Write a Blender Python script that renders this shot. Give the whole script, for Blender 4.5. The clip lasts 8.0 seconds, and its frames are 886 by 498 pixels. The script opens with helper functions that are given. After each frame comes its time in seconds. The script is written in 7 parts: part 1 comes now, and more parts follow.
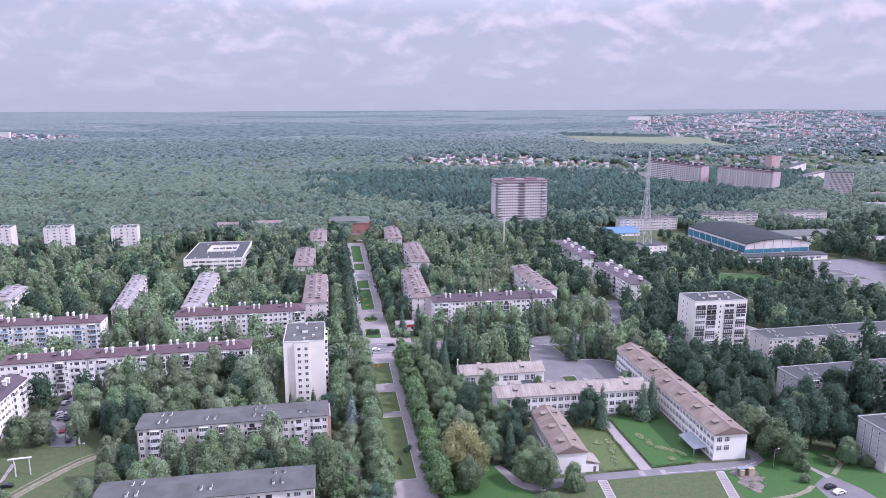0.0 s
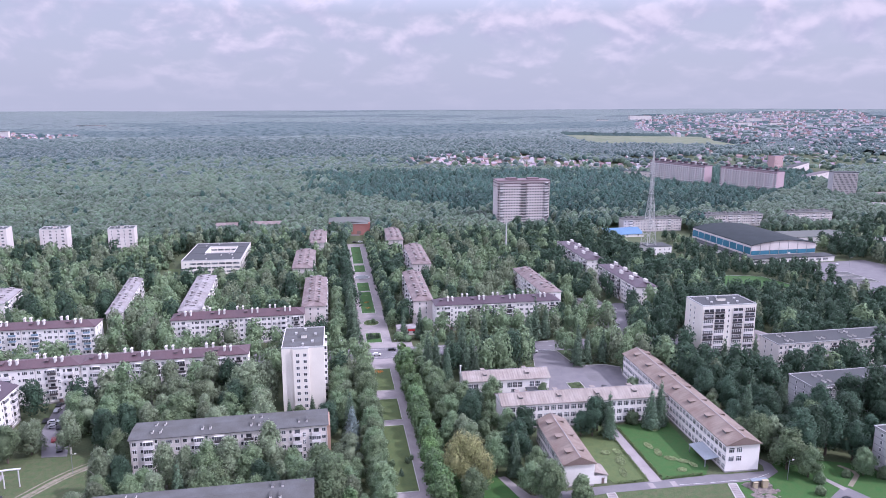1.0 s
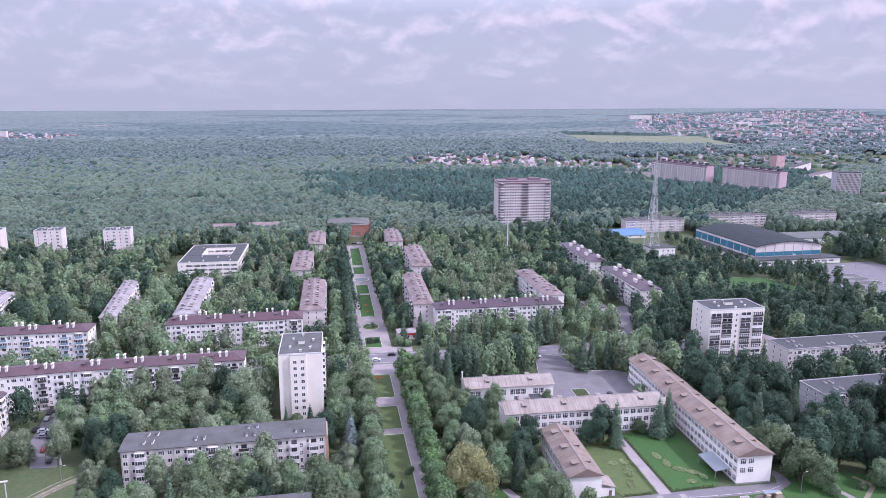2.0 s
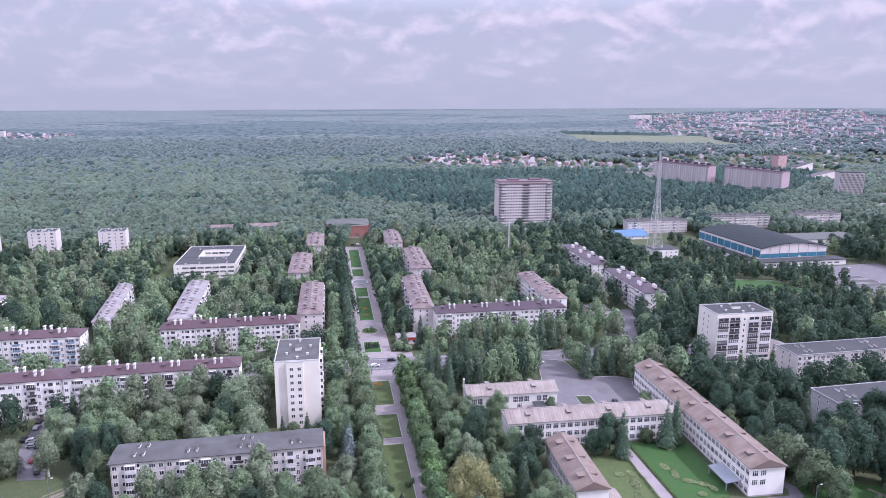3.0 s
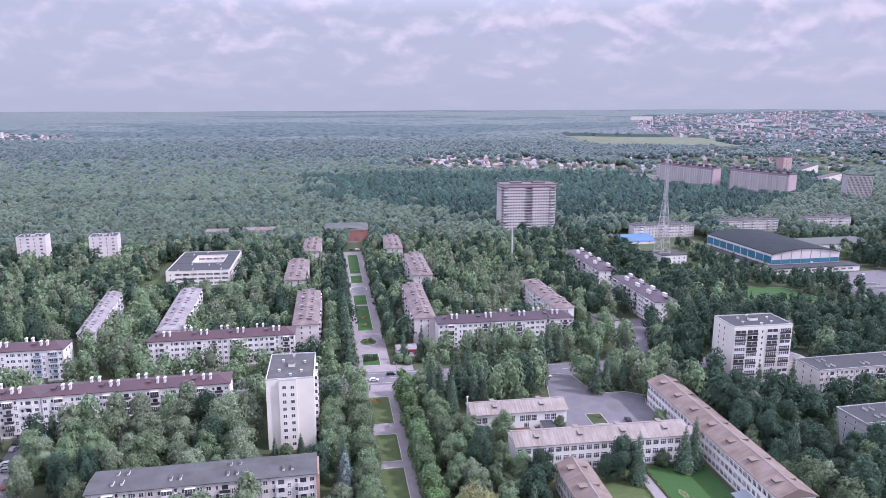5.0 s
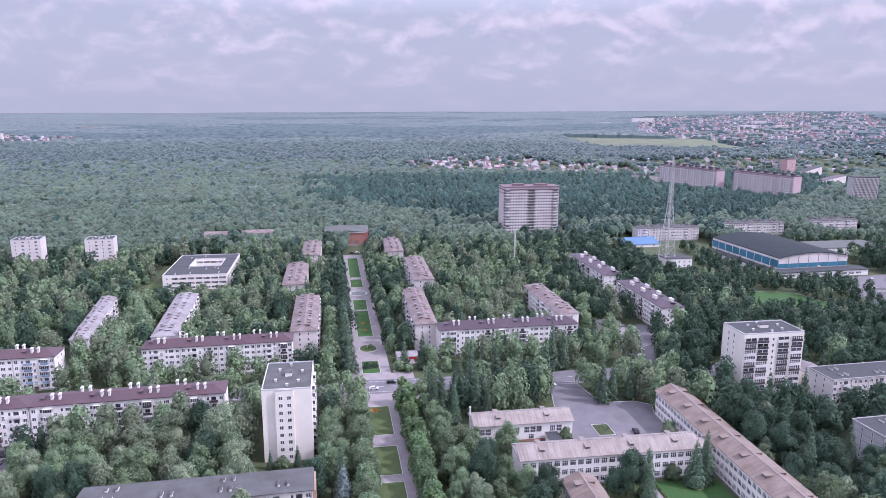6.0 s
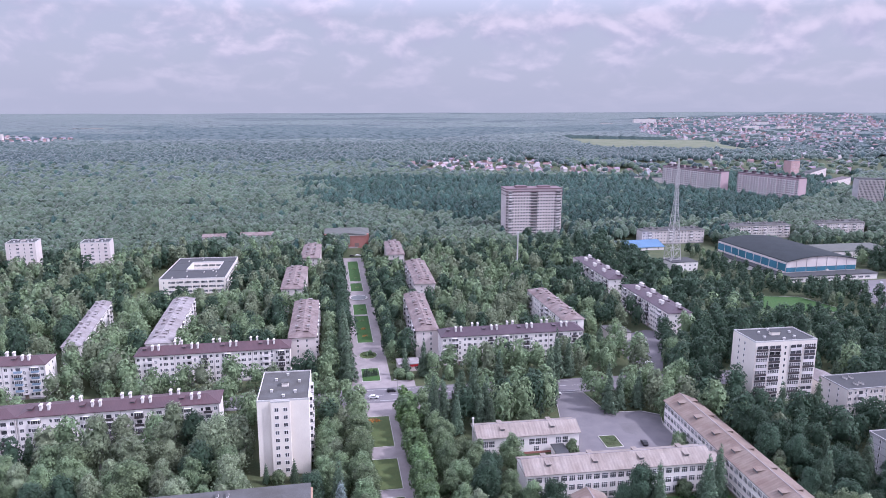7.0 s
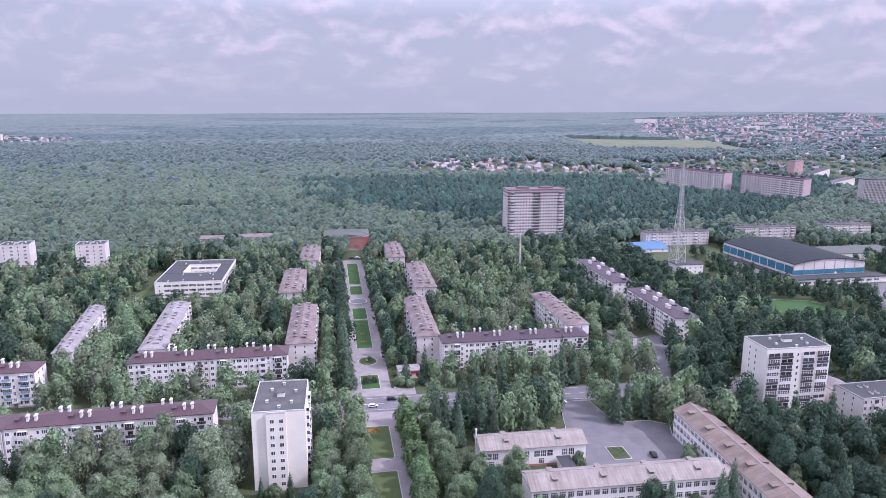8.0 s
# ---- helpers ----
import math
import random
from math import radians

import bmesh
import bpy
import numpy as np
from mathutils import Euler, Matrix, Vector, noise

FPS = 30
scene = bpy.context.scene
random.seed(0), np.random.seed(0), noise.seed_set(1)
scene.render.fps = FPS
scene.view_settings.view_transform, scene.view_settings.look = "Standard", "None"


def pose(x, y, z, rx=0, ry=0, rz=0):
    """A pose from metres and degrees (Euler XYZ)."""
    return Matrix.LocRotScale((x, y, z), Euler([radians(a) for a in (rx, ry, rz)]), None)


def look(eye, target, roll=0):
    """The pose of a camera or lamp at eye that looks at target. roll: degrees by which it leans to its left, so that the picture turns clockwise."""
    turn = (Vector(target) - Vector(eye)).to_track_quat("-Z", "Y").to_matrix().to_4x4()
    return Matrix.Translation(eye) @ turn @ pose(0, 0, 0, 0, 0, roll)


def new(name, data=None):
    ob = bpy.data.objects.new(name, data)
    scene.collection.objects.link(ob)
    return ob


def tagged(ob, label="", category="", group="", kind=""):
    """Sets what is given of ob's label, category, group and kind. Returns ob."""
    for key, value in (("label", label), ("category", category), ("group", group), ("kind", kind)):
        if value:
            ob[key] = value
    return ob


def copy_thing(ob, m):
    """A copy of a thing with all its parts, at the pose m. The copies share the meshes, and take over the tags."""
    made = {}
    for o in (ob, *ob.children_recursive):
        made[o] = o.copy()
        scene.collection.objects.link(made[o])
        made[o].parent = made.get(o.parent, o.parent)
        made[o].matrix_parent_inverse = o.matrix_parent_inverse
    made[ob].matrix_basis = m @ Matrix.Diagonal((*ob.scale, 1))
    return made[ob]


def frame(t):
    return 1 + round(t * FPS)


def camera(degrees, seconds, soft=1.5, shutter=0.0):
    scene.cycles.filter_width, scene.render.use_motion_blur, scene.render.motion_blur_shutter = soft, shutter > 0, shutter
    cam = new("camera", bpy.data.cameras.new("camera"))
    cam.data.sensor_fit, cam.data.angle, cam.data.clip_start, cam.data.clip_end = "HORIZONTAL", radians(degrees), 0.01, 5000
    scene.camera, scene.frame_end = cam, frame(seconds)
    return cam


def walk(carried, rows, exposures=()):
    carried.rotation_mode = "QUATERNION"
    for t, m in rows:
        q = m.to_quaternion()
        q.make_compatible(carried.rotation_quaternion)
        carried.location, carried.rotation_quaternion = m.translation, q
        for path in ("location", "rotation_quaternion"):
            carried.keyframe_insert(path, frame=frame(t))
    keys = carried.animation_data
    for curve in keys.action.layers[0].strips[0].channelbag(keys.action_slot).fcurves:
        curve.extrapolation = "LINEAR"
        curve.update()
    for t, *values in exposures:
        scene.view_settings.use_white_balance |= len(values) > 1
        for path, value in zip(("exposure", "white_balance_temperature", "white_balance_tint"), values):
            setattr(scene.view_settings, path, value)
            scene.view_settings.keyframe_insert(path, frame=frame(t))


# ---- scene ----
cam = camera(65.0, 8.0, soft=0.6)
PATH = [
    (0.0, 1.53, -0.87, 126.39, -8.18, -11.69, 0.15),
    (0.5, 1.58, 3.26, 126.42, -8.16, -11.71, 0.15),
    (1.0, 1.70, 7.39, 126.43, -8.16, -11.74, 0.15),
    (1.5, 1.87, 11.51, 126.43, -8.18, -11.76, 0.15),
    (3.0, 2.66, 23.94, 126.36, -8.25, -11.81, 0.15),
    (3.5, 3.00, 28.13, 126.32, -8.27, -11.80, 0.15),
    (4.0, 3.37, 32.35, 126.27, -8.27, -11.77, 0.15),
    (4.5, 3.76, 36.61, 126.22, -8.26, -11.74, 0.15),
    (6.0, 5.02, 49.68, 126.03, -8.16, -11.59, 0.2),
    (6.5, 5.45, 54.15, 125.97, -8.11, -11.54, 0.2),
    (7.0, 5.88, 58.70, 125.91, -8.07, -11.51, 0.22),
    (7.5, 6.30, 63.32, 125.84, -8.04, -11.49, 0.23),
    (8.0, 6.70, 68.03, 125.78, -8.03, -11.51, 0.22),
]


def drone(x, y, z, yaw, pitch, roll):
    a, b = radians(yaw), radians(pitch)
    way = Vector((-math.sin(a) * math.cos(b), math.cos(a) * math.cos(b), math.sin(b)))
    return look((x, y, z), Vector((x, y, z)) + way, roll)


walk(cam, [(t, drone(*p)) for t, *p in PATH], exposures=[(0.0, 0.57, 5500, 26), (8.0, 0.49, 5500, 26)])

# ---- light: sun high on the right, hazy sky with soft cumulus ----
SUN_AZ, SUN_EL = 110.0, 45.0  # degrees clockwise from +y, and above the horizon
sun_dir = Vector((math.sin(radians(SUN_AZ)) * math.cos(radians(SUN_EL)), math.cos(radians(SUN_AZ)) * math.cos(radians(SUN_EL)), math.sin(radians(SUN_EL))))
sun = new("sun", bpy.data.lights.new("sun", "SUN"))
sun.data.energy, sun.data.angle, sun.data.color = 2.75, radians(0.6), (1.0, 0.935, 0.87)
sun.matrix_world = look(sun_dir * 900, (0, 0, 0))

world = bpy.data.worlds.new("sky")
scene.world = world
world.use_nodes = True
wn, wl = world.node_tree.nodes, world.node_tree.links
wn.clear()
w_out, w_bg = wn.new("ShaderNodeOutputWorld"), wn.new("ShaderNodeBackground")
w_sky = wn.new("ShaderNodeTexSky")
w_sky.sky_type, w_sky.sun_disc = "NISHITA", False
w_sky.sun_elevation, w_sky.sun_rotation = radians(SUN_EL), radians(SUN_AZ)
w_sky.air_density, w_sky.dust_density = 1.2, 3.0
w_co, w_sep = wn.new("ShaderNodeTexCoord"), wn.new("ShaderNodeSeparateXYZ")
wl.new(w_co.outputs["Generated"], w_sep.inputs["Vector"])


def w_math(kind, a, b):
    n = wn.new("ShaderNodeMath")
    n.operation = kind
    for i, v in enumerate((a, b)):
        if isinstance(v, float):
            n.inputs[i].default_value = v
        else:
            wl.new(v, n.inputs[i])
    return n.outputs["Value"]


def w_range(value, a, b, c, d, smooth=False):
    n = wn.new("ShaderNodeMapRange")
    n.interpolation_type = "SMOOTHSTEP" if smooth else "LINEAR"
    for k, v in zip(("From Min", "From Max", "To Min", "To Max"), (a, b, c, d)):
        n.inputs[k].default_value = v
    wl.new(value, n.inputs["Value"])
    return n.outputs["Result"]


def w_deck(shift, scale, detail):
    """The density of low cumulus, flatter towards the horizon; shift looks a little higher."""
    height = w_math("POWER", w_math("MAXIMUM", w_math("ADD", w_sep.outputs["Z"], shift), 0.0), 0.75)
    v, n = wn.new("ShaderNodeCombineXYZ"), wn.new("ShaderNodeTexNoise")
    wl.new(w_sep.outputs["X"], v.inputs["X"])
    wl.new(w_sep.outputs["Y"], v.inputs["Y"])
    wl.new(w_math("MULTIPLY", height, 1.25), v.inputs["Z"])
    n.inputs["Scale"].default_value, n.inputs["Detail"].default_value, n.inputs["Roughness"].default_value = scale, detail, 0.5
    n.inputs["Distortion"].default_value = 0.25
    wl.new(v.outputs["Vector"], n.inputs["Vector"])
    return n.outputs["Fac"]


w_here, w_above = w_deck(0.0, 15.0, 6.0), w_deck(0.012, 15.0, 3.0)
w_lit = w_range(w_math("SUBTRACT", w_here, w_above), -0.16, 0.16, 0.0, 1.0, True)
w_mass = w_math("MULTIPLY", w_range(w_here, 0.41, 0.68, 0.0, 1.0, True), w_range(w_sep.outputs["Z"], 0.01, 0.09, 0.1, 1.0))
w_air, w_puff, w_cloud = wn.new("ShaderNodeMix"), wn.new("ShaderNodeMix"), wn.new("ShaderNodeMix")
w_air.data_type = w_puff.data_type = w_cloud.data_type = "RGBA"
w_air.inputs["Factor"].default_value = 0.85
w_air.inputs["B"].default_value = (5.05, 5.1, 5.45, 1)
w_puff.inputs["A"].default_value, w_puff.inputs["B"].default_value = (4.55, 4.45, 5.0, 1), (6.95, 6.25, 6.4, 1)
wl.new(w_lit, w_puff.inputs["Factor"])
wl.new(w_sky.outputs["Color"], w_air.inputs["A"])
wl.new(w_air.outputs["Result"], w_cloud.inputs["A"])
wl.new(w_puff.outputs["Result"], w_cloud.inputs["B"])
wl.new(w_mass, w_cloud.inputs["Factor"])
w_zen = wn.new("ShaderNodeMapRange")
w_zen.inputs["From Min"].default_value, w_zen.inputs["From Max"].default_value = 0.12, 0.30
w_zen.inputs["To Min"].default_value, w_zen.inputs["To Max"].default_value = 0.079, 0.225
wl.new(w_sep.outputs["Z"], w_zen.inputs["Value"])
wl.new(w_cloud.outputs["Result"], w_bg.inputs["Color"])
wl.new(w_zen.outputs["Result"], w_bg.inputs["Strength"])
wl.new(w_bg.outputs["Background"], w_out.inputs["Surface"])

# ---- materials ----
def mat(name, color, rough=0.8, metal=0.0, vary=0.15, scale=1.0, grain=8.0, bump=0.15, island=0.0, obj=0.0, second=None, spec=0.4, streak=False, sheen=0.0, through_light=0.0, relief=0.05):
    """A surface with stains at a large scale, grain at a small one and fine relief, in metres."""
    m = bpy.data.materials.new(name)
    m.use_nodes = True
    n, l = m.node_tree.nodes, m.node_tree.links
    b = n["Principled BSDF"]
    b.inputs["Roughness"].default_value, b.inputs["Metallic"].default_value = rough, metal
    b.inputs["Specular IOR Level"].default_value = spec
    big, small = n.new("ShaderNodeTexNoise"), n.new("ShaderNodeTexNoise")
    big.inputs["Scale"].default_value, big.inputs["Detail"].default_value = 0.12 * scale, 5
    small.inputs["Scale"].default_value, small.inputs["Detail"].default_value = grain * 0.3 * scale, 3
    geo = n.new("ShaderNodeNewGeometry")
    source = geo.outputs["Position"]
    if streak:
        sm = n.new("ShaderNodeMapping")
        sm.inputs["Scale"].default_value = (6, 6, 0.5)
        l.new(source, sm.inputs["Vector"])
        l.new(sm.outputs["Vector"], small.inputs["Vector"])
    else:
        l.new(source, small.inputs["Vector"])
    l.new(source, big.inputs["Vector"])
    mix = n.new("ShaderNodeMix")
    mix.data_type = "RGBA"
    ramp = n.new("ShaderNodeMapRange")
    ramp.inputs["From Min"].default_value, ramp.inputs["From Max"].default_value = 0.32, 0.68
    l.new(big.outputs["Fac"], ramp.inputs["Value"])
    l.new(ramp.outputs["Result"], mix.inputs["Factor"])
    c2 = second or tuple(c * (1 - 1.4 * vary) for c in color)
    mix.inputs["A"].default_value, mix.inputs["B"].default_value = (*color, 1), (*c2, 1)
    hsv = n.new("ShaderNodeHueSaturation")
    l.new(mix.outputs["Result"], hsv.inputs["Color"])
    val = n.new("ShaderNodeMapRange")
    val.inputs["From Min"].default_value, val.inputs["From Max"].default_value = 0.25, 0.75
    val.inputs["To Min"].default_value, val.inputs["To Max"].default_value = 1 - vary, 1 + vary
    l.new(small.outputs["Fac"], val.inputs["Value"])
    last = val.outputs["Result"]
    for amount, socket in ((island, geo.outputs["Random Per Island"]), (obj, None)):
        if amount:
            if socket is None:
                socket = n.new("ShaderNodeObjectInfo").outputs["Random"]
            r, t = n.new("ShaderNodeMapRange"), n.new("ShaderNodeMath")
            r.inputs["To Min"].default_value, r.inputs["To Max"].default_value = 1 - amount, 1 + amount
            t.operation = "MULTIPLY"
            hue_by = socket
            l.new(socket, r.inputs["Value"])
            l.new(r.outputs["Result"], t.inputs[0])
            l.new(last, t.inputs[1])
            last = t.outputs["Value"]
    if obj or island:
        h = n.new("ShaderNodeMapRange")
        h.inputs["To Min"].default_value, h.inputs["To Max"].default_value = 0.5 - 0.03 * max(obj, island), 0.5 + 0.025 * max(obj, island)
        l.new(hue_by, h.inputs["Value"])
        l.new(h.outputs["Result"], hsv.inputs["Hue"])
    l.new(last, hsv.inputs["Value"])
    l.new(hsv.outputs["Color"], b.inputs["Base Color"])
    if bump:
        bp = n.new("ShaderNodeBump")
        bp.inputs["Strength"].default_value, bp.inputs["Distance"].default_value = bump, relief
        l.new(small.outputs["Fac"], bp.inputs["Height"])
        l.new(bp.outputs["Normal"], b.inputs["Normal"])
    if sheen:
        b.inputs["Sheen Weight"].default_value, b.inputs["Sheen Roughness"].default_value = sheen, 0.4
    if through_light:
        tr, add = n.new("ShaderNodeBsdfTranslucent"), n.new("ShaderNodeMixShader")
        add.inputs["Fac"].default_value = through_light
        l.new(hsv.outputs["Color"], tr.inputs["Color"])
        l.new(b.outputs["BSDF"], add.inputs[1])
        l.new(tr.outputs["BSDF"], add.inputs[2])
        l.new(add.outputs["Shader"], n["Material Output"].inputs["Surface"])
    return m


def ribbed(m, period, strength=0.5, axis="X"):
    """Adds the relief of sheet joints or corrugation to a roof material, along one local axis."""
    n, l = m.node_tree.nodes, m.node_tree.links
    co, wv = n.new("ShaderNodeTexCoord"), n.new("ShaderNodeTexWave")
    wv.wave_type, wv.bands_direction = "BANDS", axis
    wv.inputs["Scale"].default_value = 0.314 / period
    l.new(co.outputs["Object"], wv.inputs["Vector"])
    b, bp = n["Principled BSDF"], n.new("ShaderNodeBump")
    bp.inputs["Strength"].default_value, bp.inputs["Distance"].default_value = strength, 0.06
    l.new(wv.outputs["Fac"], bp.inputs["Height"])
    l.new(bp.outputs["Normal"], b.inputs["Normal"])
    sm, no, ra, mul = n.new("ShaderNodeMapping"), n.new("ShaderNodeTexNoise"), n.new("ShaderNodeMapRange"), n.new("ShaderNodeMix")
    sm.inputs["Scale"].default_value = (1.1 / period, 0.11, 0.11) if axis == "X" else (0.11, 1.1 / period, 0.11)
    no.inputs["Scale"].default_value, no.inputs["Detail"].default_value = 1.0, 3
    ra.inputs["From Min"].default_value, ra.inputs["From Max"].default_value = 0.3, 0.7
    ra.inputs["To Min"].default_value, ra.inputs["To Max"].default_value = 1 - 0.28 * strength, 1 + 0.2 * strength
    mul.data_type, mul.blend_type = "RGBA", "MULTIPLY"
    mul.inputs["Factor"].default_value = 1.0
    l.new(co.outputs["Object"], sm.inputs["Vector"])
    l.new(sm.outputs["Vector"], no.inputs["Vector"])
    l.new(no.outputs["Fac"], ra.inputs["Value"])
    l.new(b.inputs["Base Color"].links[0].from_socket, mul.inputs["A"])
    l.new(ra.outputs["Result"], mul.inputs["B"])
    l.new(mul.outputs["Result"], b.inputs["Base Color"])
    return m


WHITE = mat("white_render", (0.76, 0.72, 0.70), 0.9, vary=0.06, scale=1.2, streak=True, second=(0.67, 0.63, 0.61))
CREAM = mat("cream_render", (0.74, 0.69, 0.63), 0.9, vary=0.06, scale=1.0, streak=True, second=(0.66, 0.61, 0.56))
# Panel grey, set a step darker to paint in cloud shade on the right.
GREYWALL = mat("grey_panel", (0.42, 0.41, 0.42), 0.9, vary=0.08, streak=True, second=(0.35, 0.34, 0.35))
SILICATE = mat("silicate_brick", (0.66, 0.61, 0.58), 0.9, vary=0.08, streak=True, second=(0.56, 0.51, 0.49))
PINKWALL = mat("pale_pink_render", (0.62, 0.56, 0.545), 0.9, vary=0.07, streak=True, second=(0.53, 0.475, 0.46))
DUSTYPINK = mat("dusty_pink_panel", (0.564, 0.504, 0.507), 0.9, vary=0.1, streak=True, second=(0.504, 0.432, 0.431))
PINKBRICK = mat("pink_brick", (0.46, 0.31, 0.31), 0.9, vary=0.08, streak=True)
REDBRICK = mat("red_brick", (0.36, 0.165, 0.14), 0.9, vary=0.1)
PLINTH = mat("grey_plinth", (0.33, 0.31, 0.31), 0.9, vary=0.1)
JOINT = mat("dark_joint", (0.14, 0.14, 0.15), 0.9, vary=0.1)
BROWNROOF = ribbed(mat("maroon_metal_roof", (0.082, 0.043, 0.051), 0.5, vary=0.1, second=(0.066, 0.038, 0.047)), 0.55, 0.35)
PLUMROOF = ribbed(mat("plum_metal_roof", (0.066, 0.043, 0.058), 0.5, vary=0.1), 0.55, 0.35)
GREYROOF = mat("grey_bitumen_roof", (0.095, 0.096, 0.100), 0.85, vary=0.2, second=(0.066, 0.064, 0.062), scale=1.4)
DARKROOF = mat("dark_bitumen_roof", (0.053, 0.055, 0.059), 0.85, vary=0.18, second=(0.048, 0.05, 0.056))
SLATE = ribbed(mat("weathered_slate_roof", (0.285, 0.250, 0.230), 0.85, vary=0.22, second=(0.216, 0.179, 0.161), scale=1.6), 1.1, 0.6)
RUSTSLATE = ribbed(mat("rusty_slate_roof", (0.218, 0.175, 0.151), 0.85, vary=0.22, second=(0.166, 0.120, 0.102), scale=1.8), 1.1, 0.6, "Y")
PALESLATE = ribbed(mat("pale_slate_roof", (0.29, 0.27, 0.28), 0.8, vary=0.22, second=(0.20, 0.175, 0.18), scale=1.6), 1.1, 0.6, "Y")
PINKSLATE = ribbed(mat("pinkish_slate_roof", (0.232, 0.189, 0.185), 0.85, vary=0.22, second=(0.138, 0.102, 0.099), scale=2.4), 1.1, 0.6, "Y")
GREENROOF = mat("grey_green_roof", (0.10, 0.105, 0.098), 0.85, vary=0.1)
ARENAROOF = mat("arena_roof_felt", (0.034, 0.041, 0.046), 0.95, vary=0.14, spec=0.2)
BLUEROOF = ribbed(mat("blue_metal_roof", (0.075, 0.16, 0.28), 0.45, vary=0.06), 0.6, 0.3)
STACK = mat("white_vent_stack", (0.60, 0.57, 0.56), 0.8, vary=0.06)
BALCONY_W = mat("white_balcony_panel", (0.68, 0.64, 0.64), 0.7, vary=0.05, obj=0.1)
BALCONY_D = mat("dark_balcony_panel", (0.065, 0.055, 0.06), 0.6, vary=0.1, obj=0.25)
BALCONY_B = mat("blue_balcony_panel", (0.20, 0.28, 0.36), 0.6, vary=0.06, obj=0.2)
FRAME = mat("white_window_frame", (0.78, 0.76, 0.76), 0.5, vary=0.03, bump=0)
GLASS = mat("dark_window_glass", (0.075, 0.078, 0.09), 0.12, vary=0.2, bump=0, obj=0.6, spec=0.45)
BLUEGLASS = mat("teal_glass_panel", (0.06, 0.19, 0.27), 0.25, vary=0.12, bump=0, obj=0.15, spec=0.5)
SLABWALL = mat("pale_pink_panel", (0.47, 0.35, 0.385), 0.9, vary=0.08, streak=True)
ORANGEBRICK = mat("orange_brick", (0.40, 0.26, 0.20), 0.9, vary=0.12)
BAND = mat("mauve_band", (0.17, 0.12, 0.135), 0.85, vary=0.1)
METAL = mat("grey_steel", (0.30, 0.30, 0.32), 0.5, metal=0.5, vary=0.08)
WOODGABLE = mat("brown_gable_boards", (0.20, 0.145, 0.13), 0.8, vary=0.15, streak=True)
ASPHALT = mat("asphalt", (0.159, 0.148, 0.159), 0.85, vary=0.10, second=(0.129, 0.120, 0.133), scale=1.5)
PAVING = mat("pale_paving", (0.279, 0.248, 0.250), 0.85, vary=0.12, second=(0.225, 0.198, 0.204), scale=2)
DIRT = mat("trodden_dirt", (0.235, 0.20, 0.165), 0.95, vary=0.25, second=(0.13, 0.125, 0.08), scale=6)
KERB = mat("whitewashed_kerb", (0.52, 0.50, 0.48), 0.85, vary=0.1)
MARK = mat("white_road_paint", (0.62, 0.6, 0.6), 0.7, vary=0.15)
LAWN = mat("mown_lawn", (0.066, 0.098, 0.036), 0.95, vary=0.26, second=(0.088, 0.112, 0.040), scale=4, grain=9, bump=0.6)
WILDGRASS = mat("rough_grass", (0.056, 0.090, 0.033), 0.95, vary=0.36, second=(0.088, 0.094, 0.048), scale=4, grain=8, bump=0.8, relief=0.2)
LUSH = mat("lush_grass", (0.029, 0.091, 0.020), 0.95, vary=0.28, second=(0.045, 0.089, 0.023), scale=3.5, grain=9, bump=0.6)
GROUND = mat("ground_cover", (0.045, 0.065, 0.028), 0.95, vary=0.25, second=(0.075, 0.085, 0.04), scale=0.8, grain=5)
FIELD = mat("dry_meadow", (0.150, 0.155, 0.105), 0.95, vary=0.2, second=(0.095, 0.12, 0.065), scale=0.2)
FLOWERS_O = mat("orange_flowers", (0.55, 0.22, 0.05), 0.9, vary=0.3, island=0.4)
FLOWERS_P = mat("pale_flowers", (0.21, 0.26, 0.12), 0.9, vary=0.3, island=0.4)
HEDGE = mat("clipped_hedge_leaves", (0.095, 0.135, 0.05), 0.9, vary=0.25, island=0.4)
BARK = mat("bark", (0.10, 0.08, 0.065), 0.95, vary=0.25, streak=True)
BIRCHBARK = mat("birch_bark", (0.45, 0.43, 0.40), 0.9, vary=0.25)
leaf = dict(vary=0.34, grain=9.0, island=0.38, obj=0.28, bump=0.8, relief=0.3, spec=0.18, through_light=0.32, sheen=0.07)
LEAF = mat("broad_leaves", (0.190, 0.250, 0.140), 0.6, second=(0.153, 0.221, 0.125), **leaf)
# Dark foliage; its colour also carries the cloud shade on the right.
LEAF_DARK_CLOUDED = mat("dark_and_cloud_shaded_leaves", (0.067, 0.113, 0.073), 0.6, second=(0.047, 0.087, 0.055), **leaf)
LEAF_BRIGHT = mat("bright_leaves", (0.151, 0.229, 0.124), 0.6, second=(0.133, 0.220, 0.078), **leaf)
LEAF_PALE = mat("birch_leaves", (0.213, 0.256, 0.166), 0.6, second=(0.183, 0.233, 0.145), **leaf)
LEAF_YELLOW = mat("yellowing_leaves", (0.312, 0.307, 0.146), 0.6, second=(0.275, 0.286, 0.132), **leaf)
NEEDLE = mat("spruce_needles", (0.138, 0.198, 0.128), 0.7, second=(0.113, 0.168, 0.115), **leaf)
NEEDLE_BLUE = mat("blue_spruce_needles", (0.208, 0.255, 0.243), 0.7, second=(0.170, 0.219, 0.214), **leaf)
WOODS = mat("woodland_crowns", (0.069, 0.102, 0.064), 0.7, vary=0.5, second=(0.045, 0.074, 0.052), scale=0.1, grain=15, island=0.3, bump=1.0, relief=1.2, sheen=0.2, spec=0.1)
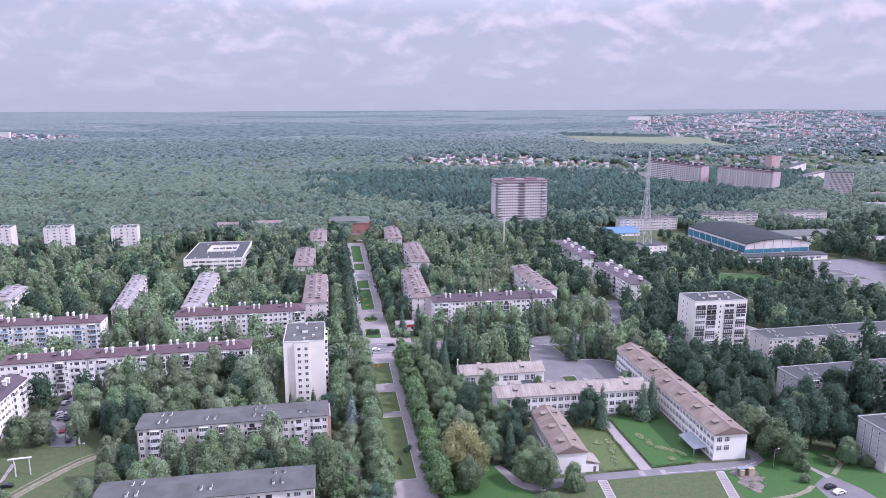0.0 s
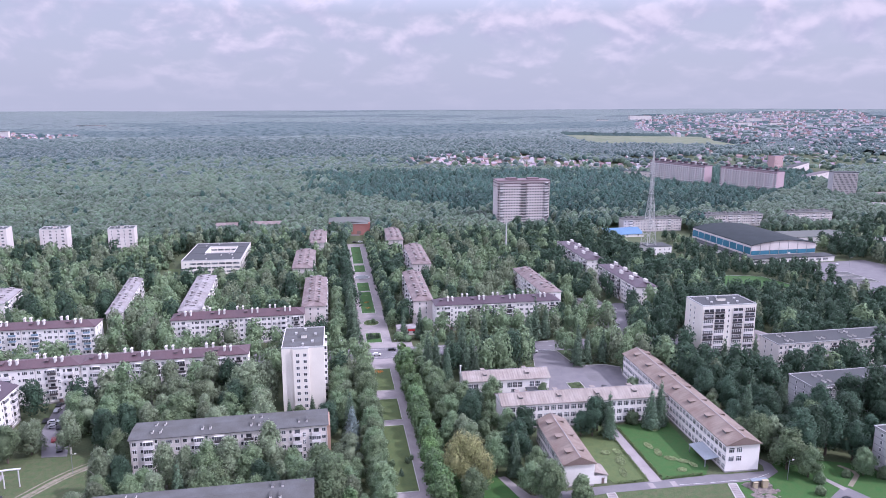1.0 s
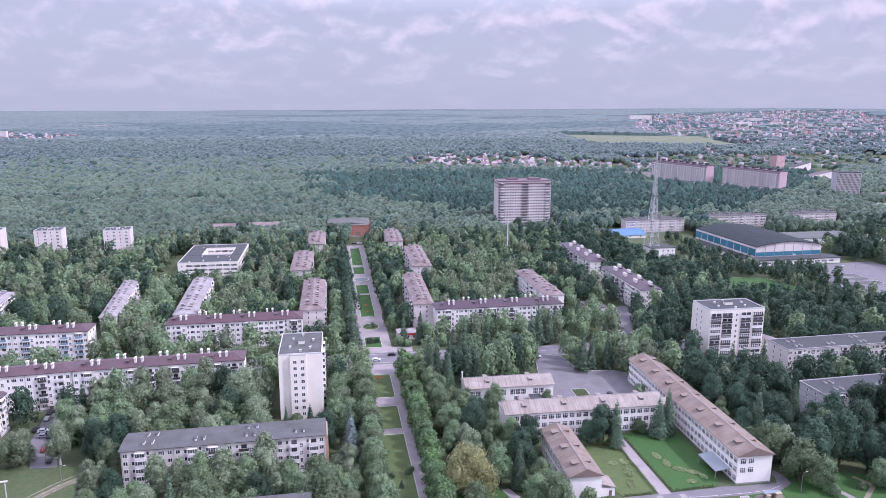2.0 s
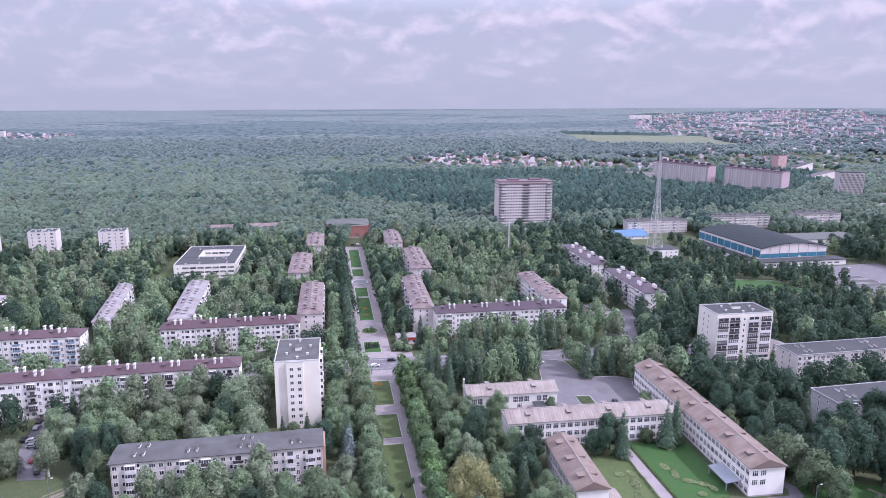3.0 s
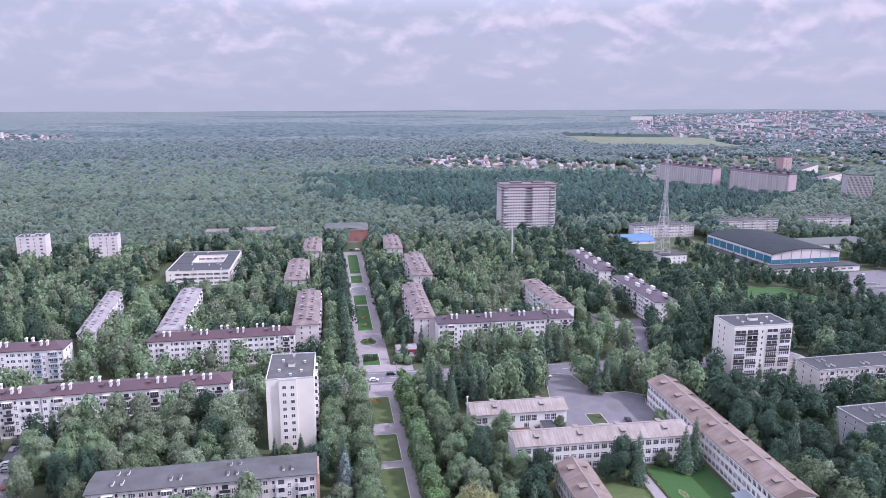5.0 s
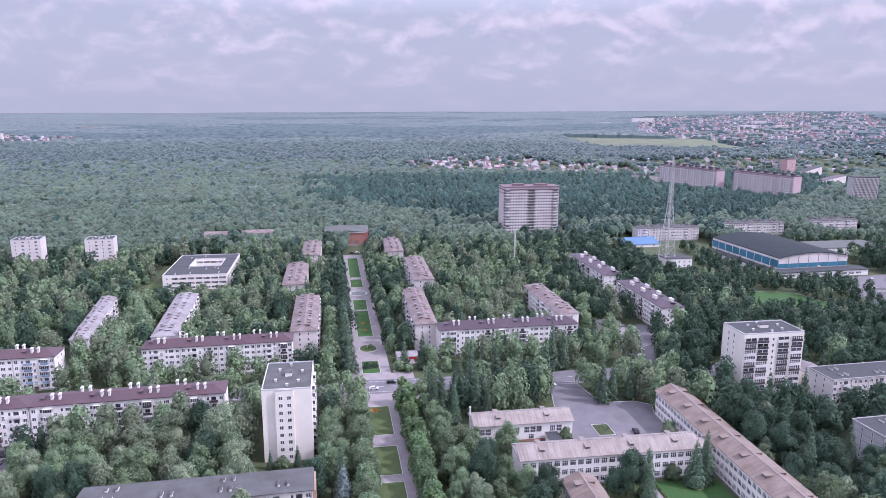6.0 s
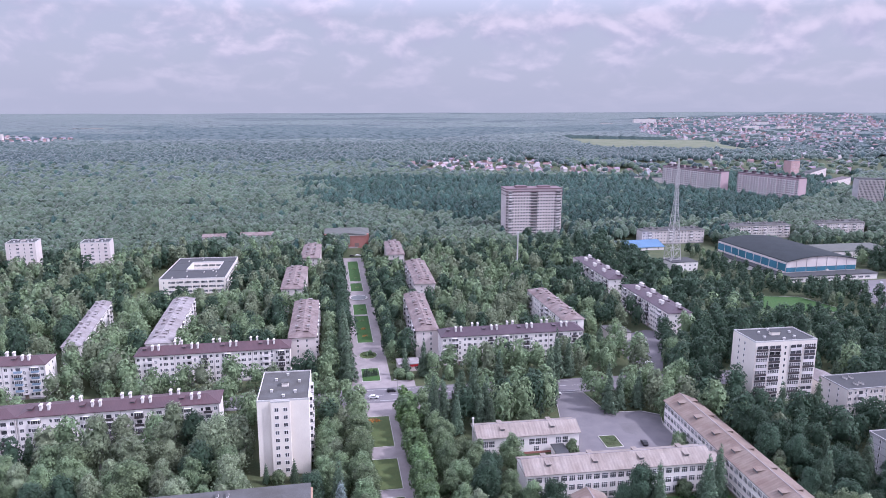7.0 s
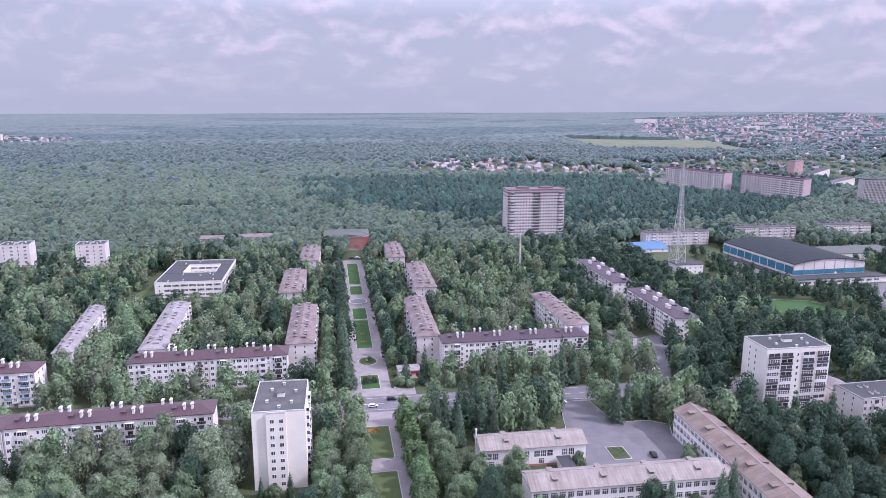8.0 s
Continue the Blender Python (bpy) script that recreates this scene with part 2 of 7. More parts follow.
# Crowns darkened in colour to paint a cloud's shadow over the wood.
CLOUDED_WOODS = mat("cloud_shaded_wood_crowns", (0.027, 0.056, 0.049), 0.75, vary=0.45, second=(0.034, 0.069, 0.054), scale=0.1, grain=18, island=0.35, bump=1.0, relief=1.2, sheen=0.1, spec=0.1)
# Bluish base and sheen put the haze of distance into these two colours.
FARWOODS = mat("hazed_distant_woods", (0.057, 0.087, 0.078), 0.85, vary=0.35, second=(0.038, 0.061, 0.064), scale=0.018, grain=26, bump=0.6, relief=4.0, sheen=0.3, spec=0.1)
FARPINES = mat("hazed_distant_pines", (0.037, 0.065, 0.071), 0.85, vary=0.3, second=(0.044, 0.075, 0.078), scale=0.018, grain=26, bump=0.6, relief=4.0, sheen=0.2, spec=0.1)
VENT = mat("dull_vent_render", (0.50, 0.49, 0.49), 0.85, vary=0.12)
TYRE = mat("tyre_rubber", (0.02, 0.02, 0.02), 0.8, bump=0)
CARGLASS = mat("car_glass", (0.03, 0.035, 0.04), 0.1, bump=0, spec=0.6)
PAINTS = [mat("car_paint_" + k, c, 0.3, metal=0.2, vary=0.03, bump=0) for k, c in (("white", (0.75, 0.75, 0.75)), ("black", (0.02, 0.02, 0.025)), ("silver", (0.4, 0.4, 0.42)), ("red", (0.13, 0.02, 0.025)), ("blue", (0.05, 0.07, 0.2)))]

# ---- mesh helpers ----
rng = np.random.default_rng(7)
FOOT = []  # built-over or open ground kept free of trees: centre, half sizes, turn


class MB:
    """Gathers faces for one mesh."""

    def __init__(self):
        self.v, self.f, self.m, self.mats = [], [], [], []

    def slot(self, material):
        if material not in self.mats:
            self.mats.append(material)
        return self.mats.index(material)

    def face(self, pts, s=0):
        k = len(self.v)
        self.v += [tuple(p) for p in pts]
        self.f.append(tuple(range(k, k + len(pts))))
        self.m.append(s)
        return self

    def solid(self, pts, faces, s=0):
        k = len(self.v)
        self.v += [tuple(p) for p in pts]
        self.f += [tuple(k + i for i in f) for f in faces]
        self.m += [s] * len(faces)
        return self

    def box(self, x0, x1, y0, y1, z0, z1, s=0):
        p = [(x, y, z) for z in (z0, z1) for x, y in ((x0, y0), (x1, y0), (x1, y1), (x0, y1))]
        return self.solid(p, [(3, 2, 1, 0), (4, 5, 6, 7), (0, 1, 5, 4), (1, 2, 6, 5), (2, 3, 7, 6), (3, 0, 4, 7)], s)

    def prism(self, poly, z0, z1, s=0):
        n = len(poly)
        p = [(x, y, z0) for x, y in poly] + [(x, y, z1) for x, y in poly]
        return self.solid(p, [tuple(range(n - 1, -1, -1)), tuple(range(n, 2 * n))] + [(i, (i + 1) % n, n + (i + 1) % n, n + i) for i in range(n)], s)

    def tube(self, a, b, r0, r1, n=6, s=0):
        a, b = Vector(a), Vector(b)
        q = (b - a).to_track_quat("Z", "Y")
        p = []
        for c, r in ((a, r0), (b, r1)):
            p += [c + q @ Vector((r * math.cos(2 * math.pi * i / n), r * math.sin(2 * math.pi * i / n), 0)) for i in range(n)]
        return self.solid(p, [tuple(range(n - 1, -1, -1)), tuple(range(n, 2 * n))] + [(i, (i + 1) % n, n + (i + 1) % n, n + i) for i in range(n)], s)

    def pipe(self, pts, radii, n=6, s=0):
        """One tube through several points."""
        k = len(self.v)
        pts = [Vector(p) for p in pts]
        q = (pts[-1] - pts[0]).to_track_quat("Z", "Y")
        for c, r in zip(pts, radii):
            self.v += [tuple(c + q @ Vector((r * math.cos(2 * math.pi * i / n), r * math.sin(2 * math.pi * i / n), 0))) for i in range(n)]
        m = len(pts)
        self.f += [tuple(range(k + n - 1, k - 1, -1)), tuple(range(k + (m - 1) * n, k + m * n))] + [(k + j * n + i, k + j * n + (i + 1) % n, k + (j + 1) * n + (i + 1) % n, k + (j + 1) * n + i) for j in range(m - 1) for i in range(n)]
        self.m += [s] * (2 + n * (m - 1))
        return self

    def mesh(self, name, *materials):
        me = bpy.data.meshes.new(name)
        me.from_pydata(self.v, [], self.f)
        for m in materials or self.mats:
            me.materials.append(m)
        me.polygons.foreach_set("material_index", self.m)
        me.update()
        return me


def mesh_np(name, verts, faces, material, smooth=False, normals=None):
    """A mesh from arrays: vertices (n, 3) and faces (m, 3 or 4); normals, one a vertex, round the shading of leaf masses."""
    me = bpy.data.meshes.new(name)
    k = faces.shape[1]
    me.vertices.add(len(verts))
    me.vertices.foreach_set("co", np.ascontiguousarray(verts, np.float32).ravel())
    me.loops.add(faces.size)
    me.loops.foreach_set("vertex_index", np.ascontiguousarray(faces, np.int32).ravel())
    me.polygons.add(len(faces))
    me.polygons.foreach_set("loop_start", np.arange(0, faces.size, k, dtype=np.int32))
    me.polygons.foreach_set("use_smooth", np.full(len(faces), smooth))
    me.materials.append(material)
    me.update(calc_edges=True)
    if normals is not None:
        me.normals_split_custom_set_from_vertices(normals.tolist())
    return me


def thing(name, label, category, m=None, group="", kind=""):
    ob = new(name)
    ob.empty_display_size = 1
    if m is not None:
        ob.matrix_basis = m
    return tagged(ob, label, category, group, kind)


def part(name, data, parent, material=None, label="", at=None):
    """Links a mesh (or a builder) as one part under a thing or a part."""
    if isinstance(data, MB):
        data = data.mesh(name, *([material] if material else []))
    ob = new(name, data)
    ob.parent = parent
    if at is not None:
        ob.matrix_basis = at
    return tagged(ob, label)


def keep_free(m, x0, x1, y0, y1):
    """Keeps a rectangle, laid out in the pose m, free of trees."""
    c = m @ Vector(((x0 + x1) / 2, (y0 + y1) / 2, 0))
    FOOT.append((c.x, c.y, (x1 - x0) / 2, (y1 - y0) / 2, m.to_euler().z))


# ---- windows, balconies and other pieces that many houses share ----
def window_mesh(w, h, mullions=1, transom=0.0, depth=0.07, glazed=True):
    """Frame bars standing proud of the panes, in one piece."""
    e, k = 0.09, 0.045
    xs = [-w / 2, -w / 2 + e]
    for i in range(mullions):
        x = -w / 2 + w * (i + 1) / (mullions + 1)
        xs += [x - k, x + k]
    xs += [w / 2 - e, w / 2]
    zs = [0, e] + ([transom - k, transom + k] if transom else []) + [h - e, h]
    b = MB()
    fr, gl = b.slot(FRAME), b.slot(GLASS)
    pane = [[i % 2 == 1 and j % 2 == 1 for j in range(len(zs) - 1)] for i in range(len(xs) - 1)]
    at = {}

    def v(i, j, y):
        if (i, j, y) not in at:
            at[i, j, y] = len(b.v)
            b.v.append((xs[i], y, zs[j]))
        return at[i, j, y]

    def quad(c, s):
        b.f.append(tuple(c))
        b.m.append(s)

    n, o = len(xs) - 1, len(zs) - 1
    for i in range(n):
        for j in range(o):
            y = -0.02 if pane[i][j] else -depth
            if glazed or not pane[i][j]:
                quad((v(i, j, y), v(i + 1, j, y), v(i + 1, j + 1, y), v(i, j + 1, y)), gl if pane[i][j] else fr)
            if pane[i][j]:
                for p, q in (((i, j), (i + 1, j)), ((i + 1, j), (i + 1, j + 1)), ((i + 1, j + 1), (i, j + 1)), ((i, j + 1), (i, j))):
                    quad((v(*p, -depth), v(*q, -depth), v(*q, y), v(*p, y)), fr)
    for p, q in (((0, 0), (n, 0)), ((n, 0), (n, o)), ((n, o), (0, o)), ((0, o), (0, 0))):
        quad((v(*q, -depth), v(*p, -depth), v(*p, 0.02), v(*q, 0.02)), fr)
    return b.mesh("window")


WIN_S, WIN_M, WIN_L = window_mesh(0.95, 1.4, 0), window_mesh(1.45, 1.45, 1), window_mesh(2.0, 1.45, 2)
WIN_STAIR = window_mesh(1.1, 1.7, 1, 0.8)
WIN_SCHOOL, WIN_TALL = window_mesh(2.1, 2.0, 2, 1.35), window_mesh(2.2, 2.5, 2, 1.2)
WIN_STRIP = window_mesh(4.6, 1.6, 5)
WIN_FAR = window_mesh(1.75, 1.55, 0)
OPEN_FRAMES = {}


def window_with_pane(data, size, parent, at):
    """A window whose glass is a part of its own."""
    if size not in OPEN_FRAMES:
        w, h, mullions, transom = size
        OPEN_FRAMES[size] = (window_mesh(w, h, mullions, transom, glazed=False), MB().face([(-w / 2, -0.021, 0), (w / 2, -0.021, 0), (w / 2, -0.021, h), (-w / 2, -0.021, h)]).mesh("pane", GLASS))
    win = part("window", OPEN_FRAMES[size][0], parent, at=at)
    part("pane", OPEN_FRAMES[size][1], win)
    return win


SIZES = {WIN_S.name: (0.95, 1.4, 0, 0.0), WIN_M.name: (1.45, 1.45, 1, 0.0), WIN_L.name: (2.0, 1.45, 2, 0.0), WIN_SCHOOL.name: (2.1, 2.0, 2, 1.35), WIN_TALL.name: (2.2, 2.5, 2, 1.2)}


def balcony_mesh(w, panel, glazed):
    b = MB()
    p, g, f = b.slot(panel), b.slot(GLASS), b.slot(FRAME)
    d = 0.95
    b.box(-w / 2, w / 2, -d, 0.0, -0.12, 0.0, f)
    b.box(-w / 2, w / 2, -d, -d + 0.06, 0.0, 1.0, p)
    b.box(-w / 2, -w / 2 + 0.06, -d + 0.06, 0, 0.0, 1.0, p).box(w / 2 - 0.06, w / 2, -d + 0.06, 0, 0.0, 1.0, p)
    if glazed:
        b.box(-w / 2 + 0.04, w / 2 - 0.04, -d + 0.05, -0.02, 1.0, 2.3, g)
        for i in range(5):
            x = -w / 2 + (w - 0.08) * i / 4
            b.box(x, x + 0.08, -d, -d + 0.05, 1.0, 2.3, f)
        b.box(-w / 2, w / 2, -d - 0.02, 0, 2.3, 2.4, f)
    else:
        b.box(-0.9, 0.9, -0.04, 0.02, 0.02, 2.1, g)
        b.box(-w / 2, w / 2, -d + 0.02, -d + 0.05, 1.06, 1.11, f)
    return b.mesh("balcony")


BALC = {(k, g): balcony_mesh(3.1, p, g) for k, p in (("w", BALCONY_W), ("d", BALCONY_D), ("b", BALCONY_B)) for g in (0, 1)}


def rings(b, levels, s=0):
    """One solid from rectangles (half x, half y, z) stacked upwards."""
    k = len(b.v)
    for hx, hy, z in levels:
        b.v += [(-hx, -hy, z), (hx, -hy, z), (hx, hy, z), (-hx, hy, z)]
    b.f += [(k + 3, k + 2, k + 1, k)] + [(k + 4 * i + a, k + 4 * i + (a + 1) % 4, k + 4 * i + 4 + (a + 1) % 4, k + 4 * i + 4 + a) for i in range(len(levels) - 1) for a in range(4)]
    n = k + 4 * len(levels) - 4
    b.f.append((n, n + 1, n + 2, n + 3))
    b.m += [s] * (len(levels) * 4 - 2)
    return b


def stack_mesh(h=2.2):
    """A rendered vent stack that widens to a capped head."""
    b = rings(MB(), [(0.42, 0.85, -0.9), (0.36, 0.74, h - 0.75), (0.55, 0.98, h - 0.5), (0.52, 0.95, h - 0.15), (0.2, 0.6, h + 0.15)])
    return b.mesh("chimney", STACK)


def low_vent_mesh():
    b = MB()
    body, lid = b.slot(STACK), b.slot(GREYROOF)
    rings(b, [(0.34, 1.15, -0.3), (0.34, 1.15, 0.85)], body)
    rings(b, [(0.42, 1.3, 0.85), (0.44, 1.33, 0.95), (0.30, 1.1, 1.02)], lid)
    return b.mesh("roof_vent")


def dormer_mesh(w, d, h, roof):
    """A small roof dormer: a box with a louvre in front and a slanted lid."""
    b = MB()
    r, k = b.slot(roof), b.slot(JOINT)
    b.solid([(-w / 2, 0, -0.4), (w / 2, 0, -0.4), (w / 2, d, h - 0.2), (-w / 2, d, h - 0.2), (-w / 2, 0, h), (w / 2, 0, h), (w / 2, d, h + 0.15), (-w / 2, d, h + 0.15)], [(3, 2, 1, 0), (4, 5, 6, 7), (1, 2, 6, 5), (2, 3, 7, 6), (3, 0, 4, 7)], r)
    b.box(-w / 2, w / 2, -0.02, 0.04, -0.4, h, k)
    b.solid([(-w / 2 - 0.2, -0.35, h - 0.02), (w / 2 + 0.2, -0.35, h - 0.02), (w / 2 + 0.2, d, h + 0.16), (-w / 2 - 0.2, d, h + 0.16), (-w / 2 - 0.2, -0.35, h + 0.08), (w / 2 + 0.2, -0.35, h + 0.08), (w / 2 + 0.2, d, h + 0.26), (-w / 2 - 0.2, d, h + 0.26)], [(3, 2, 1, 0), (4, 5, 6, 7), (0, 1, 5, 4), (1, 2, 6, 5), (2, 3, 7, 6), (3, 0, 4, 7)], r)
    return b.mesh("dormer")


STACK_M, VENT_M = stack_mesh(), low_vent_mesh()
BRICKSTACK_M = rings(MB(), [(0.45, 0.7, -0.9), (0.45, 0.7, 1.3), (0.55, 0.8, 1.4), (0.55, 0.8, 1.6)]).mesh("chimney", PLINTH)
DORMERS = {}


def dormer(parent, roof, at, w=1.5, d=3.0, h=1.1):
    key = (roof.name, w, d, h)
    if key not in DORMERS:
        DORMERS[key] = dormer_mesh(w, d, h, roof)
    return part("dormer", DORMERS[key], parent, at=at)


def on_wall(side, L, W, u, z, out=0.0):
    """A pose on one wall of a block L x W with its front-left corner at the origin; u runs along the wall from its left end."""
    if side == "front":
        return pose(u, -out, z)
    if side == "right":
        return pose(L + out, u, z, 0, 0, 90)
    if side == "back":
        return pose(L - u, W + out, z, 0, 0, 180)
    return pose(-out, W - u, z, 0, 0, -90)


def hip_roof(b, L, W, z0, rise, over=0.6, hip=5.5, thick=0.22, gable=False):
    """Eaves slab and slopes; with gable, the ridge runs to the ends."""
    x0, x1, y0, y1 = -over, L + over, -over, W + over
    if W > L:
        ends = [((x0 + x1) / 2, y0 + (0 if gable else hip)), ((x0 + x1) / 2, y1 - (0 if gable else hip))]
    else:
        ends = [(x0 + (0 if gable else hip), (y0 + y1) / 2), (x1 - (0 if gable else hip), (y0 + y1) / 2)]
    base = [(x0, y0), (x1, y0), (x1, y1), (x0, y1)]
    p = [(x, y, z0) for x, y in base] + [(x, y, z0 + thick) for x, y in base] + [(x, y, z0 + rise) for x, y in ends]
    sides = [(3, 2, 1, 0), (0, 1, 5, 4), (1, 2, 6, 5), (2, 3, 7, 6), (3, 0, 4, 7)]
    slopes = [(4, 5, 8), (5, 6, 9, 8), (6, 7, 9), (7, 4, 8, 9)] if W > L else [(4, 5, 9, 8), (5, 6, 9), (6, 7, 8, 9), (7, 4, 8)]
    return b.solid(p, sides + slopes)


# ---- houses ----
def five_storey(x, y, yaw, L, W, wall, roof, label, sides=("front",), floors=5, fh=2.75, base=0.75, kind_of_roof="hip", rise=3.0, balcony="wd", name="apartment_block", stacks="tall", joints=False, seed=1, front_free=9.0, end_cols=2, group="apartment blocks", over=0.55, pad=3.0):
    r = random.Random(seed)
    m = pose(x, y, 0, 0, 0, yaw)
    t = thing(name, label, "apartment building", m, group)
    keep_free(m, -pad, L + pad, -pad, W + pad)
    if "front" in sides:
        keep_free(m, 0, L, -front_free, 0)
    H = base + floors * fh + 0.25
    b = MB().box(0, L, 0, W, base, H)
    part("wall", b, t, wall)
    part("plinth", MB().box(-0.06, L + 0.06, -0.06, W + 0.06, -0.3, base), t, PLINTH)
    part("cornice", MB().box(-0.3, L + 0.3, -0.3, W + 0.3, H, H + 0.22), t, wall)
    rf = MB()
    if kind_of_roof == "flat":
        rf.box(-0.25, L + 0.25, -0.25, W + 0.25, H + 0.22, H + 0.4)
        part("parapet", MB().box(-0.3, L + 0.3, -0.3, -0.05, H + 0.4, H + 0.7).box(-0.3, L + 0.3, W + 0.05, W + 0.3, H + 0.4, H + 0.7).box(-0.3, -0.05, -0.05, W + 0.05, H + 0.4, H + 0.7).box(L + 0.05, L + 0.3, -0.05, W + 0.05, H + 0.4, H + 0.7), t, GREYWALL)
        top = lambda u: H + 0.4
    else:
        hip_roof(rf, L, W, H + 0.22, rise, over, hip=min(L, W) * 0.45, gable=kind_of_roof == "gable")
        across = min(L, W)
        top = lambda u: H + 0.22 + rise * max(0.0, 1 - abs(u - across / 2) / (across / 2 + over))
    part("roof", rf, t, roof)
    # windows, floor by floor, section by section
    for side in sides:
        S = L if side in ("front", "back") else W
        long = S > 20
        n = max(1, round(S / 18.2))
        sec = S / n
        cols = []
        if long:
            for k in range(n):
                u0 = k * sec
                cols += [(u0 + sec * a, kk) for a, kk in ((0.08, "M"), (0.225, "S"), (0.365, "B"), (0.51, "T"), (0.64, "S"), (0.765, "B" if k % 2 else "L"), (0.925, "M"))]
        else:
            cols = [(S * (i + 1) / (end_cols + 1), "S") for i in range(end_cols)]
        for u, kk in cols:
            style = r.choice(balcony)
            for f in range(floors):
                z = base + f * fh + 0.85
                if kk == "T":
                    if f < floors - 1:
                        part("window", WIN_STAIR, t, at=on_wall(side, L, W, u, z + 1.2))
                    else:
                        part("window", WIN_S, t, at=on_wall(side, L, W, u, z + 0.5)) if r.random() < 0.3 else None
                elif kk == "B":
                    if f == 0:
                        part("window", WIN_L, t, at=on_wall(side, L, W, u, z))
                    else:
                        s2 = style if r.random() < 0.7 else r.choice(balcony)
                        part("balcony", BALC[s2, 1 if r.random() < 0.55 else 0], t, at=on_wall(side, L, W, u, z - 0.75))
                else:
                    part("window", {"M": WIN_M, "S": WIN_S, "L": WIN_L}[kk], t, at=on_wall(side, L, W, u, z))
        if long:
            for k in range(n + 1 if stacks != "brick" else 0):
                u = min(max(k * sec, 0.3), S - 0.3)
                part("downpipe", MB().tube((0, -0.12, base), (0, -0.12, H), 0.08, 0.08, 5), t, PLINTH, at=on_wall(side, L, W, u, 0))
            for k in range(n):
                part("door", MB().box(-0.8, 0.8, -0.08, 0.02, 0.1, 2.2), t, WOODGABLE, at=on_wall(side, L, W, (k + 0.51) * sec, 0)) if stacks != "brick" else None
                part("entrance_canopy", MB().box(-1.2, 1.2, -1.4, 0, 2.5, 2.65), t, PLINTH, at=on_wall(side, L, W, (k + 0.51) * sec, 0))
        if joints:
            for f in range(1, floors + 1):
                part("panel_joint", MB().box(0.02, S - 0.02, -0.004, 0.02, -0.07, 0.07), t, JOINT, at=on_wall(side, L, W, 0, base + f * fh - 0.1))
    # vent stacks and hatches on the roof
    along = max(L, W)
    n = max(2, round(along / 18.2))
    across = min(L, W)
    for k in range(n):
        for off, da in ((-0.21, -1.5), (-0.21, 1.2), (0.23, -1.2), (0.23, 1.7)):
            if stacks == "low" and off > 0 and k % 2:
                continue
            if stacks == "tall" and off > 0 and k == n - 1:
                continue
            u, v = (k + (1.0 if stacks == "tall" and off > 0 else 0.5)) * along / n + da, across * (0.5 + off)
            z = top(v)
            p = pose(u, v, z) if L >= W else pose(across - v, u, z, 0, 0, 90)
            if stacks == "tall":
                part("chimney", STACK_M, t, at=p)
            elif stacks == "low":
                part("roof_vent", VENT_M, t, at=p)
            elif stacks == "brick" and da > 0:
                part("chimney", BRICKSTACK_M, t, at=p)
        if kind_of_roof != "flat" and stacks != "low":
            u, v = (k + 0.15) * along / n + 1.0, across * 0.27
            p = pose(u, v, top(v) - 0.1) if L >= W else pose(across - v, u, top(v) - 0.1, 0, 0, 90)
            dormer(t, roof, p, 1.5, 2.6, 0.8)
            if stacks == "brick":
                for du, sgn in ((0.45, 1), (0.75, 1), (0.3, -1), (0.6, -1)):
                    u, v = (k + du) * along / n, across * (0.26 if sgn > 0 else 0.74)
                    p = pose(u, v, top(v) - 0.1, 0, 0, 0 if sgn > 0 else 180) if L >= W else pose(across - v, u, top(v) - 0.1, 0, 0, 90 if sgn > 0 else -90)
                    dormer(t, roof, p, 1.9, 2.4, 0.9)
    return t


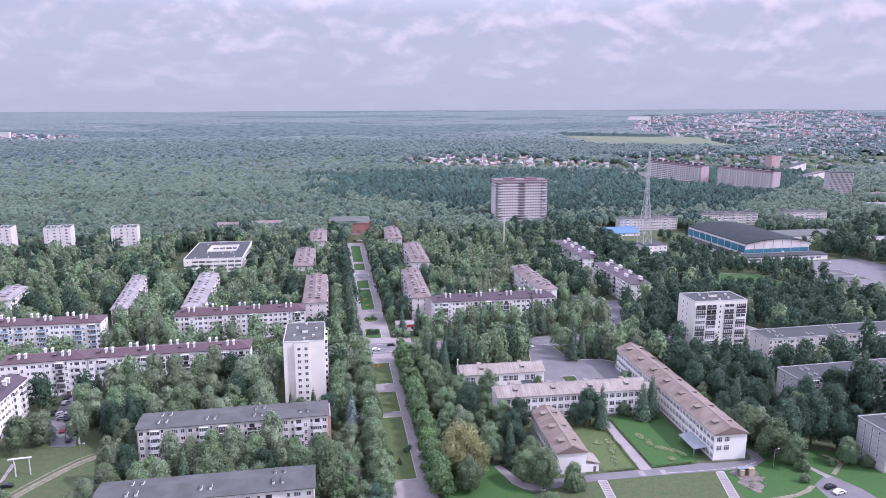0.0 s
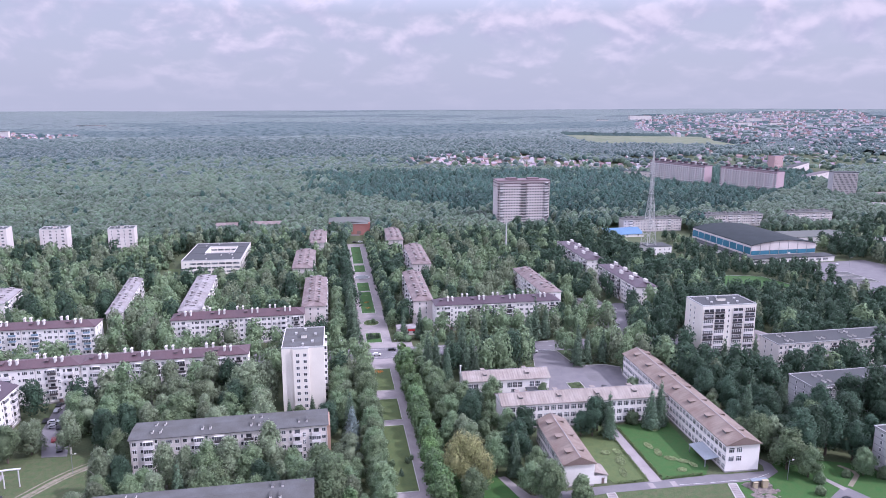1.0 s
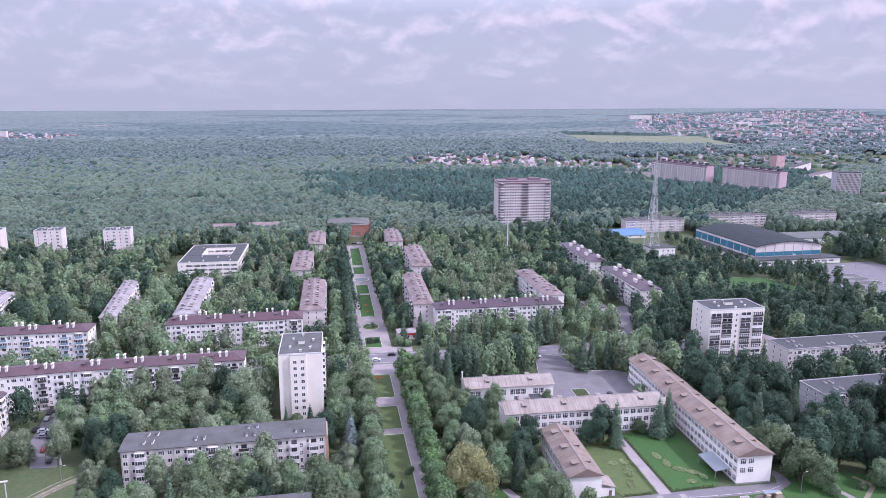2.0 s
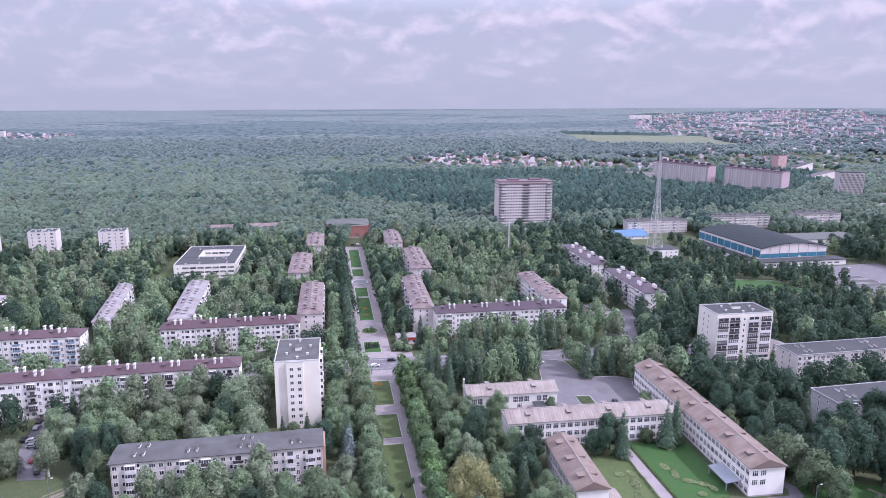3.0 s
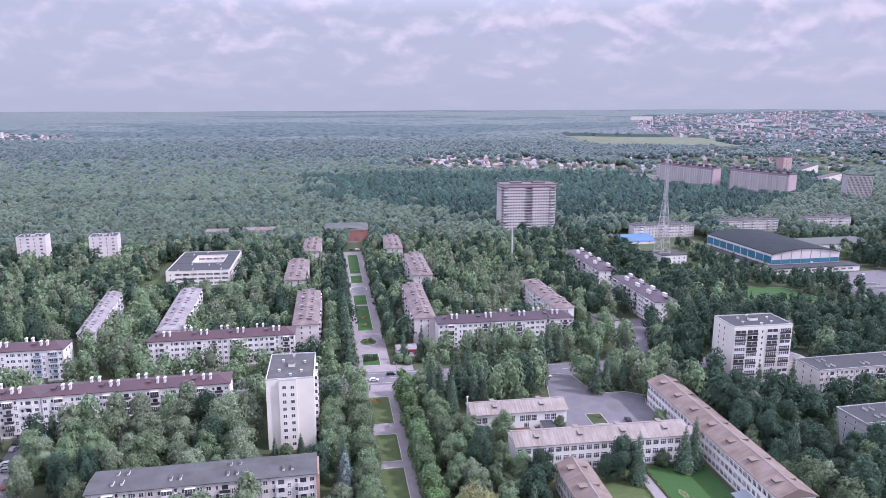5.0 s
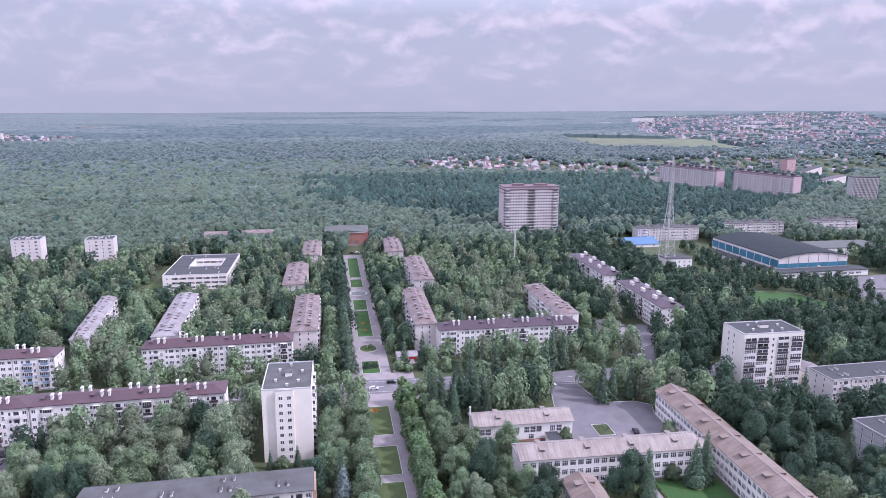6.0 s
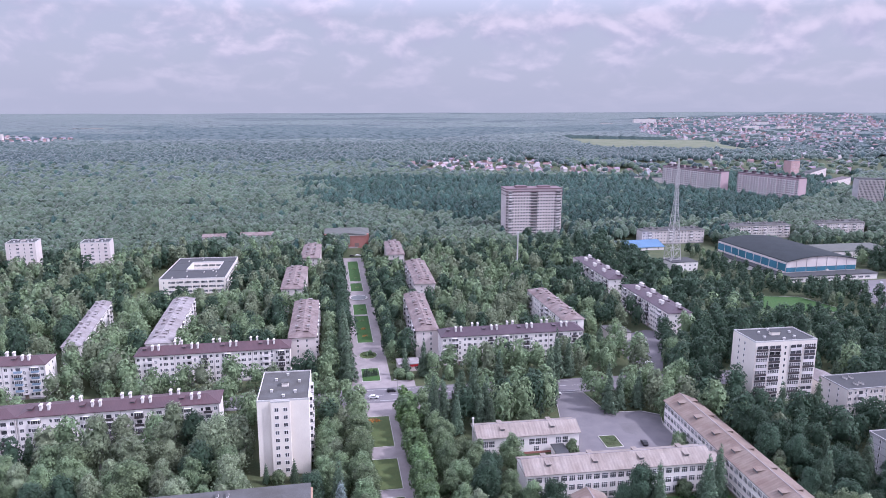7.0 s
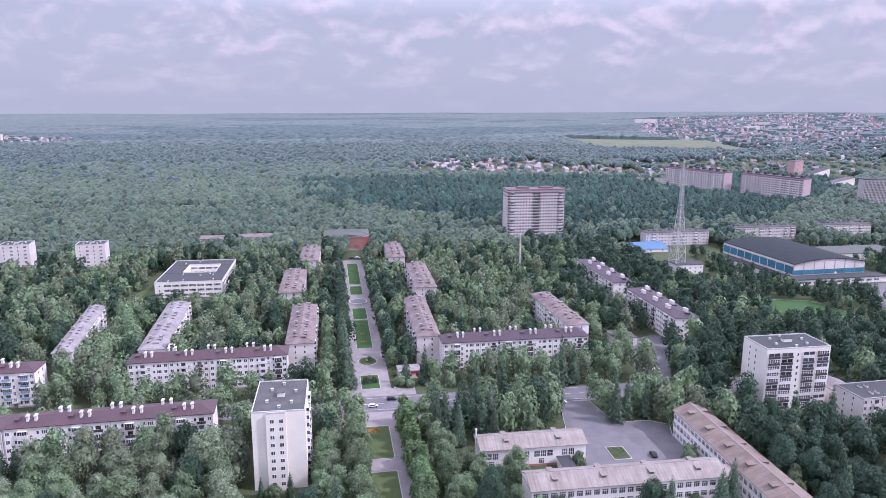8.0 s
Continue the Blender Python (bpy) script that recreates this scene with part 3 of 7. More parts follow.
def tower_block(name, x, y, yaw, L, W, H, label, wall, roof, bays, columns, floors, fh, front="windows", sides=(), side_cols=(), bay_out=1.2, group="tower blocks", front_free=8.0):
    """A tall house: body, one bay standing proud at the front and back, parapet, roof gear, windows or balconies by column."""
    m = pose(x, y, 0, 0, 0, yaw)
    t = thing(name, label, "apartment building", m, group)
    keep_free(m, -3, L + 3, -front_free, W + 3)
    part("wall", MB().box(0, L, 0, W, 0, H), t, wall)
    for a, c in bays:
        part("bay", MB().box(a * L, c * L, -bay_out, 0, 0, H), t, wall)
    outline = MB()
    e = 0.3
    for box in [(0, L, 0, e), (0, L, W - e, W), (0, e, e, W - e), (L - e, L, e, W - e)]:
        outline.box(*box, H, H + 0.6)
    for a, c in bays:
        outline.box(a * L, c * L, -bay_out, -bay_out + e, H, H + 0.6)
    part("parapet", outline, t, VENT)
    part("roof", MB().box(e, L - e, e, W - e, H, H + 0.2), t, roof)
    lift = part("lift_house", MB().box(L * 0.43, L * 0.57, W * 0.46, W * 0.58, H + 0.2, H + 1.7), t, wall)
    part("lid", MB().box(L * 0.42, L * 0.58, W * 0.45, W * 0.59, H + 1.7, H + 1.82), lift, roof)
    for u, v in ((0.25, 0.3), (0.72, 0.25), (0.3, 0.68), (0.78, 0.6), (0.5, 0.12), (0.52, 0.86)):
        part("roof_vent", MB().box(-0.42, 0.42, -0.42, 0.42, 0, 0.8).box(-0.52, 0.52, -0.52, 0.52, 0.8, 0.9), t, VENT, at=pose(u * L, v * W, H + 0.2))
    r = random.Random(3)
    for u, kk in columns:
        out = next((bay_out for a, c in bays if a < u < c), 0.0)
        for f in range(floors):
            z = 1.0 + f * fh
            at = on_wall("front", L, W, u * L, z + 0.8, out)
            if kk == "loggia":
                style = "d" if r.random() < 0.75 else "w"
                part("balcony", LOGGIA[style, 1 if r.random() < 0.6 else 0], t, at=on_wall("front", L, W, u * L, z, out))
            else:
                win = {"S": WIN_S, "M": WIN_M, "L": WIN_L}[kk]
                if y < 400:
                    window_with_pane(win, SIZES[win.name], t, at)
                else:
                    part("window", win, t, at=at)
    for side in sides:
        S = W if side in ("left", "right") else L
        for u, kk in side_cols:
            for f in range(floors):
                if kk == "balc":
                    part("balcony", BALC["w", 1], t, at=on_wall(side, L, W, u * S, 1.0 + f * fh))
                else:
                    part("window", {"S": WIN_S, "M": WIN_M, "L": WIN_L}[kk], t, at=on_wall(side, L, W, u * S, 1.8 + f * fh))
    return t


def loggia_mesh(w, panel, glazed):
    b = MB()
    p, g, f = b.slot(panel), b.slot(GLASS), b.slot(FRAME)
    d = 0.35
    b.box(-w / 2, w / 2, -d, 0, -0.12, 0.05, f)
    b.box(-w / 2, w / 2, -d, -d + 0.08, 0.05, 1.1, p)
    b.box(-w / 2, w / 2, -0.06, 0.02, 1.1, 2.45, g)
    for i in range(6 if glazed else 3):
        x = -w / 2 + (w - 0.1) * i / (5 if glazed else 2)
        b.box(x, x + 0.1, -d + 0.02, 0, 1.1, 2.45, f)
    if glazed:
        b.box(-w / 2, w / 2, -d + 0.03, -d + 0.08, 1.7, 1.78, f)
    return b.mesh("balcony")


LOGGIA = {(k, g): loggia_mesh(5.4, p, g) for k, p in (("w", BALCONY_W), ("d", BALCONY_D)) for g in (0, 1)}

# white blocks with maroon metal roofs
five_storey(-112.4, 309.0, 3.4, 69.5, 12, WHITE, BROWNROOF, "white five-storey block with a maroon metal hip roof", seed=1, balcony="wwd", front_free=10, fh=3.06, rise=1.8)
five_storey(-147.3, 305.5, 5.6, 34.8, 12, WHITE, BROWNROOF, "white five-storey block end joined to a longer block, maroon roof", seed=2, balcony="wd", fh=3.06, rise=1.8)
five_storey(-90.0, 373.1, 2.5, 68.6, 12, WHITE, BROWNROOF, "white five-storey block with dark balconies and maroon roof", seed=3, balcony="ddw", front_free=6, rise=2.7)
five_storey(-194.8, 364.8, 1.5, 69.5, 12.5, WHITE, BROWNROOF, "white five-storey block with blue balconies and maroon roof", sides=("front", "right"), seed=4, balcony="bbw", fh=2.88, rise=2.2)
five_storey(51.3, 382.2, 1.6, 73.0, 12, WHITE, PLUMROOF, "white five-storey block with plum metal roof among trees", seed=5, balcony="wd", sides=("front", "left"), front_free=6)
five_storey(-142.8, 222, 0, 12, 70, WHITE, PLUMROOF, "white five-storey block with plum roof beside the parking yard", sides=("right",), seed=6, balcony="w", kind_of_roof="gable", rise=2.4)
# silicate brick blocks with grey roofs
front_block = five_storey(-72.3, 237.0, 2.7, 66.0, 12.6, SILICATE, GREYROOF, "pale brick five-storey block with a grey low-pitched roof", sides=("front", "right"), seed=7, balcony="wwd", kind_of_roof="gable", rise=0.9, stacks="low", front_free=4)
five_storey(-71.5, 188.6, 2.0, 62.0, 12.8, SILICATE, GREYROOF, "pale brick five-storey block with grey roof and vents", seed=8, balcony="w", kind_of_roof="gable", rise=1.3, stacks="low", front_free=2)
part("brick_strip", MB().box(66.0, 67.1, 0.6, 11.8, -0.3, 14.4), front_block, ORANGEBRICK, "faded orange brick end wall")
# grey panel blocks
five_storey(206.6, 299.0, 3.0, 88.0, 14.5, SILICATE, DARKROOF, "pale panel five-storey block with a flat dark roof", sides=("front", "left"), seed=9, balcony="wwd", kind_of_roof="flat", stacks="low", front_free=7, base=0.3, fh=2.6)
five_storey(189.4, 250.2, 3.5, 80.0, 14.0, GREYWALL, DARKROOF, "grey panel five-storey block with dark joints and flat roof", sides=("front", "left"), seed=10, balcony="ww", kind_of_roof="flat", stacks="low", joints=True, front_free=5, base=0.3, fh=2.55)
five_storey(186.6, 198.5, 2.0, 60.0, 13.5, GREYWALL, DARKROOF, "grey panel five-storey block with dark joints beside a car park", sides=("front", "left"), seed=11, balcony="ww", kind_of_roof="flat", stacks="low", joints=True, end_cols=3)
# older blocks lining the alley, with slate hip roofs
for i, (x, y, yaw, W, L, sd) in enumerate([(39.9, 394.5, 0, 11.4, 71, ("front", "left")), (48.9, 489.5, 0, 13.2, 68, ("front", "left")), (37.5, 582, 0, 12.5, 52, ("front",)), (-23.2, 391.5, 0.8, 13.0, 66, ("front", "right")), (-35.0, 487, 0.5, 14.0, 60, ("front",)), (-28.0, 577, 0, 13.5, 52, ("front",))]):
    five_storey(x, y, yaw, W, L, PINKWALL, PINKSLATE, "pale five-storey block with pinkish slate roof beside the alley", sides=sd, seed=20 + i, balcony="w", stacks="brick", rise=3.0, front_free=1, floors=5, fh=2.7, pad=1.6)
for i, (x, y, yaw, W, L, rf) in enumerate([(119.3, 402, 2.5, 11.8, 63, PINKSLATE), (-127.6, 391, 7.2, 8.2, 77, PALESLATE), (-90.0, 390.5, 3.5, 11.5, 80, PALESLATE), (-203.0, 418, 7.0, 12.0, 32, PALESLATE)]):
    five_storey(x, y, yaw, W, L, WHITE, rf, "pale five-storey block with a weathered slate roof in trees", sides=("front", "left" if x > 0 else "right"), seed=30 + i, balcony="w", stacks="brick", rise=2.6, front_free=1, pad=1.6)
for i, (x, y) in enumerate([(180.8, 406.0), (177.0, 485.0)]):
    five_storey(x, y, 0.8, 13.6, 64 if i == 0 else 70, WHITE, PLUMROOF, "white five-storey block with dark roof and white vent stacks", sides=("front", "left"), seed=40 + i, balcony="wd", stacks="tall", rise=1.8, front_free=4)

# nine-storey towers
tower_block("tower_block", -25.6, 286.2, 0.6, 17.4, 26.5, 27.5, "slender cream nine-storey tower block with flat grey roof", CREAM, GREYROOF, [(0.27, 0.64)], [(0.38, "M"), (0.55, "M")], 9, 2.8, front_free=24, sides=("right",), side_cols=[(0.12, "M"), (0.3, "balc"), (0.5, "M"), (0.7, "balc"), (0.88, "M")])
tower_block("tower_block", 178.6, 321.0, 1.0, 29.2, 17.0, 27.5, "pale nine-storey block with dark loggia rows and flat roof", CREAM, DARKROOF, [], [(0.115, "loggia"), (0.32, "loggia"), (0.49, "S"), (0.66, "loggia"), (0.885, "loggia")], 9, 2.8, sides=("left",), side_cols=[(0.3, "S"), (0.55, "S")])
for x, y in ((-243.5, 602), (-189.5, 597), (-291, 606)):
    tower_block("tower_block", x, y, 7.0, 20, 15, 26.0, "pale nine-storey block standing in dense trees", PINKWALL, DARKROOF, [], [(0.15, "S"), (0.4, "L"), (0.62, "S"), (0.85, "L")], 9, 2.75, front_free=4)


def tall_far_block():
    """The long tall block behind the mast: stepped top with dark bands."""
    L, W, H = 56.0, 20, 50.0
    m = pose(159.6, 712, 0)
    t = thing("high_rise", "tall pinkish-white residential high-rise with dark banded top", "apartment building", m)
    keep_free(m, -4, L + 4, -38, W + 4)
    part("wall", MB().box(0, L, 0, W, 0, H - 1.5), t, DUSTYPINK)
    part("bay", MB().box(L * 0.04, L * 0.44, -1.4, 0, 0, H - 4), t, DUSTYPINK)
    part("bay", MB().box(L * 0.56, L * 0.96, -1.4, 0, 0, H - 4), t, DUSTYPINK)
    part("dark_band", MB().box(-0.3, L + 0.3, -1.6, W + 0.3, H - 4.0, H - 3.0), t, BAND)
    part("dark_band", MB().box(-0.3, L + 0.3, -1.6, W + 0.3, H - 7.4, H - 6.8), t, BAND)
    for f in range(1, 15):
        part("floor_band", MB().box(0.4, L - 0.4, -1.47, 0.0, 1.0 + f * 2.9 - 0.1, 1.0 + f * 2.9 + 0.35), t, PINKWALL)
    part("roof", MB().box(-0.4, L + 0.4, -0.6, W + 0.4, H - 1.5, H - 0.6), t, BAND)
    for a, c in ((0.2, 0.4), (0.6, 0.82)):
        part("lift_house", MB().box(L * a, L * c, 6, 13, H - 0.6, H + 1.2), t, BAND)
    for f in range(16):
        z = 1.0 + f * 2.9
        for k in range(20):
            u = (k + 0.5) / 20
            out = 1.4 if 0.04 < u < 0.44 or 0.56 < u < 0.96 else 0.0
            if f > 14:
                out = min(out, 1.4)
            if k in (1, 9, 10, 18):
                part("balcony", BALC["d" if k in (9, 10) or f % 3 == 0 else "w", 1], t, at=on_wall("front", L, W, u * L, z, out))
            else:
                part("window", WIN_FAR, t, at=on_wall("front", L, W, u * L, z + 0.8, out))
        part("window", WIN_L, t, at=on_wall("left", L, W, 5, z + 0.8))
    return t


tall_far_block()


# ---- the school ----
def school_wing(x, y, L, W, eave, rise, roof, label, floors, fh, win, sides, pitch=2.6, end_windows=0, gable_boards=True, dormers=4, yaw=0.0, base=0.9, wing_free=2.5):
    m = pose(x, y, 0, 0, 0, yaw)
    t = thing("school_wing", label, "school building", m, "school wings")
    keep_free(m, -wing_free, L + wing_free, -wing_free, W + wing_free)
    part("wall", MB().box(0, L, 0, W, 0.0, eave), t, WHITE)
    part("plinth", MB().box(-0.05, L + 0.05, -0.05, W + 0.05, -0.3, 0.5), t, PLINTH)
    long_y = W > L
    rf = MB()
    hip_roof(rf, L, W, eave, rise, 0.6, gable=True, thick=0.18)
    part("roof", rf, t, roof)
    part("ridge_cap", MB().box(L / 2 - 0.16, L / 2 + 0.16, -0.6, W + 0.6, eave + rise - 0.1, eave + rise + 0.05) if long_y else MB().box(-0.6, L + 0.6, W / 2 - 0.16, W / 2 + 0.16, eave + rise - 0.1, eave + rise + 0.05), t, PALESLATE)
    if gable_boards:
        for e in (0, 1):
            if long_y:
                y0 = (-0.604 if e == 0 else W + 0.604)
                part("gable_board", MB().face([(0.9, y0, eave + 0.35), (L - 0.9, y0, eave + 0.35), (L / 2, y0, eave + rise - 0.3)][:: 1 if e == 0 else -1]), t, WOODGABLE)
            else:
                x0 = (-0.604 if e == 0 else L + 0.604)
                part("gable_board", MB().face([(x0, 0.9, eave + 0.35), (x0, W - 0.9, eave + 0.35), (x0, W / 2, eave + rise - 0.3)][:: -1 if e == 0 else 1]), t, WHITE)
    for side in sides:
        S = L if side in ("front", "back") else W
        n = max(2, int((S - 1.5) / pitch))
        for k in range(n):
            for f in range(floors):
                window_with_pane(win, SIZES[win.name], t, on_wall(side, L, W, (k + 0.5) * S / n, base + f * fh))
    for k in range(end_windows):
        for f in range(1, floors):
            window_with_pane(win, SIZES[win.name], t, on_wall("front", L, W, 1.9 + k * 2.9, base + f * fh))
    across = min(L, W)
    v = across * 0.2
    z = eave + 0.18 + (rise - 0.18) * (v + 0.6) / (across / 2 + 0.6)
    for k in range(dormers):
        u = (k + 0.5) * max(L, W) / dormers
        if long_y:
            dormer(t, roof, pose(v, u, z - 0.2, 0, 0, -90), 2.4, 3.6, 1.1)
            dormer(t, roof, pose(L - v, u + 1, z - 0.2, 0, 0, 90), 2.4, 3.6, 1.1)
        else:
            dormer(t, roof, pose(u, v, z - 0.2), 1.5, 3.0, 1.0)
            dormer(t, roof, pose(u, W - v, z - 0.2, 0, 0, 180), 1.5, 3.0, 1.0)
    return t


wing_e = school_wing(131.6, 214.4, 12.5, 91.5, 10.3, 3.0, RUSTSLATE, "long white three-storey school wing with rusty slate gable roof", 3, 3.25, WIN_SCHOOL, ("left",), end_windows=2, dormers=7)
wing_m = school_wing(61.3, 256.6, 63.8, 11.8, 10.3, 3.0, SLATE, "white three-storey school wing with weathered slate roof", 3, 3.25, WIN_SCHOOL, ("front",), dormers=4, yaw=0.6)
wing_s = school_wing(52.0, 289.6, 38.4, 12.0, 7.2, 2.8, SLATE, "white two-storey school hall wing with tall windows and slate roof", 1, 3.3, WIN_TALL, (), dormers=2, yaw=0.8, pitch=3.2)
for x in (2.6, 5.0, 11.4, 13.8, 16.2, 20.2, 22.6, 25.0, 30.4, 33.0):
    window_with_pane(WIN_TALL, SIZES[WIN_TALL.name], wing_s, on_wall("front", 38.4, 12.0, x, 3.5))
for x in (3.5, 14.0, 22.0, 35.0):
    window_with_pane(WIN_SCHOOL, SIZES[WIN_SCHOOL.name], wing_s, on_wall("front", 38.4, 12.0, x, 0.9))
part("plinth_band", MB().box(-0.08, 38.48, -0.08, 0.02, -0.2, 0.8), wing_s, REDBRICK, "red-brown painted plinth")
wing_f = school_wing(72.4, 212.6, 10.6, 33.5, 8.3, 2.9, RUSTSLATE, "white school gym wing with blank end wall and rusty roof", 2, 3.6, WIN_TALL, ("left",), dormers=3)
link = thing("school_link", "low white glazed passage joining two school wings", "school building", pose(125.2, 259.5, 0, 0, 0, 0.6))
part("wall", MB().box(0, 6.4, 0, 6, 0, 9.0), link, WHITE)
part("roof", MB().box(-0.1, 6.4, -0.5, 6.5, 9.0, 9.25).prism([(-0.1, -0.5), (6.4, -0.5), (6.4, 6.5), (-0.1, 6.5)], 9.25, 9.5), link, SLATE)
for f in range(3):
    for k in range(2):
        part("window", WIN_SCHOOL, link, at=pose(1.7 + 2.6 * k, 0, 0.9 + 2.9 * f))
walkway = thing("school_link", "covered passage with grey flat roof between school wings", "school building", pose(79.5, 268.8, 0))
part("wall", MB().box(0, 4.2, 0, 20.6, 0, 3.4), walkway, WHITE)
part("roof", MB().box(-0.4, 4.6, -0.2, 20.5, 3.4, 3.65), walkway, DARKROOF)
canopy = thing("entrance_canopy", "grey sloping entrance canopy beside the school wing", "canopy", pose(126.2, 218.5, 0))
part("roof", MB().solid([(0, 0, 2.9), (5.35, 0, 3.6), (5.35, 12, 3.6), (0, 12, 2.9), (0, 0, 3.1), (5.35, 0, 3.8), (5.35, 12, 3.8), (0, 12, 3.1)], [(3, 2, 1, 0), (4, 5, 6, 7), (0, 1, 5, 4), (1, 2, 6, 5), (2, 3, 7, 6), (3, 0, 4, 7)]), canopy, mat("pale_blue_metal_roof", (0.30, 0.33, 0.36), 0.6))
for yy in (0.4, 11.6):
    part("post", MB().box(0.2, 0.5, yy - 0.15, yy + 0.15, 0, 2.9), canopy, METAL)
shed = thing("porch", "small white lean-to porch against the gym wing", "porch", pose(83.05, 213.5, 0))
part("wall", MB().prism([(0, 0), (5, 0), (5, 7), (0, 7)], 0, 3.0), shed, WHITE)
part("roof", MB().solid([(0, -0.3, 4.6), (5.4, -0.3, 2.9), (5.4, 7.3, 2.9), (0, 7.3, 4.6), (0, -0.3, 4.8), (5.4, -0.3, 3.1), (5.4, 7.3, 3.1), (0, 7.3, 4.8)], [(3, 2, 1, 0), (4, 5, 6, 7), (0, 1, 5, 4), (1, 2, 6, 5), (2, 3, 7, 6), (3, 0, 4, 7)]), shed, SLATE)
part("door", MB().box(3.0, 4.0, -0.05, 0, 0, 2.1), shed, WOODGABLE)
chim = thing("boiler_chimney", "thin white boiler pipe beside the school hall", "chimney", pose(51.0, 295.5, 0))
part("pipe", MB().tube((0, 0, 0), (0, 0, 12.5), 0.3, 0.28, 8), chim, STACK)
part("cap", MB().tube((0, 0, 12.5), (0, 0, 12.9), 0.5, 0.4, 8), chim, STACK)


# ---- square building with a courtyard ----
def courtyard_house():
    L, W, H = 43.5, 68, 10.4
    m = pose(-120.6, 538.5, 0, 0, 0, 0.8)
    t = thing("clinic_building", "white three-storey building with dark flat roof round a courtyard", "public building", m)
    keep_free(m, -8, L + 2, -16, W + 4)
    x0, x1, y0, y1 = L * 0.3, L * 0.8, W * 0.40, W * 0.76
    for nm, bx in (("south", (0, L, 0, y0)), ("north", (0, L, y1, W)), ("west", (0, x0, y0, y1)), ("east", (x1, L, y0, y1))):
        part("wall", MB().box(*bx, 0, H), t, CREAM)
        part("roof", MB().box(bx[0] + 0.3, bx[1] - 0.3, bx[2] + 0.3, bx[3] - 0.3, H, H + 0.25), t, DARKROOF)
    part("parapet", MB().box(0, L, 0, 0.3, H, H + 0.7).box(0, L, W - 0.3, W, H, H + 0.7).box(0, 0.3, 0.3, W - 0.3, H, H + 0.7).box(L - 0.3, L, 0.3, W - 0.3, H, H + 0.7), t, STACK)
    part("parapet", MB().box(x0, x1, y0 - 0.3, y0, H, H + 0.9).box(x0, x1, y1, y1 + 0.3, H, H + 0.9).box(x0 - 0.3, x0, y0, y1, H, H + 0.9).box(x1, x1 + 0.3, y0, y1, H, H + 0.9), t, STACK)
    for f in range(3):
        for k in range(8):
            if not (f == 0 and k < 1):
                part("window", WIN_STRIP if k else WIN_S, t, at=pose(3 + k * 5.3, 0, 1.2 + f * 3.2))
        for k in range(12):
            part("window", WIN_STRIP, t, at=on_wall("right", L, W, 4 + k * 5.4, 1.2 + f * 3.2))
        if f:
            for k in range(4):
                part("window", WIN_STRIP, t, at=pose(x0 + 2.8 + k * 5.3, y1, 1.2 + f * 3.2))
    r = random.Random(5)
    for k in range(9):
        part("roof_vent", VENT_M, t, at=pose(r.uniform(3, L - 3), r.choice([r.uniform(4, y0 - 4), r.uniform(y1 + 4, W - 4)]), H + 0.3))


courtyard_house()


# ---- red brick house of culture at the alley's end ----
def culture_house():
    m = pose(-13.5, 690, 0, 0, 0, 0)
    t = thing("culture_house", "red brick public hall with a grey gabled roof and portico", "public building", m)
    keep_free(m, -2, 42, 2, 40)
    keep_free(m, 22, 40, -64, 2)
    part("wall", MB().box(0, 40, 2, 36, 0, 11.5), t, REDBRICK)
    rf = MB()
    hip_roof(rf, 40, 28, 0, 3.2, 0.8, hip=9)
    part("roof", rf, t, GREENROOF, at=pose(0, 6, 11.6))
    part("portico", MB().box(21, 37, -3.5, 2, 0, 11.4), t, REDBRICK)
    part("cornice", MB().box(9, 38, -4.2, 2, 11.4, 12.0), t, VENT)
    part("pediment", MB().solid([(9, -4.2, 12.0), (38, -4.2, 12.0), (22, -4.2, 13.8), (9, 10, 12.0), (38, 10, 12.0), (22, 10, 14.2)], [(0, 1, 2), (5, 4, 3), (0, 2, 5, 3), (1, 4, 5, 2), (0, 3, 4, 1)]), t, GREENROOF)
    for k in range(3):
        part("column", MB().tube((10.5 + k * 4.4, -3.4, 0), (10.5 + k * 4.4, -3.4, 11.4), 0.6, 0.5, 10), t, REDBRICK)
    for k in range(3):
        part("window", WIN_TALL, t, at=pose(12.7 + k * 4.0, 2, 5))
    part("door", MB().box(27, 31, -3.6, -3.45, 1.0, 4.4), t, WOODGABLE)
    part("steps", MB().box(10, 30, -6, -1.5, 0, 0.5).box(11, 29, -4.5, -1.5, 0.5, 1.0), t, PAVING)


culture_house()


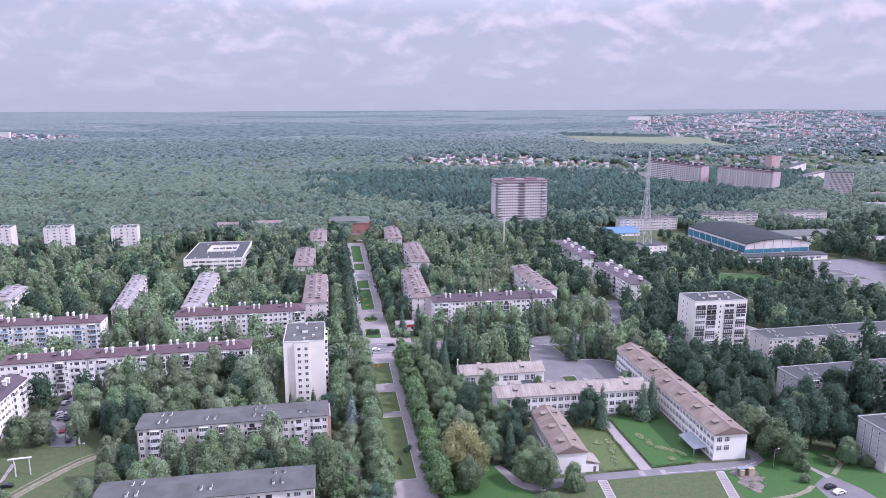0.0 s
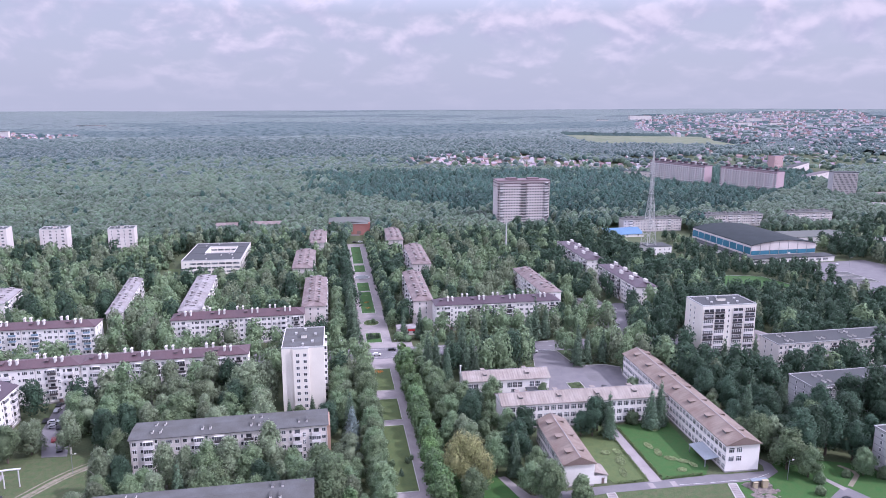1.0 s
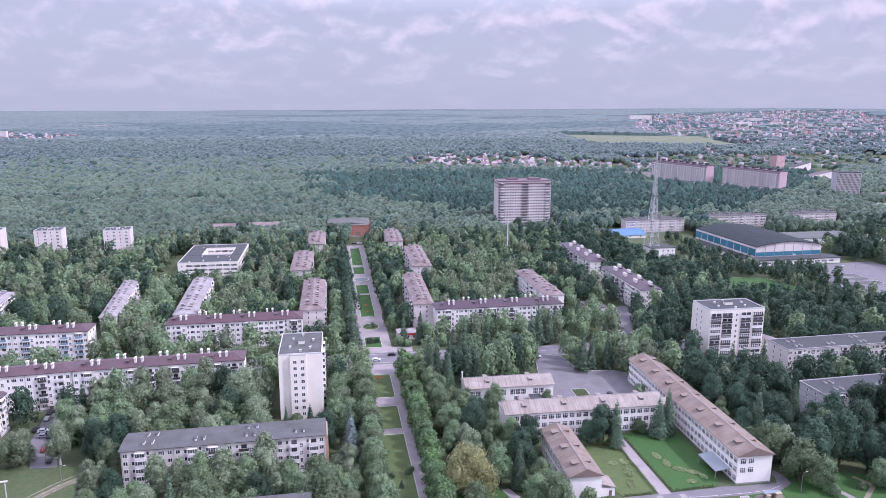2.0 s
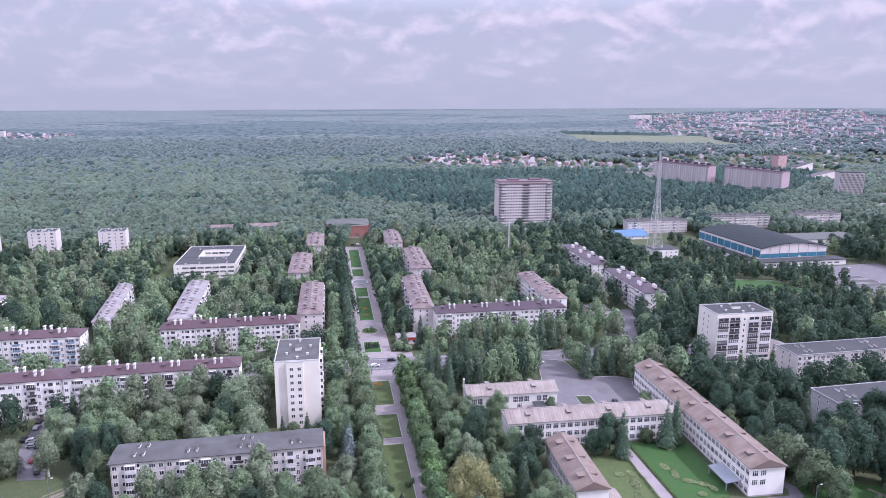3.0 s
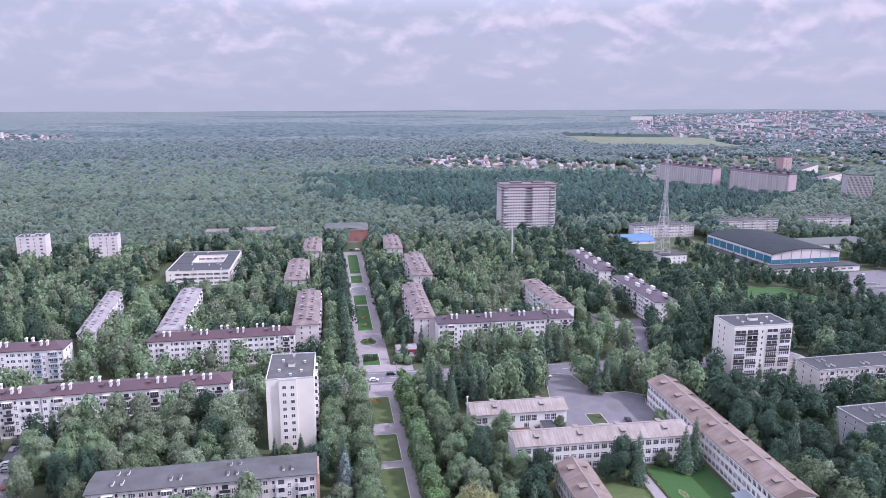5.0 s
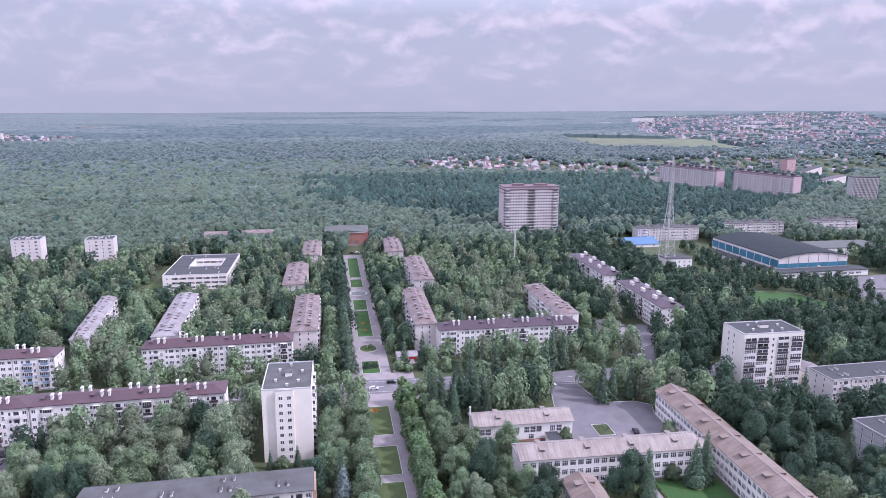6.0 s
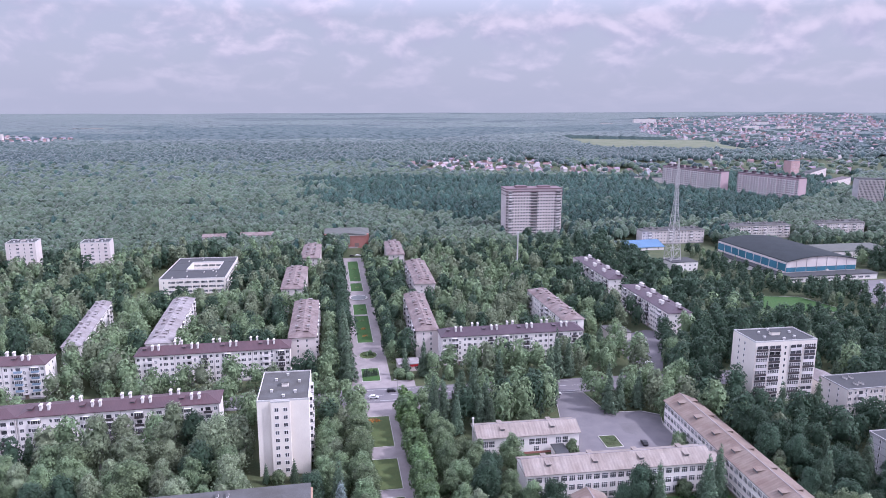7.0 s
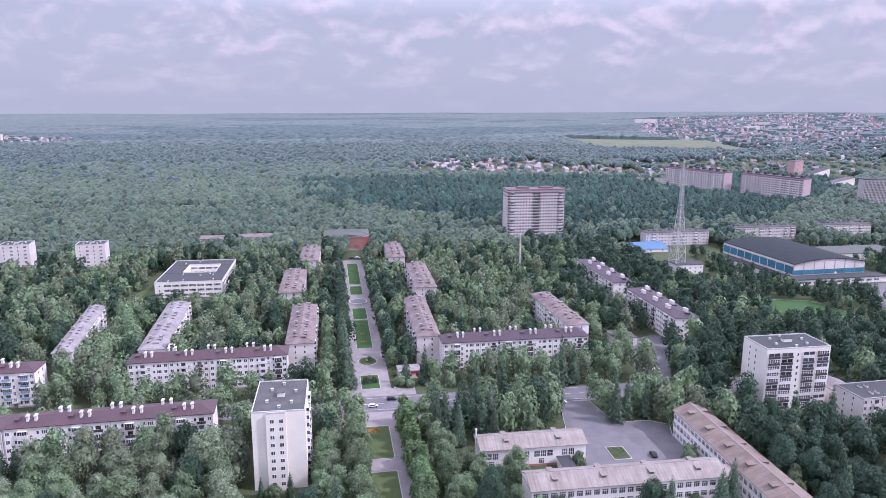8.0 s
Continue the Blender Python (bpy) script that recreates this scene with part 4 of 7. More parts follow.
# ---- sports arena ----
def arena():
    m = pose(333.0, 527.5, 0, 0, 0, 3.5)
    L, W, H = 61, 88, 12.9
    t = thing("sports_arena", "large sports hall with dark vaulted roof and blue glazing", "sports hall", m)
    keep_free(m, -10, L + 18, -22, W + 6)
    n = 16
    arc = [(L * i / n, H + 3.6 * math.sin(math.pi * i / n) ** 0.9) for i in range(n + 1)]
    pts = [(x, 0, z) for x, z in arc] + [(x, W, z) for x, z in arc]
    b = MB()
    b.solid([(x, -0.8, z + 0.05) for x, z in arc] + [(x, W + 0.8, z + 0.05) for x, z in arc] + [(x, -0.8, z + 0.5) for x, z in arc] + [(x, W + 0.8, z + 0.5) for x, z in arc],
            [(i, i + 1, n + 2 + i, n + 1 + i)[::-1] for i in range(n)] + [(2 * n + 2 + i, 2 * n + 3 + i, 3 * n + 4 + i, 3 * n + 3 + i) for i in range(n)] + [(i, i + 1, 2 * n + 3 + i, 2 * n + 2 + i) for i in range(n)] + [(n + 1 + i, n + 2 + i, 3 * n + 4 + i, 3 * n + 3 + i)[::-1] for i in range(n)] + [(0, 2 * n + 2, 3 * n + 3, n + 1), (n, 2 * n + 1, 4 * n + 3, 3 * n + 2)])
    part("roof", b, t, ARENAROOF)
    part("wall", MB().solid([(0, 0, 0), (L, 0, 0)] + [(x, 0, z) for x, z in arc[::-1]] + [(0, W, 0), (L, W, 0)] + [(x, W, z) for x, z in arc[::-1]], [tuple(range(n + 3)), tuple(range(2 * n + 5, n + 2, -1)), (0, n + 2, 2 * n + 5, n + 3), (1, n + 4, n + 5, 2)]), t, PINKWALL)
    for k in range(7):
        part("glass_panel", MB().box(0.3, L / 7 - 0.3, -0.12, 0.02, 5.2, 8.6), t, BLUEGLASS, at=pose(k * L / 7, 0, 0))
        part("mullion", MB().box(-0.12, 0.12, -0.2, 0, 0.5, H + (2.6 if 1 < k < 6 else 1.0)), t, METAL, at=pose((k + 0.001) * L / 7, 0, 0))
    for k in range(9):
        part("glass_panel", MB().box(-0.12, 0.02, 0.4, W / 9 - 0.4, 5.6, 11.2), t, BLUEGLASS, at=pose(0, k * W / 9, 0))
    part("podium", MB().box(-6, L + 9, -12, -0.2, 0, 4.2), t, WHITE)
    part("podium_roof", MB().box(-6.6, L + 9.6, -12.6, -0.2, 4.2, 4.8), t, DARKROOF)
    part("side_gallery", MB().box(-8, -0.2, -0.2, W * 0.95, 0, 3.6), t, WHITE)
    part("side_gallery_roof", MB().box(-8.5, -0.2, -0.2, W * 0.96, 3.6, 4.1), t, DARKROOF)
    for k in range(11):
        part("window", WIN_STRIP, t, at=pose(-2.5 + k * 6.4, -12, 1.3))
    part("clock", MB().tube((0, -0.3, 0), (0, 0, 0), 1.2, 1.2, 16), t, STACK, at=pose(36, -0.2, 5.2))


arena()


# ---- other buildings on the far right and left ----
def low_house(name, x, y, yaw, L, W, H, wall, roof, label, category="building", flat=True, rise=1.5, cols=6, floors=1, win=None, free=3.0, group="", south=0.0):
    m = pose(x, y, 0, 0, 0, yaw)
    t = thing(name, label, category, m, group)
    keep_free(m, -free, L + free, -free - 2 - south, W + free)
    part("wall", MB().box(0, L, 0, W, -0.3, H), t, wall)
    rf = MB()
    if flat:
        rf.box(-0.3, L + 0.3, -0.3, W + 0.3, H, H + 0.35)
    else:
        hip_roof(rf, L, W, H, rise, 0.5, gable=True)
    part("roof", rf, t, roof)
    for f in range(floors):
        for k in range(cols):
            part("window", win or WIN_M, t, at=pose((k + 0.5) * L / cols, 0, 1.0 + f * 3.0))
    return t


low_house("sports_annex", 408, 578, 2, 62, 30, 8.5, WHITE, GREENROOF, "low pale sports annex with grey roof behind the arena", cols=8, floors=2)
low_house("sports_annex", 470, 548, 2, 90, 24, 7.5, WHITE, PALESLATE, "long low white building with a pale flat roof", cols=10, floors=2)
low_house("utility_house", 258.5, 560, 3, 22, 16, 7.2, WHITE, DARKROOF, "white two-storey service house with dark roof at the mast foot", cols=5, floors=2, south=16)
low_house("warehouse", 246, 640, 5, 46, 26, 2.6, WHITE, BLUEROOF, "low warehouse with bright blue metal roof", flat=False, rise=4.8, cols=4, south=55)
for x, y, L, yw in ((281, 668, 63, 2), (376, 684, 68, 2), (475, 690, 55, 2)):
    five_storey(x, y, yw, L, 12, PINKWALL, GREYROOF, "pale four-storey block with weathered roof beyond the trees", floors=4, fh=2.9, balcony="w", stacks="brick", rise=2.4, seed=int(x), front_free=42)
low_house("nursery_house", -126, 716, 0, 24, 12, 7.0, WHITE, PINKSLATE, "pale two-storey nursery house with pitched slate roof", flat=False, rise=2.5, cols=5, floors=2, free=0.5, south=26)
low_house("nursery_house", -92, 720, 3, 30, 12, 7.0, WHITE, PINKSLATE, "pale low house with pitched slate roof in trees", flat=False, rise=2.5, cols=5, floors=2, free=0.5, south=26)
low_house("garage", 148.5, 407, 3, 12, 14, 4.5, SILICATE, GREYROOF, "small pale garage building with grey flat roof", cols=2)
kiosk = low_house("shop", 29.6, 377, 4, 10.5, 8, 3.6, PINKWALL, PALESLATE, "small white shop with a red fascia beside the road", "shop", cols=3, free=4)
part("fascia", MB().box(5.6, 10.7, -0.25, -0.02, 2.5, 3.5), kiosk, mat("red_fascia", (0.5, 0.04, 0.05), 0.5))
low_house("boiler_house", 213, 318, 4, 11, 16, 7.0, WHITE, PALESLATE, "white two-storey service house with pitched roof", flat=False, rise=2.2, cols=3, free=1)


def panel_slab(x, y, yaw, L, H, label, floors=9):
    m = pose(x, y, 0, 0, 0, yaw)
    t = thing("panel_slab_block", label, "apartment building", m, "distant apartment slabs")
    keep_free(m, -6, L + 6, -40, 26)
    part("wall", MB().box(0, L, 0, 15, 0, H), t, SLABWALL)
    part("roof", MB().box(-0.4, L + 0.4, -0.4, 15.4, H, H + 0.8), t, PLUMROOF)
    n = int(L / 13)
    for k in range(n):
        u = (k + 0.5) * L / n
        part("pale_bay", MB().box(-2.0, 2.0, -0.9, 0, 0, H - 2.5), t, PINKWALL, at=pose(u, 0, 0))
        part("lift_house", MB().box(-2, 2, 5, 10, 0, 3), t, PLUMROOF, at=pose(u, 0, H + 0.8))
        for du, panel in ((0.0, None), (-0.36, BALCONY_W), (0.36, BALCONY_W)):
            b = MB()
            fr, gl = b.slot(panel or FRAME), b.slot(GLASS)
            y0 = -0.9 if panel is None else 0.0
            b.box(-1.5, 1.5, y0 - 0.5, y0, 1.0, H - 3, fr)
            for f in range(floors):
                z = 1.2 + f * (H - 2) / floors
                b.box(-1.35, 1.35, y0 - 0.56, y0 - 0.5, z + 1.0, z + 2.3, gl)
            part("window_bay" if panel is None else "balcony_bay", b, t, at=pose(u + du * L / n, 0, 0))
    return t


def facing(x0, y0, x1, y1):
    return math.degrees(math.atan2(y1 - y0, x1 - x0)), math.hypot(x1 - x0, y1 - y0)


for x0, y0, x1, y1 in ((516, 1127, 550, 1008), (573, 1003, 603, 906)):
    a, L = facing(x0, y0, x1, y1)
    panel_slab(x0, y0, a, L, 35, "long pink-brick twelve-storey apartment slab with pale bays", 11)
a, L = facing(673, 883, 703, 873)
office = thing("office_block", "grey office block with tall vertical fins", "office building", pose(672, 883, 0, 0, 0, a))
keep_free(office.matrix_basis, -5, L + 5, -40, 22)
part("wall", MB().box(0, L, 0, 18, 0, 36), office, GREYWALL)
part("roof", MB().box(-0.3, L + 0.3, -0.3, 18.3, 36, 36.8), office, DARKROOF)
for k in range(20):
    part("fin", MB().box(-0.32, 0.32, -0.5, 0, 1, 35.5), office, PINKWALL, at=pose((k + 0.5) * L / 20, 0, 0))
for k in range(19):
    b = MB()
    for f in range(10):
        b.box(-0.34, 0.34, -0.06, 0.02, 2.2 + f * 3.3, 4.2 + f * 3.3)
    part("window_column", b, office, GLASS, at=pose((k + 1) * L / 20, 0, 0))
for x0, y0, x1, y1, H, W, wall, rf, cols, fl, label in ((806, 1165, 903, 1256, 17, 14, DUSTYPINK, DARKROOF, 14, 5, "pale distant institute building with flat roof"), (758, 1056, 860, 1135, 12, 14, DUSTYPINK, PLUMROOF, 12, 3, "pale distant low building with flat roof"), (800, 1212, 821, 1218, 34, 16, PINKBRICK, PLUMROOF, 4, 10, "distant pink brick tower"),
                                                      (505, 1212, 545, 1185, 9, 14, PINKWALL, DARKROOF, 8, 2, "distant low pale building by the woods"), (700, 838, 749, 862, 9, 14, WHITE, PINKSLATE, 8, 2, "pale low building with a slate roof by the woods"), (640, 788, 700, 770, 6, 16, WHITE, PALESLATE, 8, 1, "long low white building with pale roof")):
    a, L = facing(x0, y0, x1, y1)
    low_house("distant_house", x0, y0, a, L, W, H, wall, rf, label, cols=cols, floors=fl, south=45)



# ---- lattice mast, pipe mast, lamp posts ----
def lattice_mast():
    t = thing("lattice_mast", "grey steel lattice communication mast with antennas", "mast", pose(263.0, 570, 0, 0, 0, 12))
    keep_free(t.matrix_basis, -8, 8, -14, 8)

    def half(z):
        return 5.2 + (1.35 - 5.2) * min(z / 52, 1) if z < 52 else 1.35 + (0.35 - 1.35) * (z - 52) / 36

    lv = [0, 8.5, 16.5, 24, 31, 37.5, 43, 48, 52, 56, 60, 64, 68, 72, 76, 80, 84, 88]
    for sx, sy in ((1, 1), (1, -1), (-1, 1), (-1, -1)):
        leg = MB().pipe([(sx * half(z), sy * half(z), z) for z in lv], [0.24 if z < 50 else 0.16 for z in lv], 5)
        part("leg", leg, t, VENT)
    for a, c in zip(lv, lv[1:]):
        ha, hc = half(a), half(c)
        for (ax, ay), (bx, by) in (((1, 1), (1, -1)), ((1, -1), (-1, -1)), ((-1, -1), (-1, 1)), ((-1, 1), (1, 1))):
            part("brace", MB().tube((ax * ha, ay * ha, a), (bx * hc, by * hc, c), 0.11, 0.11, 4), t, VENT)
            part("brace", MB().tube((bx * ha, by * ha, a), (ax * hc, ay * hc, c), 0.11, 0.11, 4), t, VENT)
            part("brace", MB().tube((ax * hc, ay * hc, c), (bx * hc, by * hc, c), 0.12, 0.12, 4), t, VENT)
    for z, x in ((47, 1.9), (55, -1.6), (61, 1.5), (70, 1.1)):
        part("antenna", MB().tube((x, -0.5, z), (x, -0.9, z), 0.6, 0.6, 10), t, VENT)
    part("platform", MB().box(-2, 2, -2, 2, 51.8, 52.1), t, METAL)


lattice_mast()
pm = thing("pipe_mast", "tall pale pipe mast rising out of the trees", "mast", pose(133.0, 557, 0))
part("pipe", MB().tube((0, 0, 0), (0, 0, 34), 0.65, 0.5, 10), pm, VENT)
keep_free(Matrix(), 122, 142, 532, 558)
low_house("pump_house", 118, 552, 4, 12, 5, 3.2, WHITE, PALESLATE, "low pale service house at the foot of the pipe mast", cols=2, free=2)
part("head", MB().tube((0, 0, 34), (0, 0, 34.8), 0.7, 0.7, 10), pm, VENT)


def lamp_post():
    t = thing("street_lamp", "grey steel street lamp beside the path", "street lamp", pose(0, 0, 0), "street lamps")
    part("pole", MB().tube((0, 0, 0), (0, 0, 7), 0.11, 0.08, 6), t, METAL)
    part("arm", MB().tube((0, 0, 7), (1.2, 0, 7.4), 0.06, 0.05, 5), t, METAL)
    part("lamp_head", MB().box(1.0, 1.7, -0.15, 0.15, 7.3, 7.5), t, STACK)
    return t


arch = thing("pipe_arch", "weathered pale heating-pipe arch standing over a footpath", "pipe", pose(0, 0, 0))
for name, pts in (("post", [(-113.4, 237.7, -0.2), (-113.4, 237.8, 3.0), (-113.6, 237.8, 6.2)]), ("post", [(-108.9, 238.4, -0.2), (-108.9, 238.4, 3.0), (-108.9, 238.5, 6.2)]), ("pipe", [(-115.4, 237.5, 6.4), (-111.4, 238.0, 6.5), (-108.2, 238.4, 6.4)]), ("pipe", [(-115.4, 238.2, 6.3), (-111.4, 238.7, 6.4), (-108.2, 239.1, 6.3)])):
    part(name, MB().pipe(pts, [0.24, 0.22, 0.22], 8), arch, VENT)

grotto = thing("stone_grotto", "small ruined stone grotto with ochre pillars on bare rock", "ruin", pose(137.6, 202.2, 0))
rr = random.Random(4)
ROCK = mat("bare_rock", (0.27, 0.22, 0.205), 0.95, vary=0.3, second=(0.17, 0.15, 0.14), scale=6, bump=1.0, relief=0.3)
OCHRE = mat("ochre_plaster", (0.34, 0.29, 0.19), 0.9, vary=0.2, second=(0.36, 0.30, 0.22), scale=5)
for k, (x, y, rx, ry, z) in enumerate(((0, 0.5, 4.4, 3.6, 0.25), (-2.4, 3.2, 2.8, 2.0, 0.35), (2.6, -1.0, 3.2, 2.4, 0.3), (-3.0, -3.4, 2.4, 2.6, 0.2), (0.6, -5.2, 2.6, 2.8, 0.22), (-1.4, -8.0, 1.8, 2.2, 0.18), (3.6, 2.6, 2.4, 2.0, 0.4))):
    ring = [(x + rx * rr.uniform(0.75, 1.1) * math.cos(a * 0.524), y + ry * rr.uniform(0.75, 1.1) * math.sin(a * 0.524)) for a in range(12)]
    top = [(x + (px - x) * 0.82, y + (py - y) * 0.82) for px, py in ring]
    part("rock_slab", MB().solid([(px, py, -0.1) for px, py in ring] + [(px, py, z * rr.uniform(0.7, 1.2)) for px, py in top], [tuple(range(12, 24))] + [(i, (i + 1) % 12, 12 + (i + 1) % 12, 12 + i) for i in range(12)]), grotto, ROCK)
for x, y, w, h in ((-1.3, 1.2, 0.7, 2.4), (2.0, 1.0, 0.95, 2.9)):
    part("pillar", rings(MB(), [(w, 0.55, 0.1), (w * 0.95, 0.5, h - 0.3), (w * 1.1, 0.6, h - 0.2), (w * 1.1, 0.6, h)]), grotto, OCHRE, at=pose(x, y, 0))
part("back_wall", MB().box(-2.4, 3.2, 2.0, 2.6, 0.1, 2.5), grotto, ROCK)
part("lintel", MB().box(-2.6, 3.4, 1.3, 3.0, 2.5, 2.75), grotto, mat("blue_grey_slab", (0.19, 0.22, 0.26), 0.8))
for k in range(26):
    a, q = rr.uniform(0, 6.28), rr.uniform(1.5, 6.0)
    s0 = rr.uniform(0.2, 0.55)
    part("stone", MB().solid([(rr.uniform(0.6, 1.1) * s0 * sx, rr.uniform(0.6, 1.1) * s0 * sy, z * rr.uniform(0.7, 1.0)) for z in (0, s0) for sx, sy in ((-1, -1), (1, -1), (1, 1), (-1, 1))], [(3, 2, 1, 0), (4, 5, 6, 7), (0, 1, 5, 4), (1, 2, 6, 5), (2, 3, 7, 6), (3, 0, 4, 7)]), grotto, ROCK, at=pose(q * math.cos(a), q * math.sin(a) - 2.0, 0.04, 0, 0, rr.uniform(0, 90)))


# ---- ground, roads, lawns ----
def rise_of(x, y):
    """The land is level in the town and climbs gently to far ridges, a little more to the east."""
    d, a = math.hypot(x, y), math.atan2(x, y)
    return 73.0 * max(0.0, (d - 2300) / 2600) ** 1.5 * (1 + 0.27 * min(max(a / 0.6, -0.35), 1.0))


def fan(radii, angles, lift=None):
    R, A = np.meshgrid(radii, angles, indexing="ij")
    z = 73.0 * np.clip((R - 2300) / 2600, 0, None) ** 1.5 * (1 + 0.27 * np.clip(A / 0.6, -0.35, 1.0))
    if lift is not None:
        z = z + lift(R, A)
    V = np.stack([R * np.sin(A), R * np.cos(A), z], -1).reshape(-1, 3)
    n = len(angles)
    i, j = np.meshgrid(np.arange(len(radii) - 1), np.arange(n - 1), indexing="ij")
    k = (i * n + j).ravel()
    return V, np.stack([k, k + 1, k + n + 1, k + n], 1)[:, ::-1]


gv, gf = fan(np.r_[0.1, np.linspace(150, 2300, 20), np.linspace(2400, 4950, 30)], np.linspace(-math.pi, math.pi, 121))
ground = new("ground", mesh_np("ground", gv, gf, GROUND, True))
tagged(ground, "dark green ground under trees reaching the horizon", "ground", kind="structure")


def slab(name, poly, material, label, category, top=0.06, kerb=False, free=True, m=None, thick=0.2):
    ob = new(name, MB().prism(poly, top - thick, top).mesh(name, material))
    if m is not None:
        ob.matrix_basis = m
    tagged(ob, label, category, kind="structure")
    if kerb:
        n = len(poly)
        for i in range(n):
            a, c = Vector((*poly[i], 0)), Vector((*poly[(i + 1) % n], 0))
            d = (c - a).normalized()
            q = Vector((d.y, -d.x, 0)) * 0.16
            b = MB().prism([(a + q - d * 0.0)[:2], (c + q)[:2], (c - q * 0.2)[:2], (a - q * 0.2)[:2]], top - 0.1, top + 0.12)
            part("kerb", b, ob, KERB)
    if free:
        xs, ys = [p[0] for p in poly], [p[1] for p in poly]
        if len(poly) == 4 and (m is not None or max(abs(poly[i][0] - poly[(i + 1) % 4][0]) * abs(poly[i][1] - poly[(i + 1) % 4][1]) for i in range(4)) < 40):
            keep_free(m or Matrix(), min(xs), max(xs), min(ys), max(ys))
        else:
            OPEN.append(poly)
    return ob


OPEN = []


def rect(x0, x1, y0, y1):
    return [(x0, y0), (x1, y0), (x1, y1), (x0, y1)]


def oval(cx, cy, rx, ry, n=20):
    return [(cx + rx * math.cos(2 * math.pi * i / n), cy + ry * math.sin(2 * math.pi * i / n)) for i in range(n)]


AL = pose(18.2, 270, 0, 0, 0, 1.23)  # the alley's own axes: x across, y along
slab("pavement", rect(-6.5, 10.2, -85, 64), PAVING, "pale paved alley walk between lawns", "pavement", 0.04, m=AL)
slab("pavement", rect(-9.0, 9.2, 90, 372), PAVING, "pale paved alley walk with long lawns", "pavement", 0.04, m=AL)
slab("pavement", rect(-12, 11, 60, 72), PAVING, "paved forecourt before the road crossing", "pavement", 0.045, m=AL)
for y0, y1 in ((-53, -3.5), (1.5, 22.5), (32, 58.5)):
    slab("lawn", rect(-4.7, 4.7, y0, y1), LAWN, "mown green alley lawn with pale kerbs", "lawn", 0.14, kerb=True, m=AL)
slab("lawn", rect(-4.2, 4.6, -84, -66), LAWN, "mown green alley lawn with pale kerbs", "lawn", 0.14, kerb=True, m=AL)
for y0, y1 in ((97, 113.5), (152, 202), (204.5, 228), (261, 284), (290, 358)):
    slab("lawn", rect(-4.2, 4.2, y0, y1), LUSH, "mown green alley lawn with pale kerbs", "lawn", 0.14, kerb=True, m=AL)
slab("lawn", oval(0.3, 132.5, 4.6, 5.6), LAWN, "round green flower bed on the alley", "lawn", 0.14, kerb=True, m=AL, free=False)
slab("fountain_basin", oval(0.2, 243.5, 6.0, 6.5, 24), KERB, "round pale fountain basin on the alley", "fountain", 0.5, m=AL, free=False)
slab("fountain_water", oval(0.2, 243.5, 5.2, 5.7, 24), mat("basin_water", (0.05, 0.06, 0.065), 0.35), "still water in the round fountain basin", "water", 0.52, m=AL, free=False)


def flower_patch(poly_m, rx, ry, n, material, label, h=0.5, seed=1):
    r = np.random.default_rng(seed)
    a, q = r.uniform(0, 2 * np.pi, n), np.sqrt(r.uniform(0, 1, n))
    c = np.stack([rx * q * np.cos(a), ry * q * np.sin(a), r.uniform(0.05, h, n)], 1)
    V, F = leaf_quads(c, r.normal(size=(n, 3)) + (0, 0, 2.5), r.uniform(0.14, 0.32, n), r)
    ob = new("flower_bed", mesh_np("flower_bed", V, F, material))
    ob.matrix_basis = poly_m
    return tagged(ob, label, "flower bed", kind="stuff")


def leaf_quads(c, nrm, size, r):
    """Small bent leaf sprays at the places c, facing nrm."""
    nrm = nrm / (np.linalg.norm(nrm, axis=1, keepdims=True) + 1e-9)
    u = np.cross(nrm, r.normal(size=c.shape))
    u /= np.linalg.norm(u, axis=1, keepdims=True) + 1e-9
    w = np.cross(nrm, u)
    s = size[:, None]
    k = r.uniform(0.6, 1.3, (4, len(c), 1))
    V = np.stack([c - u * s * k[0], c - w * s * k[1] * 0.8 + nrm * s * 0.15, c + u * s * k[2], c + w * s * k[3] * 0.8 - nrm * s * 0.15], 1).reshape(-1, 3)
    F = np.arange(len(V)).reshape(-1, 4)
    return V, F


flower_patch(AL @ pose(-1.5, 54.5, 0.14), 2.8, 1.6, 160, FLOWERS_O, "ring of orange and yellow flowers in the lawn", seed=2)
flower_patch(AL @ pose(0, 108, 0.14), 3.4, 4.0, 160, HEDGE, "patterned low green planting in the lawn", 0.8, seed=3)
flower_patch(AL @ pose(0.3, 132.5, 0.14), 3.4, 4.2, 200, HEDGE, "low green planting in a round bed", 0.9, seed=4)
for k, y in enumerate((176, 192, 163, 216, 300, 330, 272)):
    flower_patch(AL @ pose(0.2, y, 0.14), 1.6, 1.6, 60, FLOWERS_O if k in (0, 2) else FLOWERS_P, "small round flower bed in the lawn", 0.5, seed=10 + k)

slab("road", rect(-150, 235, 342.5, 358.5), ASPHALT, "grey asphalt road crossing the alley", "road", 0.05, free=False)
keep_free(Matrix(), -150, 235, 345, 356)
keep_free(Matrix(), 4, 36, 333, 364)
slab("pavement", rect(3, 36, 358.6, 366.5), PAVING, "paved crossing place beside the road", "pavement", 0.06, free=False)
slab("pavement", rect(3, 36, 331, 342.4), PAVING, "paved crossing place beside the road", "pavement", 0.06, free=False)
for k in range(-10, 20):
    mk = new("road_marking", MB().box(k * 6.0, k * 6.0 + 3.0, 350.4, 350.6, 0.05, 0.056).mesh("road_marking", MARK))
    tagged(mk, "white dashed centre line on the road", "road marking", kind="structure")
for y in (344.6, 356.6):
    mk = new("road_marking", MB().box(-60, 110, y - 0.09, y + 0.09, 0.05, 0.056).mesh("road_marking", MARK))
    tagged(mk, "white edge line along the road", "road marking", kind="structure")

